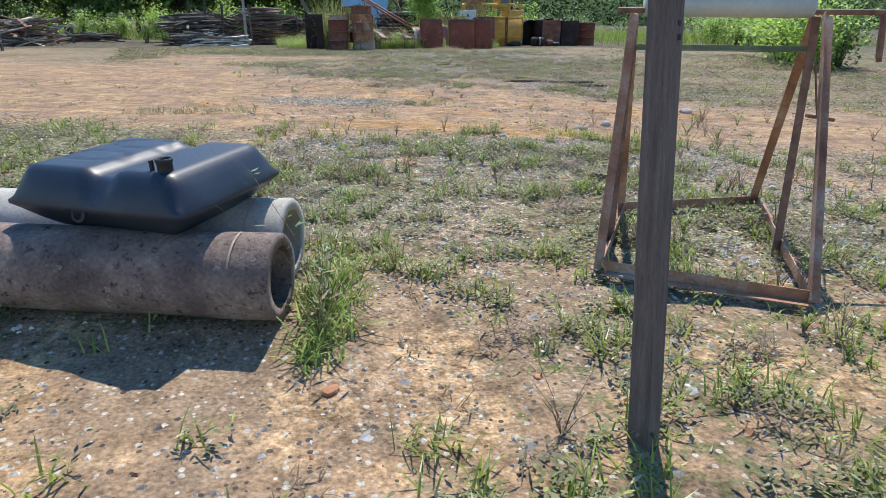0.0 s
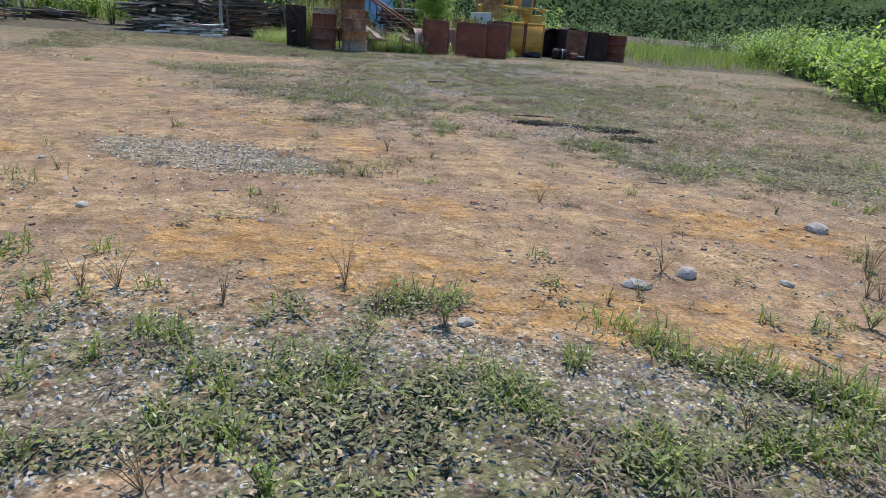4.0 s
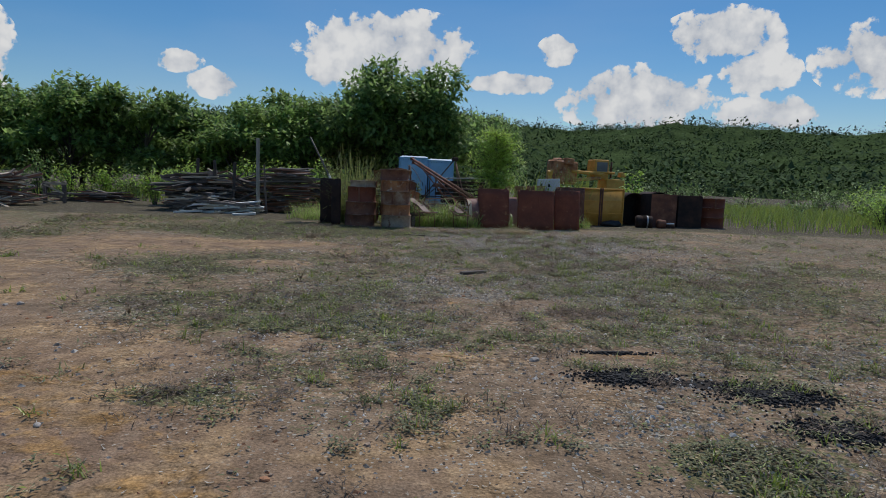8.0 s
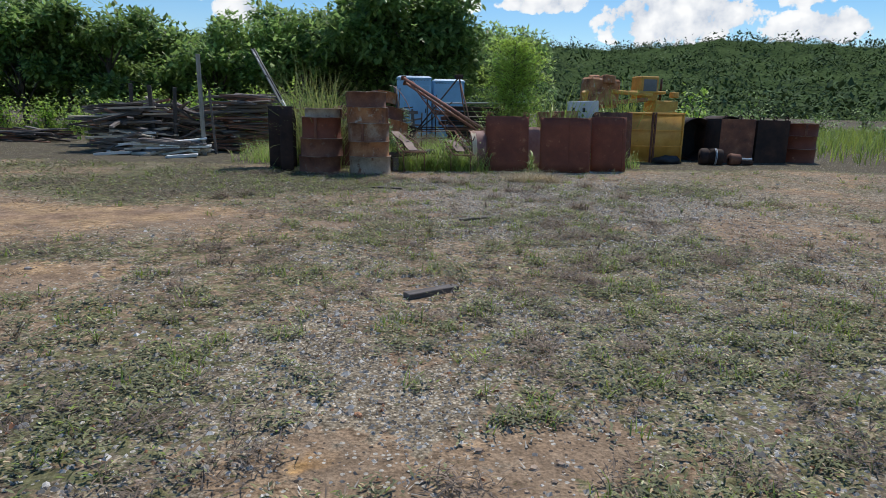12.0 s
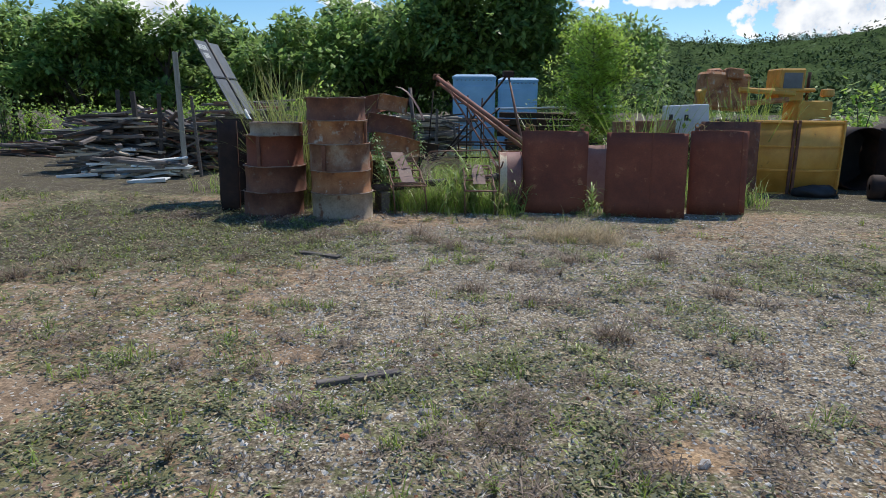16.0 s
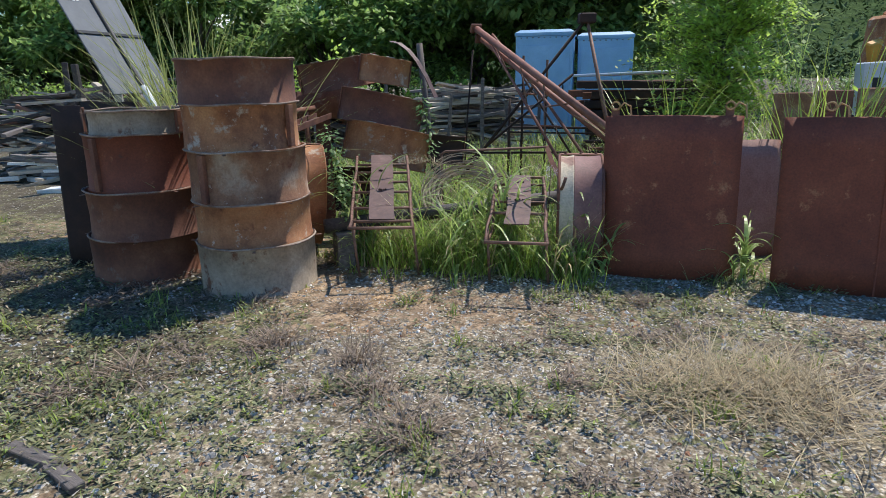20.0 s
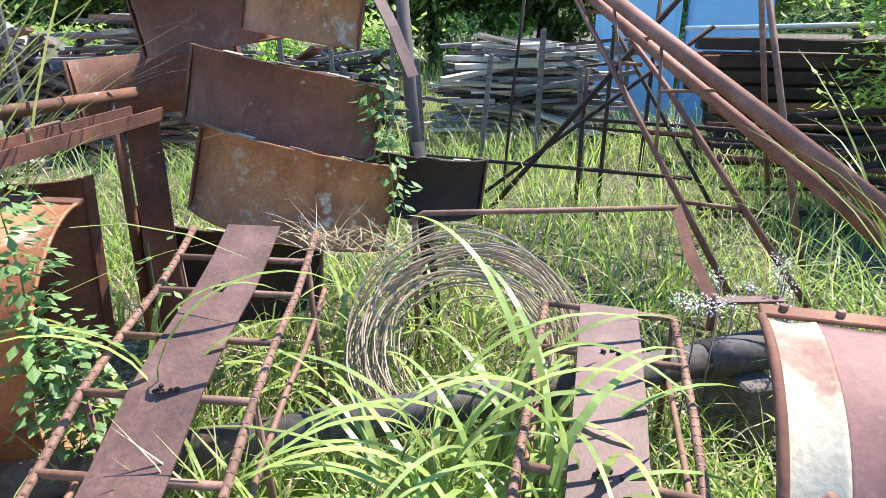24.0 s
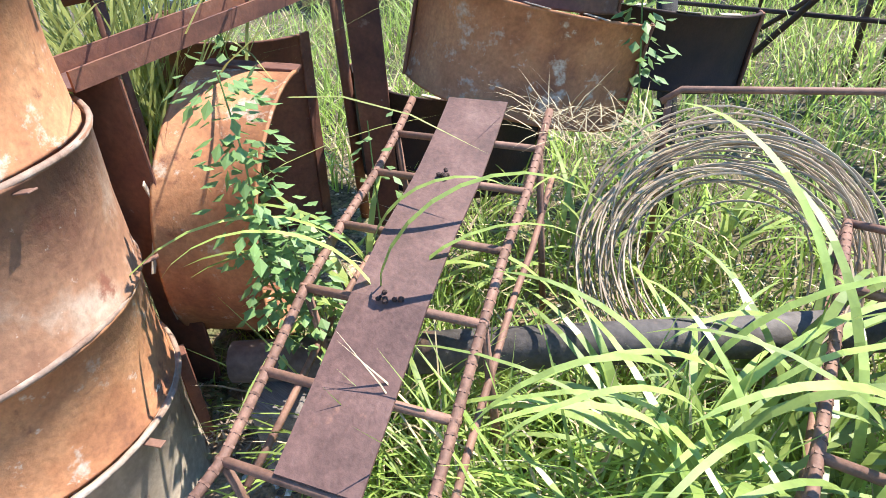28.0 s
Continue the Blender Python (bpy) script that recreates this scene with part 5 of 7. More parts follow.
def blue_cabinet(at, turn, w, h):
    root = thing("blue_cabinet", pose(at[0], at[1], 0, 0, 0, turn), "tall light-blue metal cabinet with a sloping lid, before the trees", "cabinet", "pair of blue cabinets")
    bm = bmesh.new()
    box(bm, (w, 1.0, h - 0.12), (0, 0, (h - 0.12) / 2), (0, 0, 0), 0.02)
    body = part("body", bm, BLUE, root)
    bm = bmesh.new()
    vs = []
    for z, k in ((h - 0.12, 1.03), (h - 0.06, 1.03), (h, 0.86)):
        vs.append([bm.verts.new((sx * w / 2 * k, sy * 0.5 * k, z)) for sx, sy in ((-1, -1), (1, -1), (1, 1), (-1, 1))])
    for a, b in zip(vs, vs[1:]):
        for j in range(4):
            bm.faces.new((a[j], a[(j + 1) % 4], b[(j + 1) % 4], b[j]))
    bm.faces.new(vs[-1])
    bm.faces.new(vs[0][::-1])
    part("lid", bm, BLUE, root)
    bm = bmesh.new()
    box(bm, (w * 0.88, 0.02, h * 0.84), (0, -0.508, h * 0.45), (0, 0, 0), 0.006)
    door = part("door", bm, BLUE, body)
    bm = bmesh.new()
    box(bm, (0.03, 0.03, 0.16), (w * 0.34, -0.53, h * 0.5), (0, 0, 0), 0.006)
    part("handle", bm, BLACK, door)
    for i in range(9):
        bm = bmesh.new()
        box(bm, (0.03, 0.012, 0.02), (-w * 0.4 + w * 0.1 * i, -0.505, h - 0.16), (0, 0, 0), 0.003)
        part("rivet", bm, PIPE_BLACK, body)
    return root


blue_cabinet((0.72, 10.3), 4, 1.20, 2.40)
blue_cabinet((1.95, 10.55), 4, 1.12, 2.32)


# ---- scrap behind the row ----
def bar(root, name, pts, r, mat=None, n=8, label=""):
    bm = bmesh.new()
    tube(bm, pts, r, n)
    return smooth(part(name, bm, mat or RUST_BAR, root, label))


def strap(root, pts, side, w, t=0.007, mat=None, name="strap"):
    """A flat strip along points, with its width along side."""
    bm = bmesh.new()
    side = Vector(side).normalized() * w / 2
    pts = [Vector(p) for p in pts]
    rows = []
    for i, p in enumerate(pts):
        d = (pts[min(i + 1, len(pts) - 1)] - pts[max(i - 1, 0)]).normalized()
        u = side.cross(d).normalized() * t
        if u.z < 0:
            u = -u
        rows.append([bm.verts.new(q) for q in (p - side, p + side, p + side + u, p - side + u)])
    for a, b in zip(rows, rows[1:]):
        for j in range(4):
            bm.faces.new((a[j], a[(j + 1) % 4], b[(j + 1) % 4], b[j]))
    bm.faces.new(rows[0][::-1])
    bm.faces.new(rows[-1])
    return part(name, bm, mat or STRAP, root, "flat pinkish-brown steel plate" if name == "strap" else "")


def plate_ladder(right_rail, across, width, rung_at, label, strap_w, legs=()):
    """A rebar ladder with a plate strap along its middle, on short legs."""
    root = thing("plate_ladder", pose(0, 0, 0), label, "ladder", "rusty plate ladders")
    across = Vector(across).normalized()
    R = [Vector(p) for p in right_rail]
    Lf = [p - across * width for p in R]
    for rail in (R, Lf):
        bar(root, "rail", rail, 0.0125)
        low = [p + Vector((0.0, 0.03, -0.10 - 0.02 * i)) for i, p in enumerate(rail) if i > 0]
        bar(root, "lower_rail", low, 0.010)
        # ribs of the reinforcing steel
        bm = bmesh.new()
        for a, b in zip(rail, rail[1:]):
            k = max(2, int((b - a).length / 0.03))
            for i in range(k):
                p = a.lerp(b, i / k)
                d = (b - a).normalized()
                tube(bm, [p - d * 0.003, p + d * 0.003], 0.0142, 6)
        tagged(part("rail_ribs", bm, RUST_BAR, root), kind="stuff")
    for i in rung_at:
        bar(root, "rung", [R[i] + across * 0.012, Lf[i] - across * 0.012], 0.0115)
    mid = [p - across * width * 0.5 + Vector((0, 0, 0.012)) for p in R[1:]]
    strap(root, mid, across, strap_w)
    for i in (2, 4):
        p = mid[min(i, len(mid) - 1)]
        bm = bmesh.new()
        for _ in range(7):
            q = p + Vector((random.uniform(-0.03, 0.03), random.uniform(-0.02, 0.02), 0.012))
            bmesh.ops.create_icosphere(bm, subdivisions=1, radius=random.uniform(0.005, 0.009), matrix=Matrix.Translation(q))
        tagged(part("weld_bead", bm, RUST_DARK, root), kind="stuff")
    for i in legs:
        for p in (R[i], Lf[i]):
            bar(root, "leg", [p, p + Vector((random.uniform(-0.03, 0.03), 0.05, -p.z - 0.02))], 0.011)
    return root


random.seed(21)
plate_ladder([(1.21, 0.17, 0.44), (1.15, 0.34, 0.45), (1.07, 0.53, 0.51), (1.00, 0.725, 0.60), (0.91, 0.94, 0.645), (0.83, 1.16, 0.69), (0.76, 1.33, 0.735), (0.70, 1.48, 0.79)],
             (0.95, 0.31, -0.01), 0.46, (0, 1, 2, 3, 4, 5, 6), "bent rusty rebar ladder with a flat plate along it", 0.195, legs=(1, 3, 6))
plate_ladder([(2.21, 0.08, 0.40), (2.15, 0.40, 0.44), (2.12, 0.66, 0.48), (2.08, 0.90, 0.52), (2.04, 1.15, 0.56), (2.00, 1.38, 0.58), (1.95, 1.66, 0.60)],
             (0.97, 0.1, 0.0), 0.42, (0, 2, 3, 5, 6), "second rusty rebar ladder with a narrow plate in grass", 0.185, legs=(1, 3, 6))


def shell_section(name, at, turn, roll, pitch, r, h, arc, mat, label, flip=False):
    """Part of a rolled steel ring; its bow faces -y of its own (or +y)."""
    root = thing(name, pose(*at, pitch, roll, turn), label, "mould section", "bent mould sections")
    mid = 90 if flip else 270
    bm = bent_ring(r, h, mid - arc / 2, mid + arc / 2, seed=at[0] * 5, dents=0.014)
    off = r * math.cos(radians(arc / 2))
    bmesh.ops.transform(bm, matrix=pose(0, -off if flip else off, 0), verts=bm.verts)
    plate = smooth(part("shell", bm, mat, root))
    for e in (-1, 1):
        bm = bmesh.new()
        box(bm, (0.012, 0.06, h), (e * r * math.sin(radians(arc / 2)), 0.0, h / 2), (0, 0, 0), 0.002)
        part("end_flange", bm, RUST, plate)
    for q in (-0.5, 0.1, 0.6):
        bm = bmesh.new()
        box(bm, (0.09, 0.02, 0.004), (q * r * 0.8, (1 if flip else -1) * (r * math.sqrt(1 - 0.64 * q * q) - off), h + 0.004), (random.uniform(-20, 20), 0, random.uniform(-30, 30)), 0.001)
        part("lug", bm, CRUST, plate)
    return root


H = "curved rusty steel mould section piled on another, with a flanged edge"
shell_section("mould_section", (0.24, 1.92, 1.03), 24, 12, -4, 0.47, 0.32, 122, RUST, H)
shell_section("mould_section", (0.33, 1.80, 0.66), 24, 13, -6, 0.48, 0.38, 122, RUST_ORANGE, H)
shell_section("mould_section", (-0.55, 2.05, 1.06), 20, -6, 0, 0.45, 0.32, 150, RUST, "rusty steel mould section seen from its hollow side", flip=True)
shell_section("mould_section", (-0.30, 2.25, 1.40), 18, -8, 3, 0.46, 0.30, 130, RUST, H)
shell_section("mould_section", (0.22, 2.15, 1.44), 30, 10, 0, 0.34, 0.26, 100, RUST_ORANGE, "small orange-rusted steel mould section on top of the pile")
# the bottom and rear sections get a darker tone than the rest
shell_section("mould_section", (-0.15, 1.95, 0.20), 22, 4, 0, 0.47, 0.45, 140, RUST_DARK, "rusty mould section at the bottom of the pile, in a darker tone")
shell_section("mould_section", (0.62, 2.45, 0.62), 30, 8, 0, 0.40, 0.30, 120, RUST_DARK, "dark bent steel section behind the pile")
shell_section("mould_section", (0.0, 1.05, 0.50), 34.4, -84.4, 0, 0.442, 0.30, 200, RUST_ORANGE, "orange-rusted half ring standing on its rim beside the tall stack")
shell_section("mould_section", (-0.95, 1.45, 0.0), 10, 3, 0, 0.42, 0.9, 150, RUST, "rusty steel mould section standing behind the stacks")


def arch_strip():
    root = thing("arched_strip", pose(0, 0, 0), "arched flat rusty steel strip sticking out of the pile", "metal strip")
    strap(root, [(0.30 + 0.10 * i, 2.20 - 0.02 * i, 1.85 - 0.022 * i * i) for i in range(6)], (0.2, 1, 0.1), 0.075, 0.006, STRAP, "strip")


arch_strip()


def channel_frame():
    root = thing("channel_frame", pose(0, 0, 0), "rusty steel channel beam with a lifting handle, on upright posts", "steel beam")
    a, b = Vector((-0.20, 1.62, 1.13)), Vector((-0.02, 0.40, 1.06))
    d = (b - a).normalized()
    s = d.cross(Vector((0, 0, 1))).normalized()
    def flat(p, q, w, t, off, up, name, mat=RUST):
        bm = bmesh.new()
        r = [[bm.verts.new(e + s * (off + x) + Vector((0, 0, up + z))) for x, z in ((-w / 2, 0), (w / 2, 0), (w / 2, t), (-w / 2, t))] for e in (p, q)]
        for j in range(4):
            bm.faces.new((r[0][j], r[0][(j + 1) % 4], r[1][(j + 1) % 4], r[1][j]))
        bm.faces.new(r[0][::-1])
        bm.faces.new(r[1])
        return part(name, bm, mat, root)
    flat(a, b, 0.15, 0.008, 0, 0, "web", STRAP)
    flat(a, b, 0.010, 0.05, -0.075, 0.0, "flange")
    flat(a, b, 0.010, 0.05, 0.075, 0.0, "flange")
    m = a.lerp(b, 0.42) + Vector((0, 0, 0.03))
    bar(root, "handle", [m - d * 0.07, m - d * 0.07 + Vector((0, 0, 0.045)), m + d * 0.07 + Vector((0, 0, 0.045)), m + d * 0.07], 0.007)
    for f, w in ((0.03, 0.14), (0.92, 0.16)):
        p = a.lerp(b, f)
        bm = bmesh.new()
        box(bm, (w, 0.012, p.z), (p.x, p.y, p.z / 2), (0, 0, 25), 0.003)
        part("upright", bm, RUST, root)
    root = thing("channel_beam", pose(0, 0, 0), "second rusty steel beam lying behind the stacks", "steel beam")
    bar(root, "tube", [(-0.35, 1.72, 1.22), (-0.75, 0.75, 1.14)], 0.03, RUST, 6)
    for f in (0.1, 0.9):
        p = Vector((-0.35, 1.72, 1.2)).lerp(Vector((-0.75, 0.75, 1.12)), f)
        bar(root, "upright", [tuple(p), (p.x, p.y, 0)], 0.025, RUST, 6)


channel_frame()


def half_barrel():
    root = thing("half_barrel", pose(2.32, 1.15, 0.41, 0, 0, 7), "rusty half barrel with patches of white crust", "half barrel")
    for x, w, mat, lab in ((-0.17, 0.115, BARREL, "band of peeling white crust"), (-0.056, 0.225, BARREL_RED, "mauve-rusted band")):
        bm = bent_ring(0.455, w, 176, 352, dents=0.01, seed=8, lip=0.004)
        bmesh.ops.transform(bm, matrix=pose(x, 0, 0, 0, 90, 0), verts=bm.verts)
        smooth(part("shell", bm, mat, root, lab))
    for x in (-0.17, 0.165):
        bm = bmesh.new()
        tube(bm, [(x, 0.46 * math.sin(t), -0.46 * math.cos(t)) for t in (radians(176 + 4.5 * i) for i in range(40))], 0.012, 6)
        smooth(part("rim", bm, RUST, root))
    bm = bmesh.new()
    box(bm, (0.34, 0.05, 0.012), (0, 0.06, 0.462), (6, 0, 0), 0.003)
    flange = part("bolt_flange", bm, RUST, root)
    for x in (-0.12, 0.0, 0.12):
        bm = lathe(bmesh.new(), [(0.001, 0.014), (0.010, 0.014), (0.011, 0.0)], 6)
        bmesh.ops.transform(bm, matrix=pose(x, 0.06, 0.468), verts=bm.verts)
        part("bolt", bm, RUST_BAR, flange)
    bar(root, "hook", [(-0.15, -0.38, 0.25), (-0.14, -0.43, 0.28), (-0.12, -0.45, 0.35)], 0.012)
    for x in (-0.12, 0.13):
        bm = bmesh.new()
        box(bm, (0.05, 0.4, 0.05), (x, 0.0, -0.39), (0, 0, 0), 0.006)
        part("skid", bm, RUST, root)


BARREL = shade("barrel_crust", [(0.3, (0.26, 0.13, 0.09)), (0.40, (0.36, 0.21, 0.15)), (0.45, (0.55, 0.44, 0.30)), (0.75, (0.64, 0.55, 0.41))], scale=2.6, rough=0.8, fine=60, bump=0.3, dist=0.004)
half_barrel()


def black_pipe():
    root = thing("black_pipe", pose(0, 0, 0), "long black drill pipe with a collar lying under the ladders", "pipe")
    a, b = Vector((0.35, 0.45, 0.34)), Vector((2.28, 1.97, 0.41))
    bar(root, "tube", [a, b], 0.058, PIPE_BLACK, 20)
    d = (b - a).normalized()
    bar(root, "collar", [b - d * 0.28, b + d * 0.02], 0.072, PIPE_BLACK, 20)
    bar(root, "end_tube", [b, b + d * 0.25], 0.064, PIPE_BLACK, 20)
    for f in (0.06, 0.95):
        p = a.lerp(b, f)
        bm = bmesh.new()
        box(bm, (0.14, 0.3, p.z - 0.05), (p.x, p.y, (p.z - 0.055) / 2), (0, 0, 35), 0.01)
        part("timber_block", bm, WOOD_GREY, root)


black_pipe()


def wire_coil():
    root = thing("wire_coil", pose(1.27, 1.56, 0.40, 46, 0, 22), "large loose coil of rusty wire resting upright in grass", "wire coil")
    for k in range(38):
        r = random.uniform(0.29, 0.43)
        cx, cy, cz = random.gauss(0, 0.03), random.gauss(0, 0.04), random.gauss(0, 0.05)
        tx, ty = random.gauss(0, 0.22), random.gauss(0, 0.2)
        ex = random.uniform(0.9, 1.08)
        pts = []
        for i in range(41):
            t = 6.2832 * i / 40
            x, y = r * math.cos(t) * ex, r * math.sin(t)
            pts.append((cx + x, cy + y, cz + tx * x + ty * y))
        bm = bmesh.new()
        tube(bm, pts, 0.0036, 5, cap=False)
        part("wire_turn", bm, WIRE, root)


wire_coil()


def hinge_arm():
    root = thing("hinged_arm", pose(0, 0, 0), "thin rusty rod ending in a bolted flat steel arm", "metal arm")
    bar(root, "rod", [(0.92, 1.80, 0.76), (0.97, 1.83, 0.80), (1.89, 2.28, 0.81)], 0.012)
    strap(root, [(1.89, 2.28, 0.81), (1.97, 2.10, 0.68), (2.07, 1.93, 0.56)], (0.6, 0.5, 0.5), 0.05, 0.008, RUST, "flat_arm")
    strap(root, [(2.05, 1.92, 0.57), (2.30, 2.02, 0.58)], (-0.4, 0.9, 0), 0.05, 0.01, STRAP, "flat_arm")
    bar(root, "bolt", [(2.07, 1.93, 0.46), (2.07, 1.93, 0.60)], 0.014)
    bar(root, "bolt", [(2.27, 2.01, 0.57), (2.27, 2.01, 0.60)], 0.010)
    bar(root, "prop", [(0.94, 1.81, 0.77), (0.90, 1.92, 0.0)], 0.012)


hinge_arm()


def pole_truss():
    root = thing("lattice_boom", pose(0, 0, 0), "rusty lattice boom of long pipes and rungs leaning over a trestle", "lattice boom")
    top, low = Vector((0.55, 4.75, 2.12)), Vector((2.74, 2.55, 0.76))
    off = Vector((0.06, 0.02, -0.13))
    bar(root, "long_pipe", [top, low], 0.045, RUST_PIPE, 14)
    bar(root, "long_pipe", [top + off, low + off + Vector((-0.02, 0.02, -0.02))], 0.035, RUST_PIPE, 14)
    for p in (top, top + off):
        bm = bmesh.new()
        box(bm, (0.16, 0.04, 0.12), tuple(p), (20, 0, 40), 0.01)
        part("end_plate", bm, RUST, root)
    a0, a1 = Vector((0.70, 4.62, 2.05)), Vector((2.17, 2.93, 0.22))
    b0, b1 = Vector((0.80, 4.66, 2.03)), Vector((2.52, 2.90, 0.22))
    bar(root, "chord", [a0, a1], 0.018, RUST_PIPE)
    bar(root, "chord", [b0, b0.lerp(b1, 0.5) + Vector((0.03, 0, 0.03)), b1], 0.018, RUST_PIPE)
    for f in (0.25, 0.42, 0.62, 0.8):
        bar(root, "rung", [a0.lerp(a1, f), b0.lerp(b1, f)], 0.012, RUST_PIPE)
    for f, g in ((0.15, 0.3), (0.34, 0.5), (0.5, 0.68)):
        bar(root, "brace", [b0.lerp(b1, f), top.lerp(low, g)], 0.010)
        bar(root, "brace", [a0.lerp(a1, g), top.lerp(low, f)], 0.010)
    root = thing("trestle", pose(0, 0, 0), "rusty tripod trestle of thin bars", "trestle")
    apex = Vector((2.06, 4.32, 2.16))
    for foot in ((0.35, 4.15, 0), (2.62, 3.75, 0), (2.5, 5.2, 0)):
        bar(root, "leg", [apex, foot], 0.020, RUST_DARK if foot[0] < 1 else RUST_BAR)
    bm = bmesh.new()
    box(bm, (0.2, 0.16, 0.12), tuple(apex), (0, 0, 20), 0.015)
    part("head", bm, RUST_DARK, root)
    root = thing("bar_frame", pose(0, 0, 0), "dark rusty frame of thin steel bars standing in grass", "metal frame")
    for x, y, z in ((1.2, 4.71, 1.75), (1.45, 5.2, 1.7), (1.05, 4.55, 1.2)):
        bar(root, "upright", [(x, y, 0), (x + 0.02, y - 0.02, z)], 0.017, RUST_DARK)
    bar(root, "cross_bar", [(1.0, 4.75, 0.80), (2.7, 4.35, 0.83)], 0.016, RUST_DARK)
    bar(root, "cross_bar", [(1.0, 4.72, 0.74), (2.75, 4.3, 0.76)], 0.012, RUST_DARK)
    bar(root, "cross_bar", [(-0.2, 4.45, 0.46), (1.9, 4.05, 0.55)], 0.015, RUST_DARK)
    bar(root, "brace", [(0.2, 4.4, 0.1), (1.9, 4.5, 1.5)], 0.016, RUST_DARK)
    bar(root, "brace", [(1.2, 4.7, 1.5), (2.1, 4.45, 0.2)], 0.016, RUST_DARK)
    root = thing("thin_rod", pose(0, 0, 0), "thin rusty steel rod stuck upright in grass", "metal rod")
    bar(root, "shaft", [(0.30, 4.98, -0.05), (0.36, 4.98, 0.9), (0.45, 4.97, 1.85)], 0.013, RUST_DARK)
    root = thing("charred_post", pose(0, 0, 0), "grey wooden post, charred at its lower half, leaning in grass", "post")
    bar(root, "charred_foot", [(0.76, 2.42, -0.05), (0.66, 2.55, 0.45), (0.56, 2.64, 0.92)], 0.045, CHAR, 8)
    bar(root, "shaft", [(0.58, 2.67, 0.5), (0.50, 2.70, 1.15), (0.42, 2.74, 1.85)], 0.036, POST_WOOD, 8)


RUST_PIPE = shade("rust_pipe", [(0.3, (0.16, 0.06, 0.04)), (0.55, (0.25, 0.105, 0.07)), (0.8, (0.33, 0.16, 0.11))], scale=5, rough=0.7, metal=0.1, fine=80, bump=0.2, dist=0.002)
pole_truss()


def plank_pile(at, turn, n, size, spread, label, mats, tilt=6, layers=6, name="plank_pile"):
    """Loose planks thrown on a heap, every plank by itself."""
    root = thing(name, pose(at[0], at[1], 0, 0, 0, turn), label, "wood pile")
    step, n, layers = 0.52, int(n * 1.7), int(layers / 0.52)
    for i in range(n):
        layer = int(layers * i / n)
        L, w, h = size * random.uniform(0.45, 1.0), random.uniform(0.05, 0.16), random.uniform(0.025, 0.06)
        bm = bmesh.new()
        box(bm, (L, w, h), (0, 0, 0), (0, 0, 0), 0.0, 0.006)
        z = 0.04 + layer * 0.145 * step + random.uniform(-0.01, 0.03)
        k = 1 - 0.45 * layer / layers
        ob = part("plank", bm, random.choice(mats), root)
        ob.matrix_basis = pose(random.uniform(-1, 1) * spread[0] * k, random.uniform(-1, 1) * spread[1] * k, z, random.uniform(-8, 8),
                               random.gauss(0, tilt), random.gauss(0, 45 if random.random() < 0.3 else 14))
    return root


random.seed(31)
WOODS = [WOOD_GREY, WOOD_GREY, WOOD_DARK, WOOD_DARK, WOOD_RED, WOOD_PALE]
plank_pile((-7.1, 5.0), 4, 95, 2.0, (0.8, 0.8), "heap of weathered grey planks and offcuts beside the tree line", WOODS, layers=9)
plank_pile((-5.7, 5.4), -5, 60, 1.8, (0.8, 0.6), "heap of broken grey and reddish boards", WOODS, 14, layers=8)
plank_pile((-4.0, 5.6), 3, 60, 2.3, (0.35, 0.55), "stack of dark red-brown timber beams", [WOOD_RED, WOOD_GREY, WOOD_GREY], 3, layers=11)
plank_pile((-6.9, 4.2), -4, 16, 1.5, (0.5, 0.25), "pale offcuts scattered before the heap", [WOOD_PALE, WOOD_GREY, WHITE_PLANK], 8, layers=4)
plank_pile((-5.6, 3.75), 5, 26, 1.7, (0.6, 0.25), "low pile of pale boards before the heap", [WOOD_PALE, WOOD_GREY, WOOD_GREY, WHITE_PLANK], 4, layers=3)
plank_pile((-12.1, 8.4), 6, 26, 2.2, (1.0, 0.6), "low spread of dark grey boards on the ground", [WOOD_DARK, WOOD_DARK, WOOD_GREY, WOOD_RED], 4, layers=3)
plank_pile((-13.5, 3.9), 30, 60, 2.2, (1.0, 0.7), "distant heap of pale splintered boards", [WOOD_PALE, WOOD_GREY, WOOD_RED], 12, layers=7)
plank_pile((-0.35, 7.9), 12, 120, 1.5, (0.9, 0.9), "large heap of grey weathered laths behind the scrap", [WOOD_GREY, WOOD_PALE, WOOD_DARK, WOOD_GREY, WOOD_PALE], 7, layers=9)
plank_pile((-2.6, 6.8), -10, 70, 1.5, (0.9, 0.7), "heap of grey laths and sticks", [WOOD_GREY, WOOD_DARK, WOOD_DARK, WOOD_RED], 9, layers=8)


def fence_post(at, h, w, mat, label, lean=(0, 0)):
    root = thing("fence_post", pose(at[0], at[1], 0, lean[0], lean[1], random.uniform(0, 40)), label, "post", "upright posts by the wood heap")
    bm = bmesh.new()
    box(bm, (w, w * 0.8, h + 0.1), (0, 0, h / 2 - 0.05), (0, 0, 0), 0.008, 0.004)
    part("shaft", bm, mat, root)


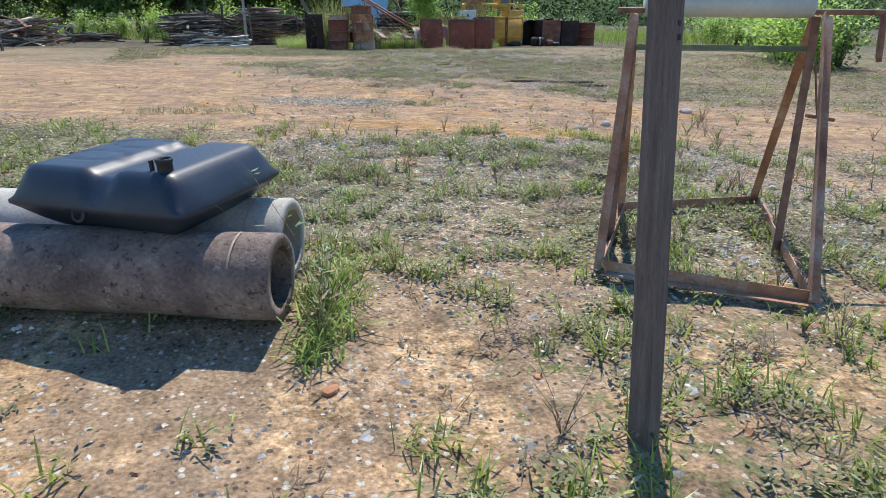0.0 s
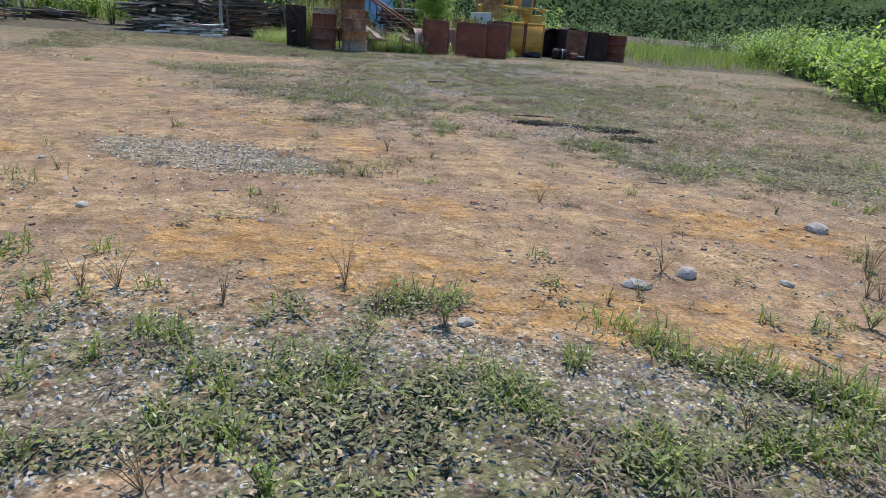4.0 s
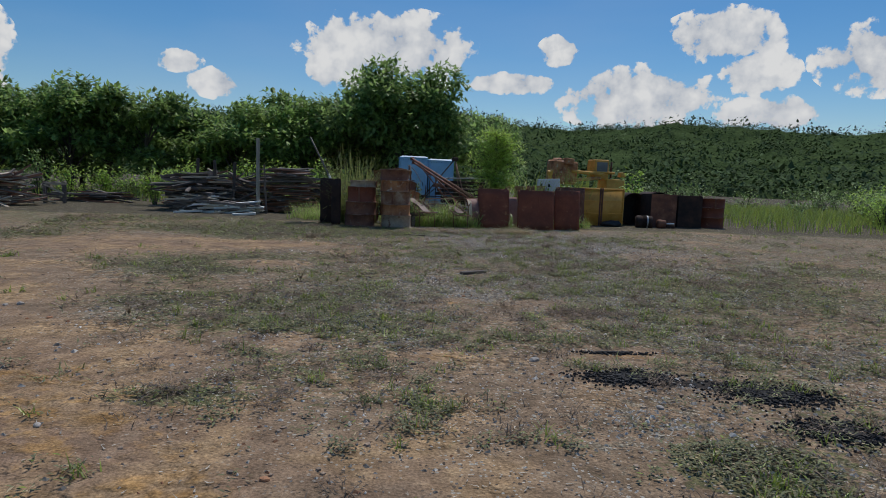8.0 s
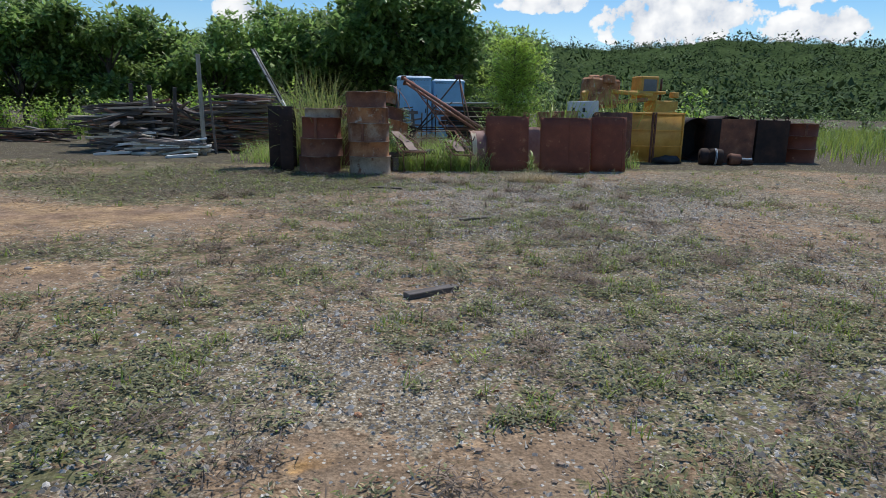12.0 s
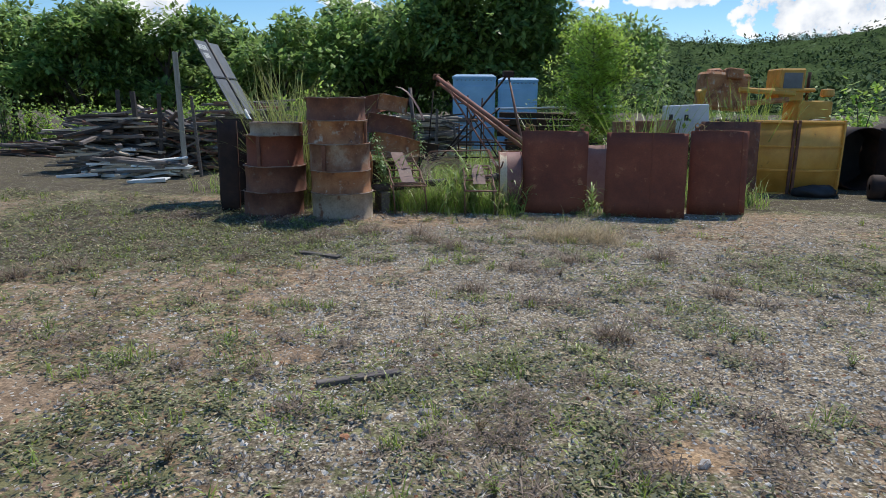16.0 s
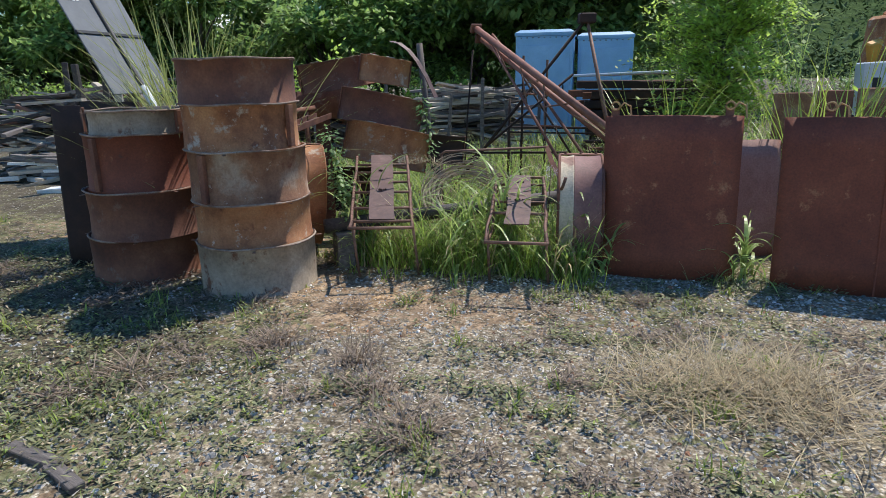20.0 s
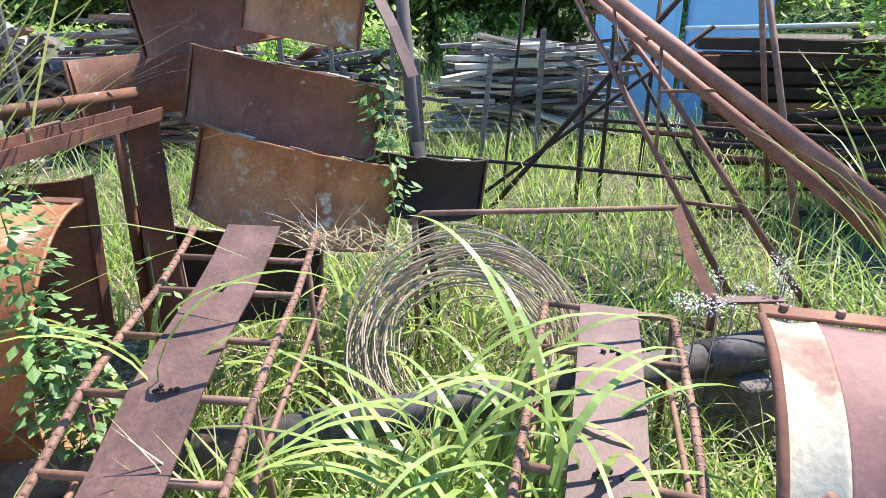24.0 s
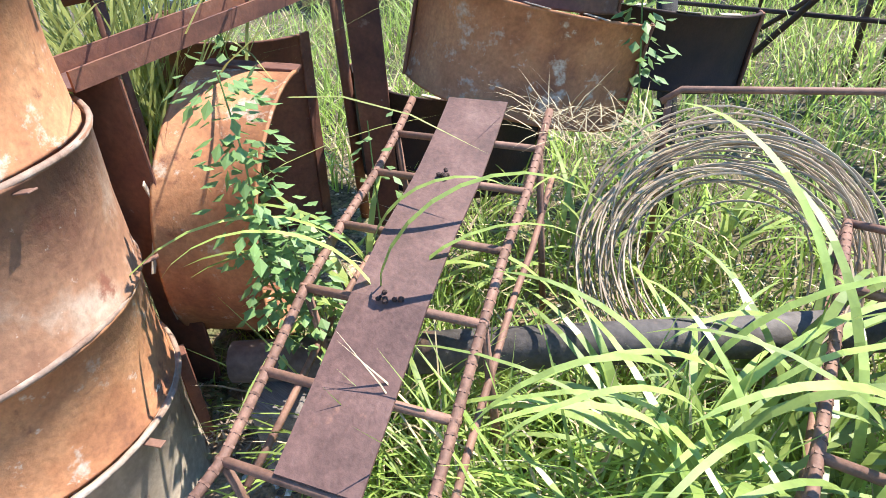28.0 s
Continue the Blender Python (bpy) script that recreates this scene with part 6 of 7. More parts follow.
fence_post((-4.70, 3.82), 2.58, 0.10, PALE_POST, "tall pale wooden post with nails", (0, -0.5))
fence_post((-7.15, 5.2), 1.85, 0.09, WOOD_DARK, "grey wooden post against the wood heap", (0, 1))
fence_post((-6.35, 4.75), 1.8, 0.10, WOOD_DARK, "grey wooden post against the wood heap", (0, -2))
fence_post((-5.75, 4.6), 1.75, 0.085, WOOD_DARK, "grey wooden post against the wood heap", (2, 2))
fence_post((-4.45, 4.0), 1.7, 0.06, WOOD_GREY, "thin grey wooden post", (0, -3))
for i in range(7):
    fence_post((-2.4 + 0.55 * i, 5.6 + 0.15 * (i % 3)), random.uniform(1.1, 1.5), 0.05, WOOD_GREY, "thin grey fence stake behind the scrap", (0, random.uniform(-5, 5)))
for i in range(3):
    root = thing("fence_rail", pose(-0.4 + 0.5 * i, 9.6 + 0.2 * i, 1.15 - 0.12 * i, 0, random.uniform(-3, 3), 8), "grey horizontal fence board", "fence board", "fence boards")
    bm = bmesh.new()
    box(bm, (2.6, 0.03, 0.11), (0, 0, 0), (0, 0, 0), 0.004, 0.004)
    part("board", bm, WOOD_GREY, root)
    for e in (-1.1, 1.1):
        bm = bmesh.new()
        box(bm, (0.07, 0.07, 1.3 - 0.12 * i), (e, 0.05, -(1.15 - 0.12 * i) / 2 + 0.05), (0, 0, 0), 0.006)
        part("stake", bm, WOOD_GREY, root)


def wood_trestle(at, turn, w, h):
    """A saw-horse of two braced frames joined by short boards."""
    root = thing("wood_trestle", pose(at[0], at[1], 0, 0, 0, turn), "grey wooden trestle frame with a diagonal brace, before the timber", "trestle", "wooden trestles")
    for sy in (-0.2, 0.2):
        for sx in (-1, 1):
            part("leg", box(bmesh.new(), (0.09, 0.06, h), (sx * w / 2, sy, h / 2 - 0.01), (4 * sy, 0, 0), 0.008, 0.004), WOOD_GREY, root)
        part("top_rail", box(bmesh.new(), (w + 0.14, 0.05, 0.09), (0, sy, h - 0.05), (0, 0, 0), 0.006, 0.004), WOOD_PALE, root)
        part("rail", box(bmesh.new(), (w, 0.04, 0.09), (0, sy - 0.04, h * 0.42), (0, 0, 0), 0.006, 0.004), WOOD_GREY, root)
    slope = math.degrees(math.atan2(h * 0.42, w))
    part("brace", box(bmesh.new(), (math.hypot(w, h * 0.42), 0.03, 0.06), (0, -0.25, h * 0.68), (0, slope, 0), 0.004, 0.003), WOOD_PALE, root)
    for x in (-w / 2, 0, w / 2):
        part("slat", box(bmesh.new(), (0.12, 0.5, 0.025), (x, 0, h + 0.012), (0, 0, random.uniform(-3, 3)), 0.004, 0.003), WOOD_GREY, root)


def timber_stack(at, turn, length, courses, deep, label):
    """Sawn beams laid in straight courses."""
    root = thing("timber_stack", pose(at[0], at[1], 0, 0, 0, turn), label, "wood pile")
    for k in range(courses):
        for q in range(deep):
            L = length * random.uniform(0.93, 1.0)
            part("beam", box(bmesh.new(), (L, 0.15, 0.135), (random.uniform(-0.06, 0.06), 0.17 * q + random.uniform(-0.012, 0.012), 0.07 + 0.142 * k), (0, 0, random.uniform(-0.4, 0.4)), 0.006, 0.004),
                 WOOD_RED if (k + q) % 3 else WOOD_BEAM, root)


WOOD_BEAM = shade("ochre_beam", [(0.3, (0.20, 0.11, 0.045)), (0.55, (0.33, 0.19, 0.075)), (0.75, (0.42, 0.27, 0.12))], scale=3, stretch=(1, 12, 12), fine=30, bump=0.3, vary=0.3)
random.seed(33)
timber_stack((-15.0, -2.6), 61, 4.4, 5, 3, "long straight stack of reddish and ochre sawn beams")
plank_pile((-14.6, -1.6), 61, 22, 2.4, (1.2, 0.3), "loose grey and red boards thrown beside the beams", [WOOD_GREY, WOOD_RED, WOOD_PALE, WOOD_PALE], 9, layers=6)
for x, y in ((-14.35, -3.5), (-13.75, -2.55), (-13.1, -0.6)):
    wood_trestle((x, y), 61, 0.62, 0.68)
wood_trestle((-12.65, 6.3), 20, 0.62, 0.78)


def white_scrap(at, turn, w, d, label):
    root = thing("white_panel", pose(at[0], at[1], 0.0, 2, -4, turn), label, "panel", "white scrap panels")
    bm = bmesh.new()
    box(bm, (w, d, 0.035), (0, 0, 0.05), (0, 0, 0), 0.006, 0.004)
    part("sheet", bm, WHITE_PLANK, root)
    bm = bmesh.new()
    box(bm, (w, 0.02, 0.07), (0, -d / 2, 0.05), (0, 0, 0), 0.004)
    part("folded_edge", bm, WHITE_PLANK, root)


white_scrap((-4.95, 2.9), 12, 0.75, 0.3, "white folded metal panel lying on the grass")
white_scrap((-6.2, 3.6), -20, 0.6, 0.25, "white broken panel beside the wood heap")
white_scrap((-6.9, 3.4), 8, 0.9, 0.16, "pale board on the grass before the wood heap")


def display_board():
    """Two grey panels on a leaning dark pole."""
    m = Matrix.Translation((-2.02, 1.36, 1.35)) @ Euler((radians(-27), 0, radians(97))).to_matrix().to_4x4()
    root = thing("sign_board", m, "leaning grey two-panel board on a dark pole with white figures", "sign board")
    bar(root, "pole", [(0, 0, -1.45), (0, 0, 1.35)], 0.028, BLACK, 8)
    bar(root, "pole_sleeve", [(0, -0.005, -0.4), (0, -0.005, 0.12)], 0.036, WHITE_BOX, 10, "pale sleeve on the pole")
    for x in (-0.25, 0.25):
        for z, h in ((0.36, 0.62), (1.01, 0.62)):
            bm = bmesh.new()
            box(bm, (0.46, 0.015, h), (x, 0.01, z), (0, 0, 0), 0.004)
            part("panel", bm, PANEL_GREY, root)
        bm = bmesh.new()
        box(bm, (0.48, 0.03, 0.035), (x, 0.005, 0.685), (0, 0, 0), 0.004)
        part("rail", bm, BLACK, root)
    for z, n, x0 in ((1.20, 6, -0.44), (1.06, 4, -0.38)):
        for i in range(n):
            bm = bmesh.new()
            box(bm, (0.035, 0.003, 0.09), (x0 + 0.055 * i, 0.0, z), (0, random.uniform(-6, 6), 0), 0.001)
            part("painted_mark", bm, WHITE_PLANK, root, "white painted mark")


PANEL_GREY = shade("grey_panel", [(0.3, (0.13, 0.135, 0.14)), (0.7, (0.20, 0.205, 0.21))], scale=3, rough=0.6, fine=50, fine_amt=0.12, bump=0.08)
display_board()


def steel_stack():
    root = thing("steel_stack", pose(2.95, 7.6, 0, 0, 0, 8), "stack of dark rusty steel sections with pale pipes on top", "steel stack")
    for k in range(9):
        for j in range(3):
            bm = bmesh.new()
            L = random.uniform(2.0, 2.7)
            box(bm, (L, 0.22, 0.12), (0, 0, 0), (0, 0, 0), 0.012, 0.005)
            ob = part("section", bm, RUST_DARK if random.random() < 0.7 else RUST, root)
            ob.matrix_basis = pose(random.uniform(-0.2, 0.2), -0.3 + 0.28 * j, 0.07 + 0.155 * k, 0, random.uniform(-1, 1), random.uniform(-3, 3))
    for j in range(5):
        bar(root, "pale_pipe", [(-1.2 + random.uniform(-0.2, 0.1), -0.35 + 0.12 * j, 1.47), (1.3 + random.uniform(-0.1, 0.4), -0.4 + 0.12 * j, 1.52 + random.uniform(0, 0.04))], 0.022, WHITE_BOX, 8)
    root = thing("steel_stack", pose(6.2, 6.6, 0, 0, 0, 4), "stack of dark rusty rings and plates behind the sheets", "steel stack")
    for k in range(7):
        bm = bent_ring(0.42 + random.uniform(-0.03, 0.03), 0.16, seed=k)
        ob = smooth(part("ring", bm, RUST_DARK, root))
        ob.matrix_basis = pose(random.uniform(-0.05, 0.05), 0, 0.0 + 0.175 * k, random.uniform(-1, 1), random.uniform(-1, 1), 0)
    root = thing("crusted_slab", pose(4.6, 2.9, 0, 0, 0, 10), "lime-crusted rusty plates standing behind the sheets", "metal sheet")
    for i in range(3):
        bm = bmesh.new()
        box(bm, (0.34, 0.05, 1.30 + 0.03 * i), (-0.45 + 0.42 * i, 0.1 * i, 0.65), (-4, 0, 4 * i), 0.01)
        part("plate", bm, RUST_MIXED if i != 1 else RUST, root)
    root = thing("fallen_rings", pose(2.6, 5.3, 0, 0, 0, 15), "collapsed dark rusty frame members in the grass", "steel stack")
    for k in range(14):
        bar(root, "member", [(random.uniform(-0.8, 0.2), random.uniform(-0.6, 0.6), 0.1 + 0.055 * k), (random.uniform(0.6, 1.7), random.uniform(-0.6, 0.6), 0.12 + 0.06 * k)],
            random.uniform(0.015, 0.03), RUST_DARK if k % 3 else RUST, 6)


steel_stack()


def loader():
    """A scrapped yellow wheel loader seen far off over the row."""
    root = thing("wheel_loader", pose(9.4, 12.6, 0, 0, 0, 8), "scrapped orange-yellow wheel loader with a rusty engine block", "loader")
    def blk(name, size, at, mat, rot=(0, 0, 0), bev=0.04, parent=root):
        bm = bmesh.new()
        box(bm, size, at, rot, bev)
        return part(name, bm, mat, parent)
    blk("chassis", (3.2, 0.9, 0.5), (0.1, 0, 0.85), YELLOW)
    blk("engine_hood", (1.0, 1.0, 0.7), (1.3, 0, 1.4), YELLOW)
    blk("rear_deck", (1.5, 1.0, 0.12), (0.5, 0, 2.05), YELLOW)
    blk("cab_box", (0.75, 0.9, 0.95), (0.55, 0, 2.2), YELLOW)
    blk("cab_window", (0.55, 0.02, 0.5), (0.55, -0.46, 2.3), PANEL_GREY, bev=0.005)
    blk("engine_block", (1.3, 0.9, 1.1), (-1.35, 0, 2.0), RUST_ORANGE, (0, 4, 5), 0.08)
    for k in range(9):
        blk("engine_part", (random.uniform(0.2, 0.5), random.uniform(0.2, 0.5), random.uniform(0.2, 0.5)), (-1.9 + 0.14 * k, random.uniform(-0.5, 0.0), random.uniform(1.6, 2.65)),
            RUST_ORANGE if k % 3 else YELLOW, (random.uniform(-20, 20), random.uniform(-20, 20), 0), 0.03)
    blk("lift_arm", (1.7, 0.14, 0.16), (-0.2, -0.5, 2.0), YELLOW, (0, 4, 0))
    blk("lift_arm", (1.5, 0.14, 0.16), (-0.3, -0.55, 1.7), RUST_ORANGE, (0, -6, 0))
    bar(root, "exhaust", [(1.35, 0.2, 1.7), (1.36, 0.2, 2.6)], 0.05, RUST_DARK, 10)
    bm = lathe(bmesh.new(), [(0.02, 0.2), (0.18, 0.18), (0.2, 0.0), (0.14, -0.04)], 16)
    bmesh.ops.transform(bm, matrix=pose(1.75, -0.2, 1.9), verts=bm.verts)
    part("air_filter", bm, YELLOW, root)
    for x in (-0.95, 1.25):
        for y in (-0.75, 0.75):
            bm = lathe(bmesh.new(), [(0.3, -0.2), (0.55, -0.2), (0.62, -0.14), (0.62, 0.14), (0.55, 0.2), (0.3, 0.2)], 28)
            bmesh.ops.transform(bm, matrix=pose(x, y, 0.6, 90, 0, 0), verts=bm.verts)
            tyre = smooth(part("wheel", bm, BLACK, root))
            bm = lathe(bmesh.new(), [(0.02, -0.1), (0.3, -0.1), (0.31, 0.1), (0.02, 0.1)], 20)
            bmesh.ops.transform(bm, matrix=pose(x, y, 0.6, 90, 0, 0), verts=bm.verts)
            part("rim", bm, YELLOW, tyre)


loader()


# ---- stones, timber and weeds on the yard ----
def rock(name, at, size, mat, label, group="loose stones"):
    root = thing(name, pose(at[0], at[1], height(at[0], at[1]) + size * 0.15, 0, 0, random.uniform(0, 360)), label, "stone", group)
    bm = bmesh.new()
    bmesh.ops.create_icosphere(bm, subdivisions=2, radius=size)
    sx, sy, sz = random.uniform(0.8, 1.3), random.uniform(0.6, 0.9), random.uniform(0.45, 0.65)
    o = Vector((at[0] * 3, at[1] * 3, size))
    for v in bm.verts:
        k = 1 + 0.35 * noise.noise(v.co / size * 1.3 + o)
        v.co = Vector((v.co.x * sx * k, v.co.y * sy * k, v.co.z * sz * k))
    part("lump", bm, mat, root)


random.seed(40)
WOOD_BROWN = shade("brown_wood", [(0.3, (0.20, 0.12, 0.085)), (0.7, (0.38, 0.27, 0.20))], scale=3, stretch=(1, 12, 12), fine=30, bump=0.3, vary=0.3)
rock("stone", (-2.06, -21.26), 0.055, STONE_RED, "small reddish stone on gravel")
rock("stone", (0.35, -19.62), 0.075, STONE, "grey stone lying on the sandy track")
rock("stone", (-2.05, -21.95), 0.055, STONE, "pale stone among weeds")
rock("stone", (-3.0, -24.80), 0.035, STONE_RED, "small orange stone on sandy soil")
rock("stone", (2.46, -18.6), 0.10, STONE, "grey stone lying on the sandy track")
rock("stone", (0.75, -19.49), 0.075, STONE, "grey stone lying on the sandy track")
rock("stone", (-3.62, -21.25), 0.06, STONE_RED, "orange brick fragment among weeds")
for i in range(70):
    y = random.uniform(-25.5, -2)
    x = -3.2 + (y + 26) * 0.24 + random.uniform(-5, 5)
    rock("stone", (x, y), random.choice((0.02, 0.025, 0.03, 0.04)), random.choice((STONE, STONE, STONE_RED)), "small loose stone on the yard")


def lying_timber(at, turn, L, w, h, mat, label, roll=0):
    root = thing("timber_offcut", pose(at[0], at[1], height(at[0], at[1]) + h * 0.42, roll, random.uniform(-2, 2), turn), label, "timber", "timber offcuts on the ground")
    bm = bmesh.new()
    box(bm, (L, w, h), (0, 0, 0), (0, 0, 0), 0.004, 0.004)
    part("offcut", bm, mat, root)


lying_timber((-4.1, -22.34), 8, 1.0, 0.10, 0.05, WOOD_PALE, "pale weathered plank lying among weeds")
lying_timber((-3.5, -21.4), -35, 0.34, 0.035, 0.02, WOOD_PALE, "thin pale stick among weeds")
lying_timber((-0.58, -22.08), -38, 0.22, 0.055, 0.05, WOOD_BROWN, "short reddish-brown timber block among weeds")
lying_timber((1.25, -8.64), 33, 0.46, 0.09, 0.045, WOOD_GREY, "dark grey timber offcut lying on gravel")
lying_timber((1.85, -5.33), 30, 0.50, 0.05, 0.03, WOOD_GREY, "thin dark timber offcut lying on gravel")
lying_timber((0.42, -2.36), -8, 0.34, 0.07, 0.03, WOOD_GREY, "split weathered board lying on gravel")
lying_timber((0.66, -2.44), -22, 0.26, 0.06, 0.03, WOOD_GREY, "split weathered board lying on gravel")
for i in range(22):
    y = random.uniform(-24, -2)
    lying_timber((-3 + (y + 26) * 0.24 + random.uniform(-4, 4), y), random.uniform(0, 180), random.uniform(0.08, 0.2), 0.02, 0.012, random.choice((WOOD_PALE, WOOD_GREY)), "small wood splinter on the ground")


def char_patch(at, rx, ry, n):
    bl = Blades()
    for _ in range(n):
        a, k = random.uniform(0, 6.283), abs(random.gauss(0, 0.55))
        x, y = at[0] + rx * k * math.cos(a), at[1] + ry * k * math.sin(a)
        bl.chip((x, y, height(x, y) + 0.004), random.uniform(0.006, 0.024) * max(0.4, 1.2 - 0.6 * k), 0.6)
    stuff("charcoal", bl, CHAR, "patch of black charcoal and ash on the soil", "charcoal")


char_patch((1.80, -13.87), 0.50, 0.24, 1100)
char_patch((2.70, -14.20), 0.52, 0.30, 1600)
char_patch((2.75, -14.86), 0.42, 0.26, 1100)
char_patch((1.9, -13.2), 0.40, 0.06, 250)


def path_x(y):
    """The x of the line along which the yard is crossed."""
    return float(np.interp(y, (-27, -25.6, -24.2, -23.1, -21.4, -17, -12, -8, -4, 0), (-3.1, -3.0, -2.35, -1.8, -0.8, 0.2, 1.4, 2.9, 2.8, 1.8)))


def leaf_cloud(name, at, way, length, width, material, label, category):
    """One mesh of many single leaves: where each begins, its direction, length and width, as arrays."""
    at, way = np.array(at), np.array(way)
    way /= np.linalg.norm(way, axis=1)[:, None]
    side = np.stack((way[:, 1], -way[:, 0], np.zeros(len(way))), 1)
    side /= np.maximum(np.linalg.norm(side, axis=1), 1e-4)[:, None]
    length, width = np.array(length)[:, None], np.array(width)[:, None]
    mid = at + way * length * 0.5
    quads = np.stack((at, mid + side * width * 0.5, at + way * length - np.array((0, 0, 0.12)) * length, mid - side * width * 0.5), 1)
    n = len(at)
    me = bpy.data.meshes.new(name)
    me.vertices.add(4 * n)
    me.vertices.foreach_set("co", quads.astype(np.float32).ravel())
    me.loops.add(4 * n)
    me.loops.foreach_set("vertex_index", np.arange(4 * n, dtype=np.int32))
    me.polygons.add(n)
    me.polygons.foreach_set("loop_start", np.arange(0, 4 * n, 4, dtype=np.int32))
    me.update(calc_edges=True)
    me.materials.append(material)
    return tagged(new(name, me), label, category, kind="stuff")


def pebble(bl, p, r):
    """A small angular stone with a ridge."""
    n0, t0 = len(bl.v), random.uniform(0, 6.28)
    c, s, k = math.cos(t0), math.sin(t0), random.uniform(0.55, 0.95)
    for u, v, w in ((-1, -k, -0.2), (1, -k * 0.8, -0.2), (0.9, k, -0.2), (-0.8, k * 0.9, -0.2), (-0.45, random.uniform(-0.2, 0.2), 0.75), (0.4, random.uniform(-0.2, 0.2), 0.6)):
        q = r * random.uniform(0.8, 1.15)
        bl.v.append((p[0] + (u * c - v * s) * q, p[1] + (u * s + v * c) * q, p[2] + w * r * 0.9))
    bl.f += [(n0, n0 + 1, n0 + 5, n0 + 4), (n0 + 2, n0 + 3, n0 + 4, n0 + 5), (n0 + 1, n0 + 2, n0 + 5), (n0 + 3, n0, n0 + 4)]


def scatter():
    random.seed(52)
    chips, red, pale = Blades(), Blades(), Blades()
    for _ in range(105000):
        y = random.uniform(-26, 1.0)
        dx = random.gauss(0, 1.9)
        x = path_x(y) + dx
        g, e, o, q, k = soil(x, y)
        n = noise.noise(Vector((x * 2.2, y * 2.2, 3)))
        if random.random() > 0.10 * (1 - q) + 0.9 * max(0, min(1, (g + 0.5 * n - 0.22) * 1.6)):
            continue
        r = 0.0055 + 0.010 * random.random() ** 2 + (0.012 if random.random() < 0.03 else 0) + 0.002 * abs(dx)
        f = random.random()
        pebble(chips if f < 0.64 else pale if f < 0.93 else red, (x, y, height(x, y)), r)
    stuff("gravel", chips, GRAVEL, "loose grey gravel strewn over the yard", "gravel")
    stuff("gravel", pale, GRAVEL_PALE, "loose pale gravel strewn over the yard", "gravel")
    stuff("gravel", red, STONE_RED, "loose reddish gravel strewn over the yard", "gravel")
    clods = Blades()
    for _ in range(5000):
        y = random.uniform(-20.5, -2)
        x = path_x(y) + random.gauss(0, 2.8)
        g, e, o, q, k = soil(x, y)
        if e > 0.75 or noise.noise(Vector((x * 0.8, y * 0.8, 21))) < -0.1:
            continue
        clods.chip((x, y, height(x, y)), 0.010 + 0.022 * random.random() ** 2, 0.38)
    stuff("soil_clods", clods, CLOD, "brown soil clods lying loose on the yard", "soil clods")
    # mats of low leafy weeds, withered mats and fresh tufts, in clumps with bare ground between
    kinds = {k: ([], [], [], []) for k in ("dull", "deep", "lime", "brown", "dark", "straw")}
    def put(kind, p, d, length, width):
        for store, v in zip(kinds[kind], (p, d, length, width)):
            store.append(v)
    fresh = Blades()
    for _ in range(210000):
        y = random.uniform(-26.0, 1.2)
        dx = random.gauss(0, 2.3) if random.random() < 0.5 else random.uniform(-11, 11)
        x = path_x(y) + dx
        g, e, o, q, k = soil(x, y)
        at = Vector((x, y, 0))
        n1, n2, n3 = noise.noise(at * 0.75 + Vector((3, 0, 7))), noise.noise(at * 2.3), noise.noise(at * 6.5 + Vector((0, 9, 0)))
        v = 0.15 * n1 + 0.6 * n2 + 0.75 * n3 + 0.85 * (e - 0.5)
        early = y < -19.3 - 0.45 * (x + 1)
        withered = 0.5 * noise.noise(at * 0.9 + Vector((0, 0, 31))) + 0.8 * noise.noise(at * 3.4 + Vector((0, 0, 13))) - (0.2 if early else 0.12 if y > -5 else 0.05)
        if v < 0.03 + 0.16 * random.random() and not (withered > 0.22 and e > 0.25 and not early and random.random() < 0.35):
            continue
        z, far = height(x, y), 1 + 0.11 * max(0, abs(dx) - 2)
        dry = withered > 0.14
        if not dry and random.random() < (0.16 if early else 0.05) and n2 > 0.0:
            for _ in range(8):
                fresh.blade((x + random.gauss(0, 0.03), y + random.gauss(0, 0.03), z), random.uniform(0, 6.283), random.uniform(0.06, 0.13) * (1.3 if early else 1.0), 0.008 * far,
                            random.uniform(0.2, 1.0), random.uniform(0.2, 1.1), 2)
            continue
        for _ in range(5 if abs(dx) < 4.5 else 4):
            a, rr = random.uniform(0, 6.283), random.random() ** 0.7 * 0.075 * far
            p = (x + rr * math.cos(a), y + rr * math.sin(a), z + random.uniform(0.002, 0.042) * (1.5 if early else 1.0) * far)
            t = random.uniform(0, 6.283)
            if dry:
                put("brown" if random.random() < 0.55 else "dark", p, (math.cos(t), math.sin(t), random.uniform(-0.1, 0.8)), random.uniform(0.05, 0.12) * far, random.uniform(0.005, 0.009) * far)
            else:
                u = random.random()
                put("lime" if u < 0.07 else "deep" if u < 0.24 else "straw" if u > 0.90 else "dull", p, (math.cos(t), math.sin(t), random.uniform(0.0, 0.75)),
                    random.uniform(0.022, 0.055) * far, random.uniform(0.008, 0.018) * far)
    for kind, mat, label in (("dull", WEED_DULL, "low grey-green leafy weeds over the gravel"), ("deep", WEED_OLIVE, "low olive green leafy weeds over the gravel"),
                             ("lime", GRASS, "low bright green leafy weeds over the gravel"), ("brown", DRY_WEED, "withered brown weed mats on the yard"),
                             ("dark", DRY_DARK, "dark withered weed mats on the yard"), ("straw", STRAW, "yellowed weed leaves on the yard")):
        leaf_cloud("ground_weeds", *kinds[kind], mat, label, "weeds")
    stuff("grass_tufts", fresh, GRASS, "fresh green grass tufts on the yard", "grass")
    litter = Blades()
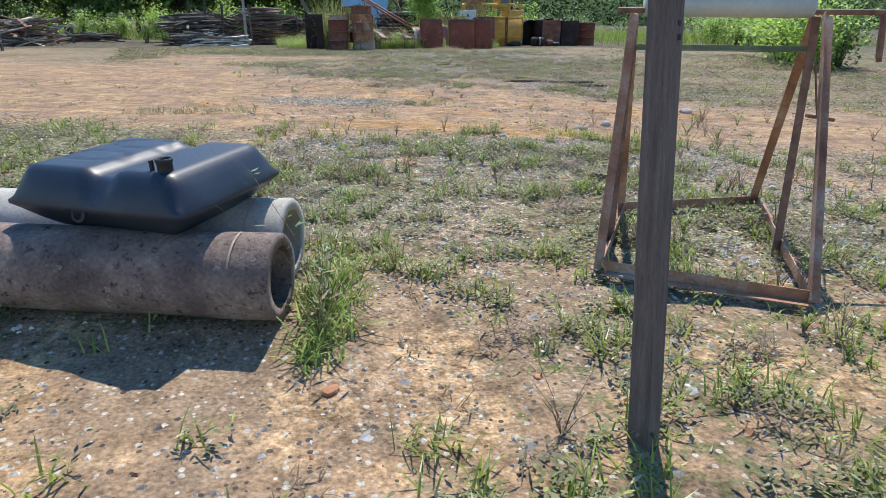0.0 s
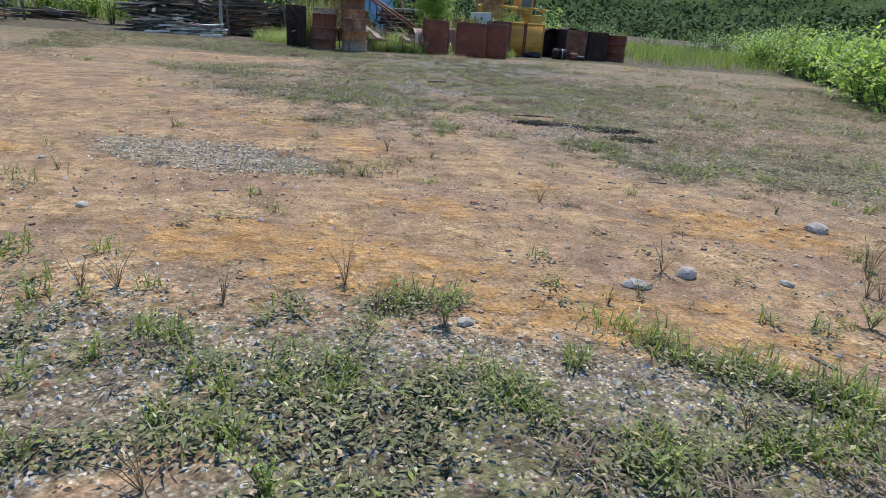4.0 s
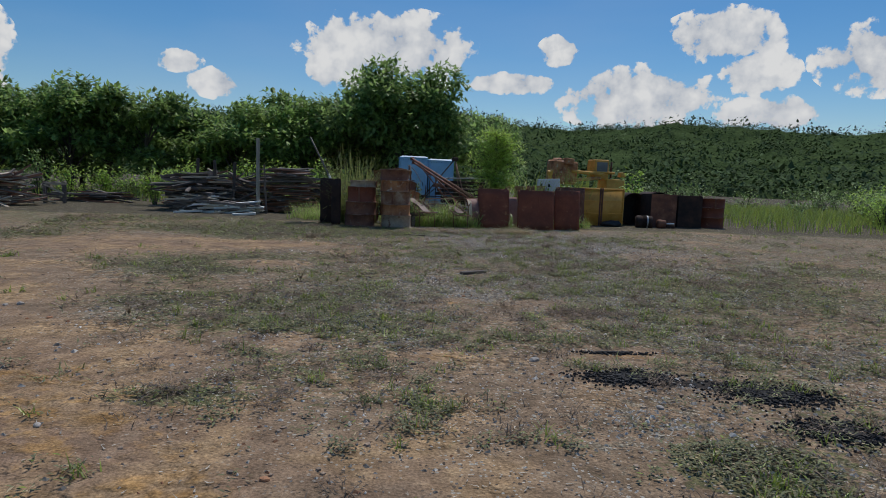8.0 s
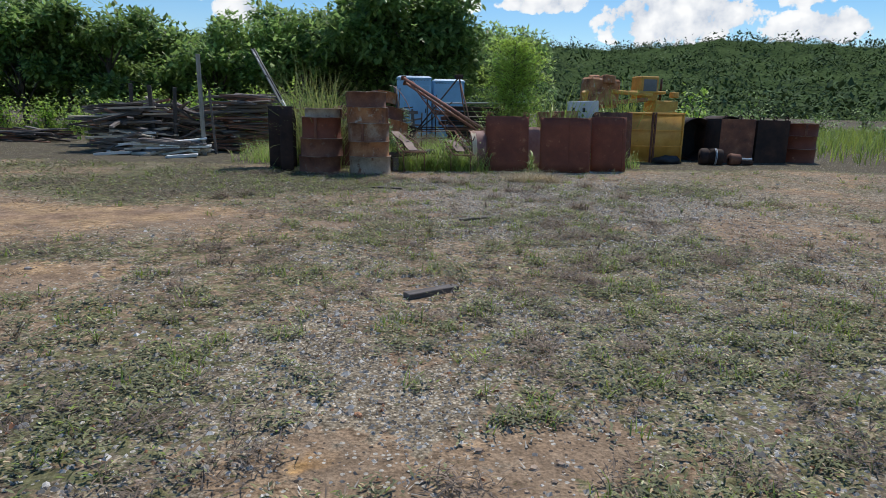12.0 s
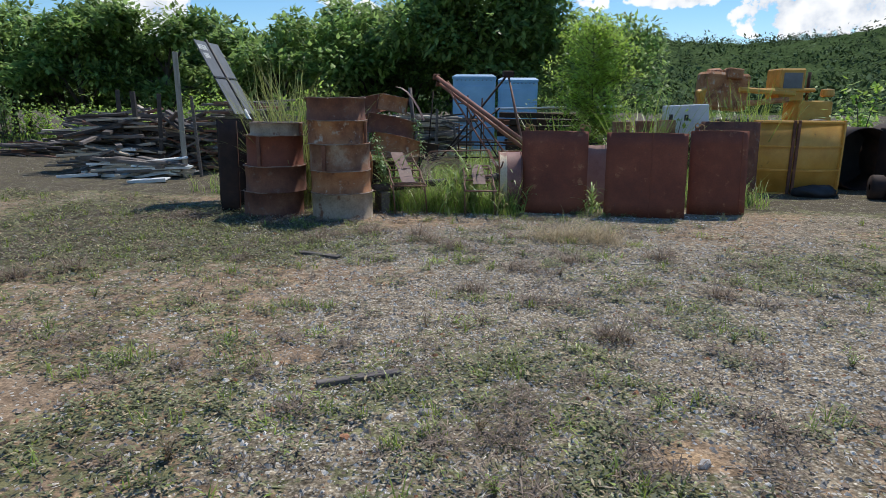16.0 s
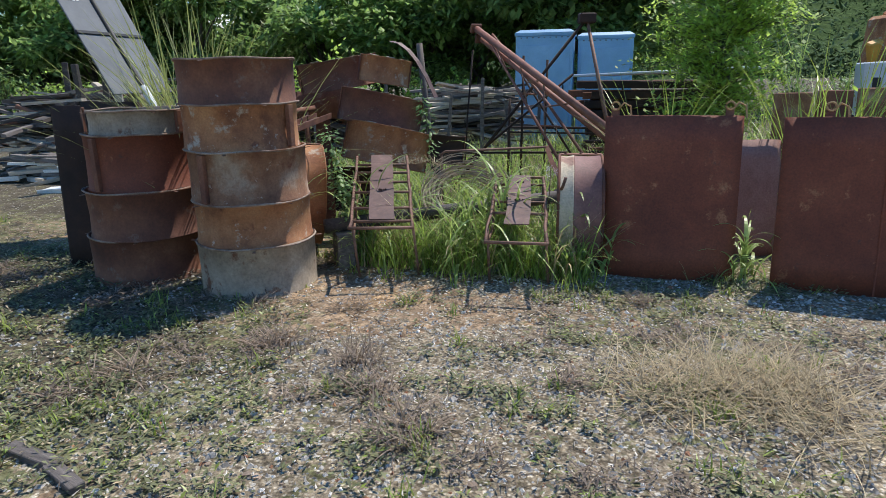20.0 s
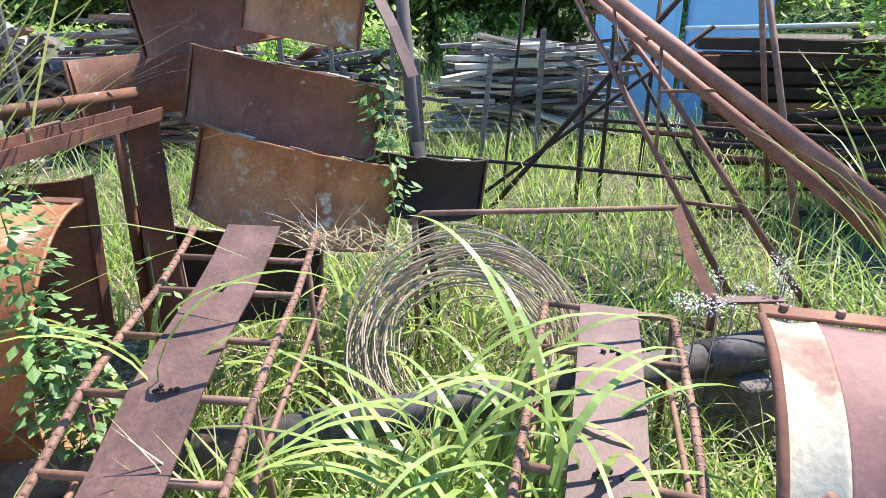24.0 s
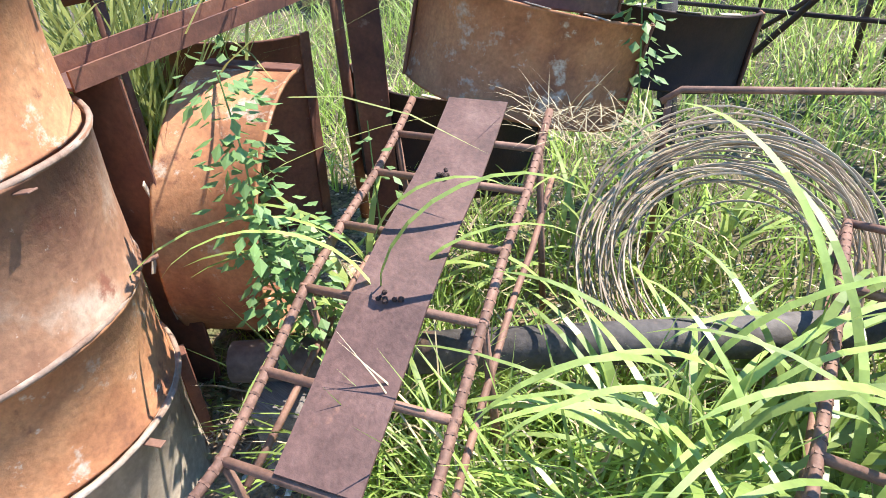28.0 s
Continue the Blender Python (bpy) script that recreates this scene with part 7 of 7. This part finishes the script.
    for _ in range(60000):
        y = random.uniform(-25.5, 0.6)
        x = path_x(y) + random.gauss(0, 2.6)
        if random.random() > 0.12 + 0.40 * rise((y + 8) * 0.8) + 0.5 * noise.noise(Vector((x, y, 8))) - 0.3 * rise(-(y + 18) * 2):
            continue
        litter.blade((x, y, height(x, y) + 0.007), random.uniform(0, 6.283), random.uniform(0.015, 0.055), random.uniform(0.005, 0.011), random.uniform(1.3, 1.56), 0.0, 1)
    stuff("litter", litter, LITTER, "pale dry bits of leaf and straw strewn on the yard", "litter")


GRAVEL_PALE = shade("pale_gravel_stone", [(0.3, (0.50, 0.46, 0.40)), (0.7, (0.70, 0.66, 0.60))], scale=9, fine=80, bump=0, vary=0.35)
GRAVEL = shade("gravel_stone", [(0.3, (0.25, 0.225, 0.195)), (0.7, (0.45, 0.415, 0.37))], scale=9, fine=80, bump=0, vary=0.5)
scatter()


def weed(at, tall, n, mat, label, group, leafy=True, leaf=0.2):
    """A loose upright weed: thin stems with small leaves, or seed-headed stalks."""
    x, y = at
    root = thing("weed", pose(x, y, height(x, y)), label, "weed", group, "stuff")
    st, bl = bmesh.new(), Blades()
    for _ in range(n):
        a, k = random.uniform(0, 6.283), random.uniform(0.2, 0.9)
        h = tall * random.uniform(0.6, 1.05)
        e = Vector((math.cos(a) * k * h, math.sin(a) * k * h, h))
        tube(st, [(0, 0, -0.01), (e.x * 0.4, e.y * 0.4, h * 0.55), tuple(e)], 0.0022, 3, 0.001, cap=False)
        for q in range(9 if leafy else 4):
            t = random.uniform(0.15, 1.0)
            p = Vector((e.x * t * t, e.y * t * t, h * t))
            d = Vector((random.uniform(-1, 1), random.uniform(-1, 1), random.uniform(-0.2, 0.8))).normalized()
            bl.leaf(p, d, Vector((0, 0, 1)), tall * leaf * random.uniform(0.6, 1.2), tall * leaf * (0.35 if leafy else 0.15))
    part("stem", st, WEED_DRY, root)
    ob = new("foliage", bl.mesh("foliage", mat))
    ob.parent = root


random.seed(60)
for i in range(230):
    y = random.uniform(-25.3, -19.4)
    x = path_x(y) + random.uniform(-3.2, 4.2)
    if noise.noise(Vector((x * 0.8, y * 0.8, 6))) < -0.15 or math.hypot(x - path_x(y), 0) < 0.25 or (x < -2.95 and y < -23.3):
        continue
    if random.random() < 0.3:
        weed((x, y), random.uniform(0.10, 0.2), 9, GRASS_TALL, "small green weed on gravelly soil", "yard weeds")
    else:
        weed((x, y), random.uniform(0.12, 0.26), 9, WEED_DRY if i % 3 else GRASS_TALL, "thin brown seeding weed on gravelly soil", "yard weeds", False)
for i in range(40):
    y = random.uniform(-18.5, -1.5)
    weed((path_x(y) + random.uniform(-4, 4), y), random.uniform(0.08, 0.15), 9, WEED_DRY if random.random() < 0.6 else GRASS_TALL, "low withered weed on the yard", "yard weeds", random.random() < 0.4)


def tuft(at, n, length, width, mat, label, group, lean=0.35, curl=1.1, spread=0.06, seg=6, base=None, toward=None):
    """One clump of long arching blades."""
    x, y = at
    bl = Blades()
    for _ in range(n):
        a = random.uniform(0, 6.283) if toward is None else random.gauss(toward, 1.0)
        bl.blade((random.gauss(0, spread), random.gauss(0, spread), -0.01), a, length * random.uniform(0.55, 1.1), width * random.uniform(0.7, 1.2),
                 max(0.02, random.gauss(lean, 0.2)), max(0.1, random.gauss(curl, 0.45)), seg)
    ob = stuff("grass_clump", bl, mat, label, "grass")
    ob.matrix_basis = pose(x, y, height(x, y) if base is None else base)
    ob["group"] = group
    return ob


random.seed(71)
# low mats of withered and green weeds over the whole yard
for i in range(430):
    y = random.uniform(-17.5, -1.2)
    x = path_x(y) + random.gauss(0, 3.2)
    e = soil(x, y)[1]
    if random.random() > 0.3 + e:
        continue
    if i % 5 < 3:
        tuft((x, y), 70, random.uniform(0.07, 0.13), 0.007, DRY_DARK, "dark withered weed mat on the yard", "weed mats", 1.0, 0.5, random.uniform(0.05, 0.14), 3)
    else:
        tuft((x, y), 60, random.uniform(0.06, 0.12), 0.009, GRASS if i % 5 == 3 else GRASS_DULL, "low green weed mat on the yard", "weed mats", 0.9, 0.6, random.uniform(0.05, 0.16), 3)
# green tufts round the pipe end, the track edge and the rack
for x, y, s in ((-2.98, -24.28, 1), (-2.92, -24.12, 1.1), (-3.0, -24.45, 0.8), (-2.9, -23.85, 1), (-3.05, -24.58, 0.6)):
    tuft((x, y), 60, 0.23 * s, 0.010, GRASS_TALL, "bright green grass at the end of a concrete pipe", "grass by the pipes", 0.5, 1.1, 0.05)
for i in range(26):
    x = -0.12 + 0.037 * i
    tuft((x + random.uniform(-0.1, 0.1), -20.18 - 0.82 * (x + 0.1) + random.uniform(-0.14, 0.14)), 16, random.uniform(0.12, 0.2), 0.008, GRASS, "yellow-green grass strip at the edge of the track",
         "grass along the track", 0.4, 0.8, 0.06, 4)
for i in range(20):
    tuft((-5.1 + 0.08 * i, -17.35 + random.uniform(-0.2, 0.2)), 14, random.uniform(0.1, 0.17), 0.008, GRASS_DULL, "dull green grass patch by the track", "grass along the track", 0.5, 0.8, 0.08, 4)
for i in range(18):
    tuft((-1.75 + 0.05 * i, -17.0 + random.uniform(-0.2, 0.2)), 12, random.uniform(0.08, 0.14), 0.007, GRASS_DULL, "dull green grass patch by the track", "grass along the track", 0.5, 0.8, 0.08, 4)
for x, y in ((-2.10, -25.45), (-2.00, -25.25), (-3.20, -25.40), (-2.70, -25.20), (-1.70, -24.90), (-0.70, -24.70), (-2.65, -25.45), (-3.80, -25.10), (-1.20, -24.40), (-0.40, -24.10)):
    tuft((x, y), 16, random.uniform(0.10, 0.16), 0.009, GRASS, "green grass tuft on sandy soil", "yard tufts", 0.5, 0.9, 0.04, 4)
# withered tussocks and the straw heap before the scrap
for x, y, s in ((1.37, -1.16, 1), (1.87, -1.79, 1.2), (0.76, -1.08, 0.8), (1.55, -1.45, 0.9), (2.6, -2.6, 0.7), (3.2, -2.2, 0.8), (4.1, -1.9, 0.9), (2.3, -3.4, 0.8), (0.2, -1.6, 0.8), (-1.6, -3.4, 1.1), (-1.9, -3.8, 0.9), (4.4, -3.2, 1.0), (3.4, -4.4, 0.9)):
    tuft((x, y), 120, 0.27 * s, 0.007, DRY_WEED, "withered brown tussock on gravel", "withered tussocks", 0.9, 0.7, 0.07, 4)
for i in range(26):
    tuft((random.uniform(2.9, 3.75), random.gauss(-1.05, 0.12)), 50, 0.40, 0.005, STRAW, "heap of loose dry straw on gravel", "straw heap", 1.05, 0.5, 0.14, 4)


def tall_grass():
    random.seed(81)
    green, pale, meadow = Blades(), Blades(), Blades()
    for _ in range(24000):
        y = 0.5 + random.random() ** 1.5 * 9.5
        x = random.uniform(-3.4, 6.4) if y > 1.6 else random.uniform(0.15, 2.5)
        if y < 0.8 and random.random() < 0.5:
            continue
        if y < 1.7 and (x < 0.3 or x > 2.45):
            continue
        n = noise.noise(Vector((x * 1.1, y * 1.1, 2)))
        if n < -0.32:
            continue
        k = 0.30 + 0.35 * max(0, n + 0.3) + (0.08 if y > 2 else 0)
        (green if random.random() < 0.86 else pale).blade((x, y, 0), random.uniform(0, 6.283), k * random.uniform(0.6, 1.4), random.uniform(0.006, 0.013), random.uniform(0.05, 0.6), random.uniform(0.6, 2.2), 5)
    for _ in range(9000):
        x, y = random.uniform(-18, 30), random.uniform(9, 30)
        meadow.blade((x, y, 0), random.uniform(0, 6.283), random.uniform(0.3, 0.75), 0.03, random.uniform(0.1, 0.5), random.uniform(0.2, 0.9), 3)
    for _ in range(7000):
        x, y = random.uniform(10, 32), random.uniform(3, 30)
        if x < 13 and y < 6:
            continue
        meadow.blade((x, y, 0), random.uniform(0, 6.283), random.uniform(0.35, 0.8), 0.03, random.uniform(0.1, 0.5), random.uniform(0.2, 0.9), 3)
    stuff("meadow_grass", meadow, GRASS, "green meadow grass behind and beside the yard", "grass")
    stuff("tall_grass", green, GRASS_TALL, "lush tall green grass among the scrap", "grass")
    stuff("pale_grass", pale, STRAW, "yellowed grass blades among the green", "grass")


tall_grass()

def culms(at, n, size):
    """Upright grass stems with long broad blades arching off along them."""
    root = thing("grass_stems", pose(at[0], at[1], 0), "tall grass stems with long drooping green blades", "grass", "broad grass clumps", "stuff")
    st, bl = bmesh.new(), Blades()
    for _ in range(n):
        h = size * random.uniform(0.35, 0.72)
        a, k = random.uniform(0, 6.283), random.uniform(0.05, 0.3) * h
        bx, by = random.gauss(0, 0.05), random.gauss(0, 0.05)
        top = Vector((bx + k * math.cos(a), by + k * math.sin(a), h))
        tube(st, [(bx, by, -0.01), tuple(top)], 0.004, 5, 0.002, cap=False)
        side = random.uniform(0, 6.283)
        for q in range(5):
            f = 0.35 + 0.65 * q / 4
            p = (bx + (top.x - bx) * f, by + (top.y - by) * f, h * f)
            bl.blade(p, side + math.pi * q + random.gauss(0, 0.5), size * random.uniform(0.45, 0.8), random.uniform(0.018, 0.03), random.uniform(0.15, 0.5), random.uniform(1.5, 2.4), 10)
    part("stem", st, GRASS_BROAD, root)
    ob = new("foliage", bl.mesh("foliage", GRASS_BROAD))
    ob.parent = root


random.seed(90)
BIG = "clump of broad arching green grass blades among the ladders"
for x, y, n, L in ((1.48, 0.85, 34, 1.0), (1.62, 0.80, 34, 1.0), (1.55, 1.05, 30, 1.0), (1.32, 1.0, 18, 0.8), (1.70, 0.95, 24, 0.9), (1.45, 0.65, 20, 0.6), (2.36, 0.78, 16, 0.55), (2.52, 0.70, 16, 0.45),
                   (1.58, 1.25, 20, 0.9), (2.3, 1.0, 10, 0.9), (0.55, 0.75, 8, 1.0), (0.5, 0.95, 7, 1.05), (0.75, 1.6, 12, 0.8), (1.1, 1.9, 18, 0.8), (3.62, 0.95, 24, 0.5), (3.55, 0.85, 16, 0.4)):
    tuft((x, y), int(n * 0.35), L * 1.1, 0.027, GRASS_BROAD, BIG, "broad grass clumps", 0.16, 2.5, 0.06, 12)
    culms((x, y), max(2, n // 9), L)
for i in range(18):
    tuft((random.uniform(0.35, 2.5), random.uniform(0.25, 0.62)), 12, random.uniform(0.16, 0.3), 0.010, GRASS, "green grass at the edge of the gravel", "edge grass", 0.35, 1.1, 0.05, 5)
for i in range(30):
    tuft((random.choice((random.uniform(-2.6, 0.4), random.uniform(2.5, 5.9))), random.uniform(-0.35, 0.75) if i % 2 else random.uniform(0.5, 0.8)), 10, random.uniform(0.08, 0.2), 0.008, GRASS_DULL,
         "short grass at the foot of the rusty row", "edge grass", 0.4, 1.0, 0.05, 4)
# tall cane grass behind the shorter stack and between the sheets
for x, y, L, b in ((-1.5, 1.15, 0.95, 0.95), (-1.25, 1.0, 0.95, 1.0), (-1.7, 1.3, 1.1, 0.9), (-1.05, 0.95, 0.8, 1.05), (-0.95, 0.5, 0.5, 1.15), (6.9, 5.6, 1.0, 0.9), (6.3, 5.3, 1.0, 0.9), (7.4, 5.9, 0.9, 0.9), (4.2, 2.4, 0.9, 0.85), (4.6, 2.6, 0.9, 0.8),
                   (2.9, 2.2, 0.7, 0.75), (6.6, 4.9, 0.8, 0.95)):
    tuft((x, y), 60, L * 1.1, 0.018, GRASS if x > 0 else CANE, "tall cane grass growing up behind the rusty metal", "cane grass", 0.22, 0.9, 0.12, 7, base=0.0)
    tuft((x + 0.1, y), 90, (L + b) * 1.2, 0.017, GRASS if x > 0 else CANE, "tall cane grass growing up behind the rusty metal", "cane grass", 0.16, 0.8, 0.12, 8, base=0.0)


def sapling(at, tall, wide, label):
    """A young feathery tree: thin stems with fronds of small leaflets."""
    x, y = at
    root = thing("sapling", pose(x, y, 0), label, "tree")
    bm, bl = bmesh.new(), Blades()
    tube(bm, [(0, 0, -0.05), (0.03, 0, tall * 0.4), (-0.02, 0.02, tall * 0.95)], 0.03, 6, 0.006)
    for i in range(230):
        h = tall * random.uniform(0.2, 0.98)
        a = random.uniform(0, 6.283)
        L = wide * random.uniform(0.5, 1.0) * (1.15 - 0.75 * abs(h / tall - 0.5) - 0.35 * max(0, h / tall - 0.7))
        p0, d = Vector((0, 0, h)), Vector((math.cos(a), math.sin(a), random.uniform(0.1, 0.9))).normalized()
        prev = p0
        pts = []
        for q in range(7):
            p = p0 + d * L * q / 6 + Vector((0, 0, -0.12 * L * (q / 6) ** 2))
            pts.append(tuple(p))
        tube(bm, [pts[0], pts[3], pts[6]], 0.006, 3, 0.002, cap=False)
        for q in range(46):
            t = random.uniform(0.2, 1.0)
            p = p0 + d * L * t + Vector((random.gauss(0, 0.07), random.gauss(0, 0.07), -0.12 * L * t * t + random.gauss(0, 0.06)))
            e = Vector((random.uniform(-1, 1), random.uniform(-1, 1), random.uniform(-0.3, 0.6))).normalized()
            bl.leaf(p, e, Vector((0, 0, 1)), random.uniform(0.09, 0.16), random.uniform(0.035, 0.06))
    part("stem", bm, BARK, root)
    ob = new("crown", bl.mesh("crown", LEAF_LIME))
    ob.parent = root


sapling((3.8, 6.1), 3.2, 1.25, "bright green feathery sapling growing out of the scrap")
bush((9.6, 6.6), 2.35, 0.65, 420, 0.19, LEAF_BRIGHT, "bright green broad-leaved bush behind the steel bin")
bush((5.2, 3.9), 1.6, 0.5, 260, 0.12, LEAF_BRIGHT, "green bush among the scrap")


def vine(pts, n, leaf, label):
    """A trailing weed: a thin stem with toothed oval leaves along it."""
    root = thing("vine", pose(0, 0, 0), label, "weed", "climbing weeds")
    bm, bl = bmesh.new(), Blades()
    P = [Vector(p) for p in pts]
    tube(bm, pts, 0.004, 5, 0.002)
    for _ in range(n):
        k = random.uniform(0, len(P) - 1.001)
        i = int(k)
        p = P[i].lerp(P[i + 1], k - i)
        d = Vector((random.uniform(-1, 1), random.uniform(-1, 1), random.uniform(-0.5, 0.5))).normalized()
        q = p + d * random.uniform(0.01, 0.10)
        bl.leaf(q, (d + Vector((0, 0, -0.3))).normalized(), Vector((0, 0, 1)), leaf * random.uniform(0.7, 1.3), leaf * random.uniform(0.55, 0.8), 0.1)
    part("stem", bm, LEAF_WEED, root)
    ob = new("foliage", bl.mesh("foliage", LEAF_WEED))
    ob.parent = root


random.seed(95)
V = "leafy green climbing weed trailing over rusty metal"
vine([(0.52, 0.62, 0.0), (0.50, 0.60, 0.3), (0.44, 0.56, 0.6), (0.40, 0.60, 0.9), (0.34, 0.62, 1.1)], 420, 0.044, V)
vine([(0.60, 0.68, 0.0), (0.58, 0.66, 0.3), (0.50, 0.62, 0.55), (0.42, 0.66, 0.72)], 420, 0.044, V)
vine([(0.78, 2.0, 0.3), (0.76, 1.98, 0.8), (0.74, 1.97, 1.1), (0.66, 2.05, 1.35)], 200, 0.055, V)
vine([(-0.5, 1.2, 0.3), (-0.5, 1.15, 1.0), (-0.45, 1.1, 1.45), (-0.35, 1.05, 1.6)], 150, 0.05, V)
vine([(0.42, 0.95, 0.0), (0.40, 1.0, 0.5), (0.38, 1.02, 0.85)], 36, 0.04, V)


def seed_head(at, r, n):
    root = thing("seed_head", pose(*at), "pale grey fluffy seed head in the grass", "flower", "seed heads")
    bl = Blades()
    for _ in range(n):
        d = Vector((random.gauss(0, 1), random.gauss(0, 1), random.gauss(0, 1))).normalized()
        bl.leaf(d * r * random.uniform(0.1, 1), d, Vector((0, 0, 1)), 0.011, 0.006)
    ob = tagged(new("fluff", bl.mesh("fluff", FLOWER)), kind="stuff")
    ob.parent = root
    bar(root, "stalk", [(0, 0, -at[2]), (0.02, 0.0, 0)], 0.003, DRY_WEED, 4)


for i in range(12):
    seed_head((random.uniform(1.95, 2.35), random.uniform(1.5, 2.2), random.uniform(0.5, 0.72)), 0.04, 70)
seed_head((1.75, 4.0, 0.9), 0.06, 60)

random.seed(97)
weed((-2.98, -24.22), 0.62, 7, LEAF_WEED, "tall leafy weed growing at the pipe ends", "yard weeds", True, 0.09)
weed((-3.02, -24.42), 0.42, 6, DRY_WEED, "thin seeding weed at the pipe ends", "yard weeds", False)

for x, y, z in ((0.66, 1.55, 0.74), (0.80, 1.50, 0.74), (0.95, 1.62, 0.70)):
    tuft((x, y), 34, 0.24, 0.004, STRAW, "dry grass tangle caught on the end of a ladder", "ladder straw", 1.0, 0.6, 0.05, 4, base=z)

for i in range(8):
    bush((-9.6 + 0.95 * i + random.uniform(-0.3, 0.3), 7.6 + random.uniform(-0.3, 0.6)), random.uniform(1.7, 2.4), random.uniform(0.7, 1.0), 520, 0.14, LEAF_BRIGHT,
         "bright green leafy undergrowth behind the wood heaps", "undergrowth shrubs")

random.seed(101)
for i in range(46):
    x, y = random.uniform(-3.5, -0.2), random.uniform(-25.9, -24.0)
    if math.hypot(x + 2.07, y + 25.3) < 0.1 or x < -2.95 and y > -24.7:
        continue
    tuft((x, y), 14, random.uniform(0.07, 0.14), 0.007, GRASS_TALL if i % 3 else WEED_DRY, "small grass tuft on sandy soil", "yard tufts", 0.7, 0.8, 0.035, 4)
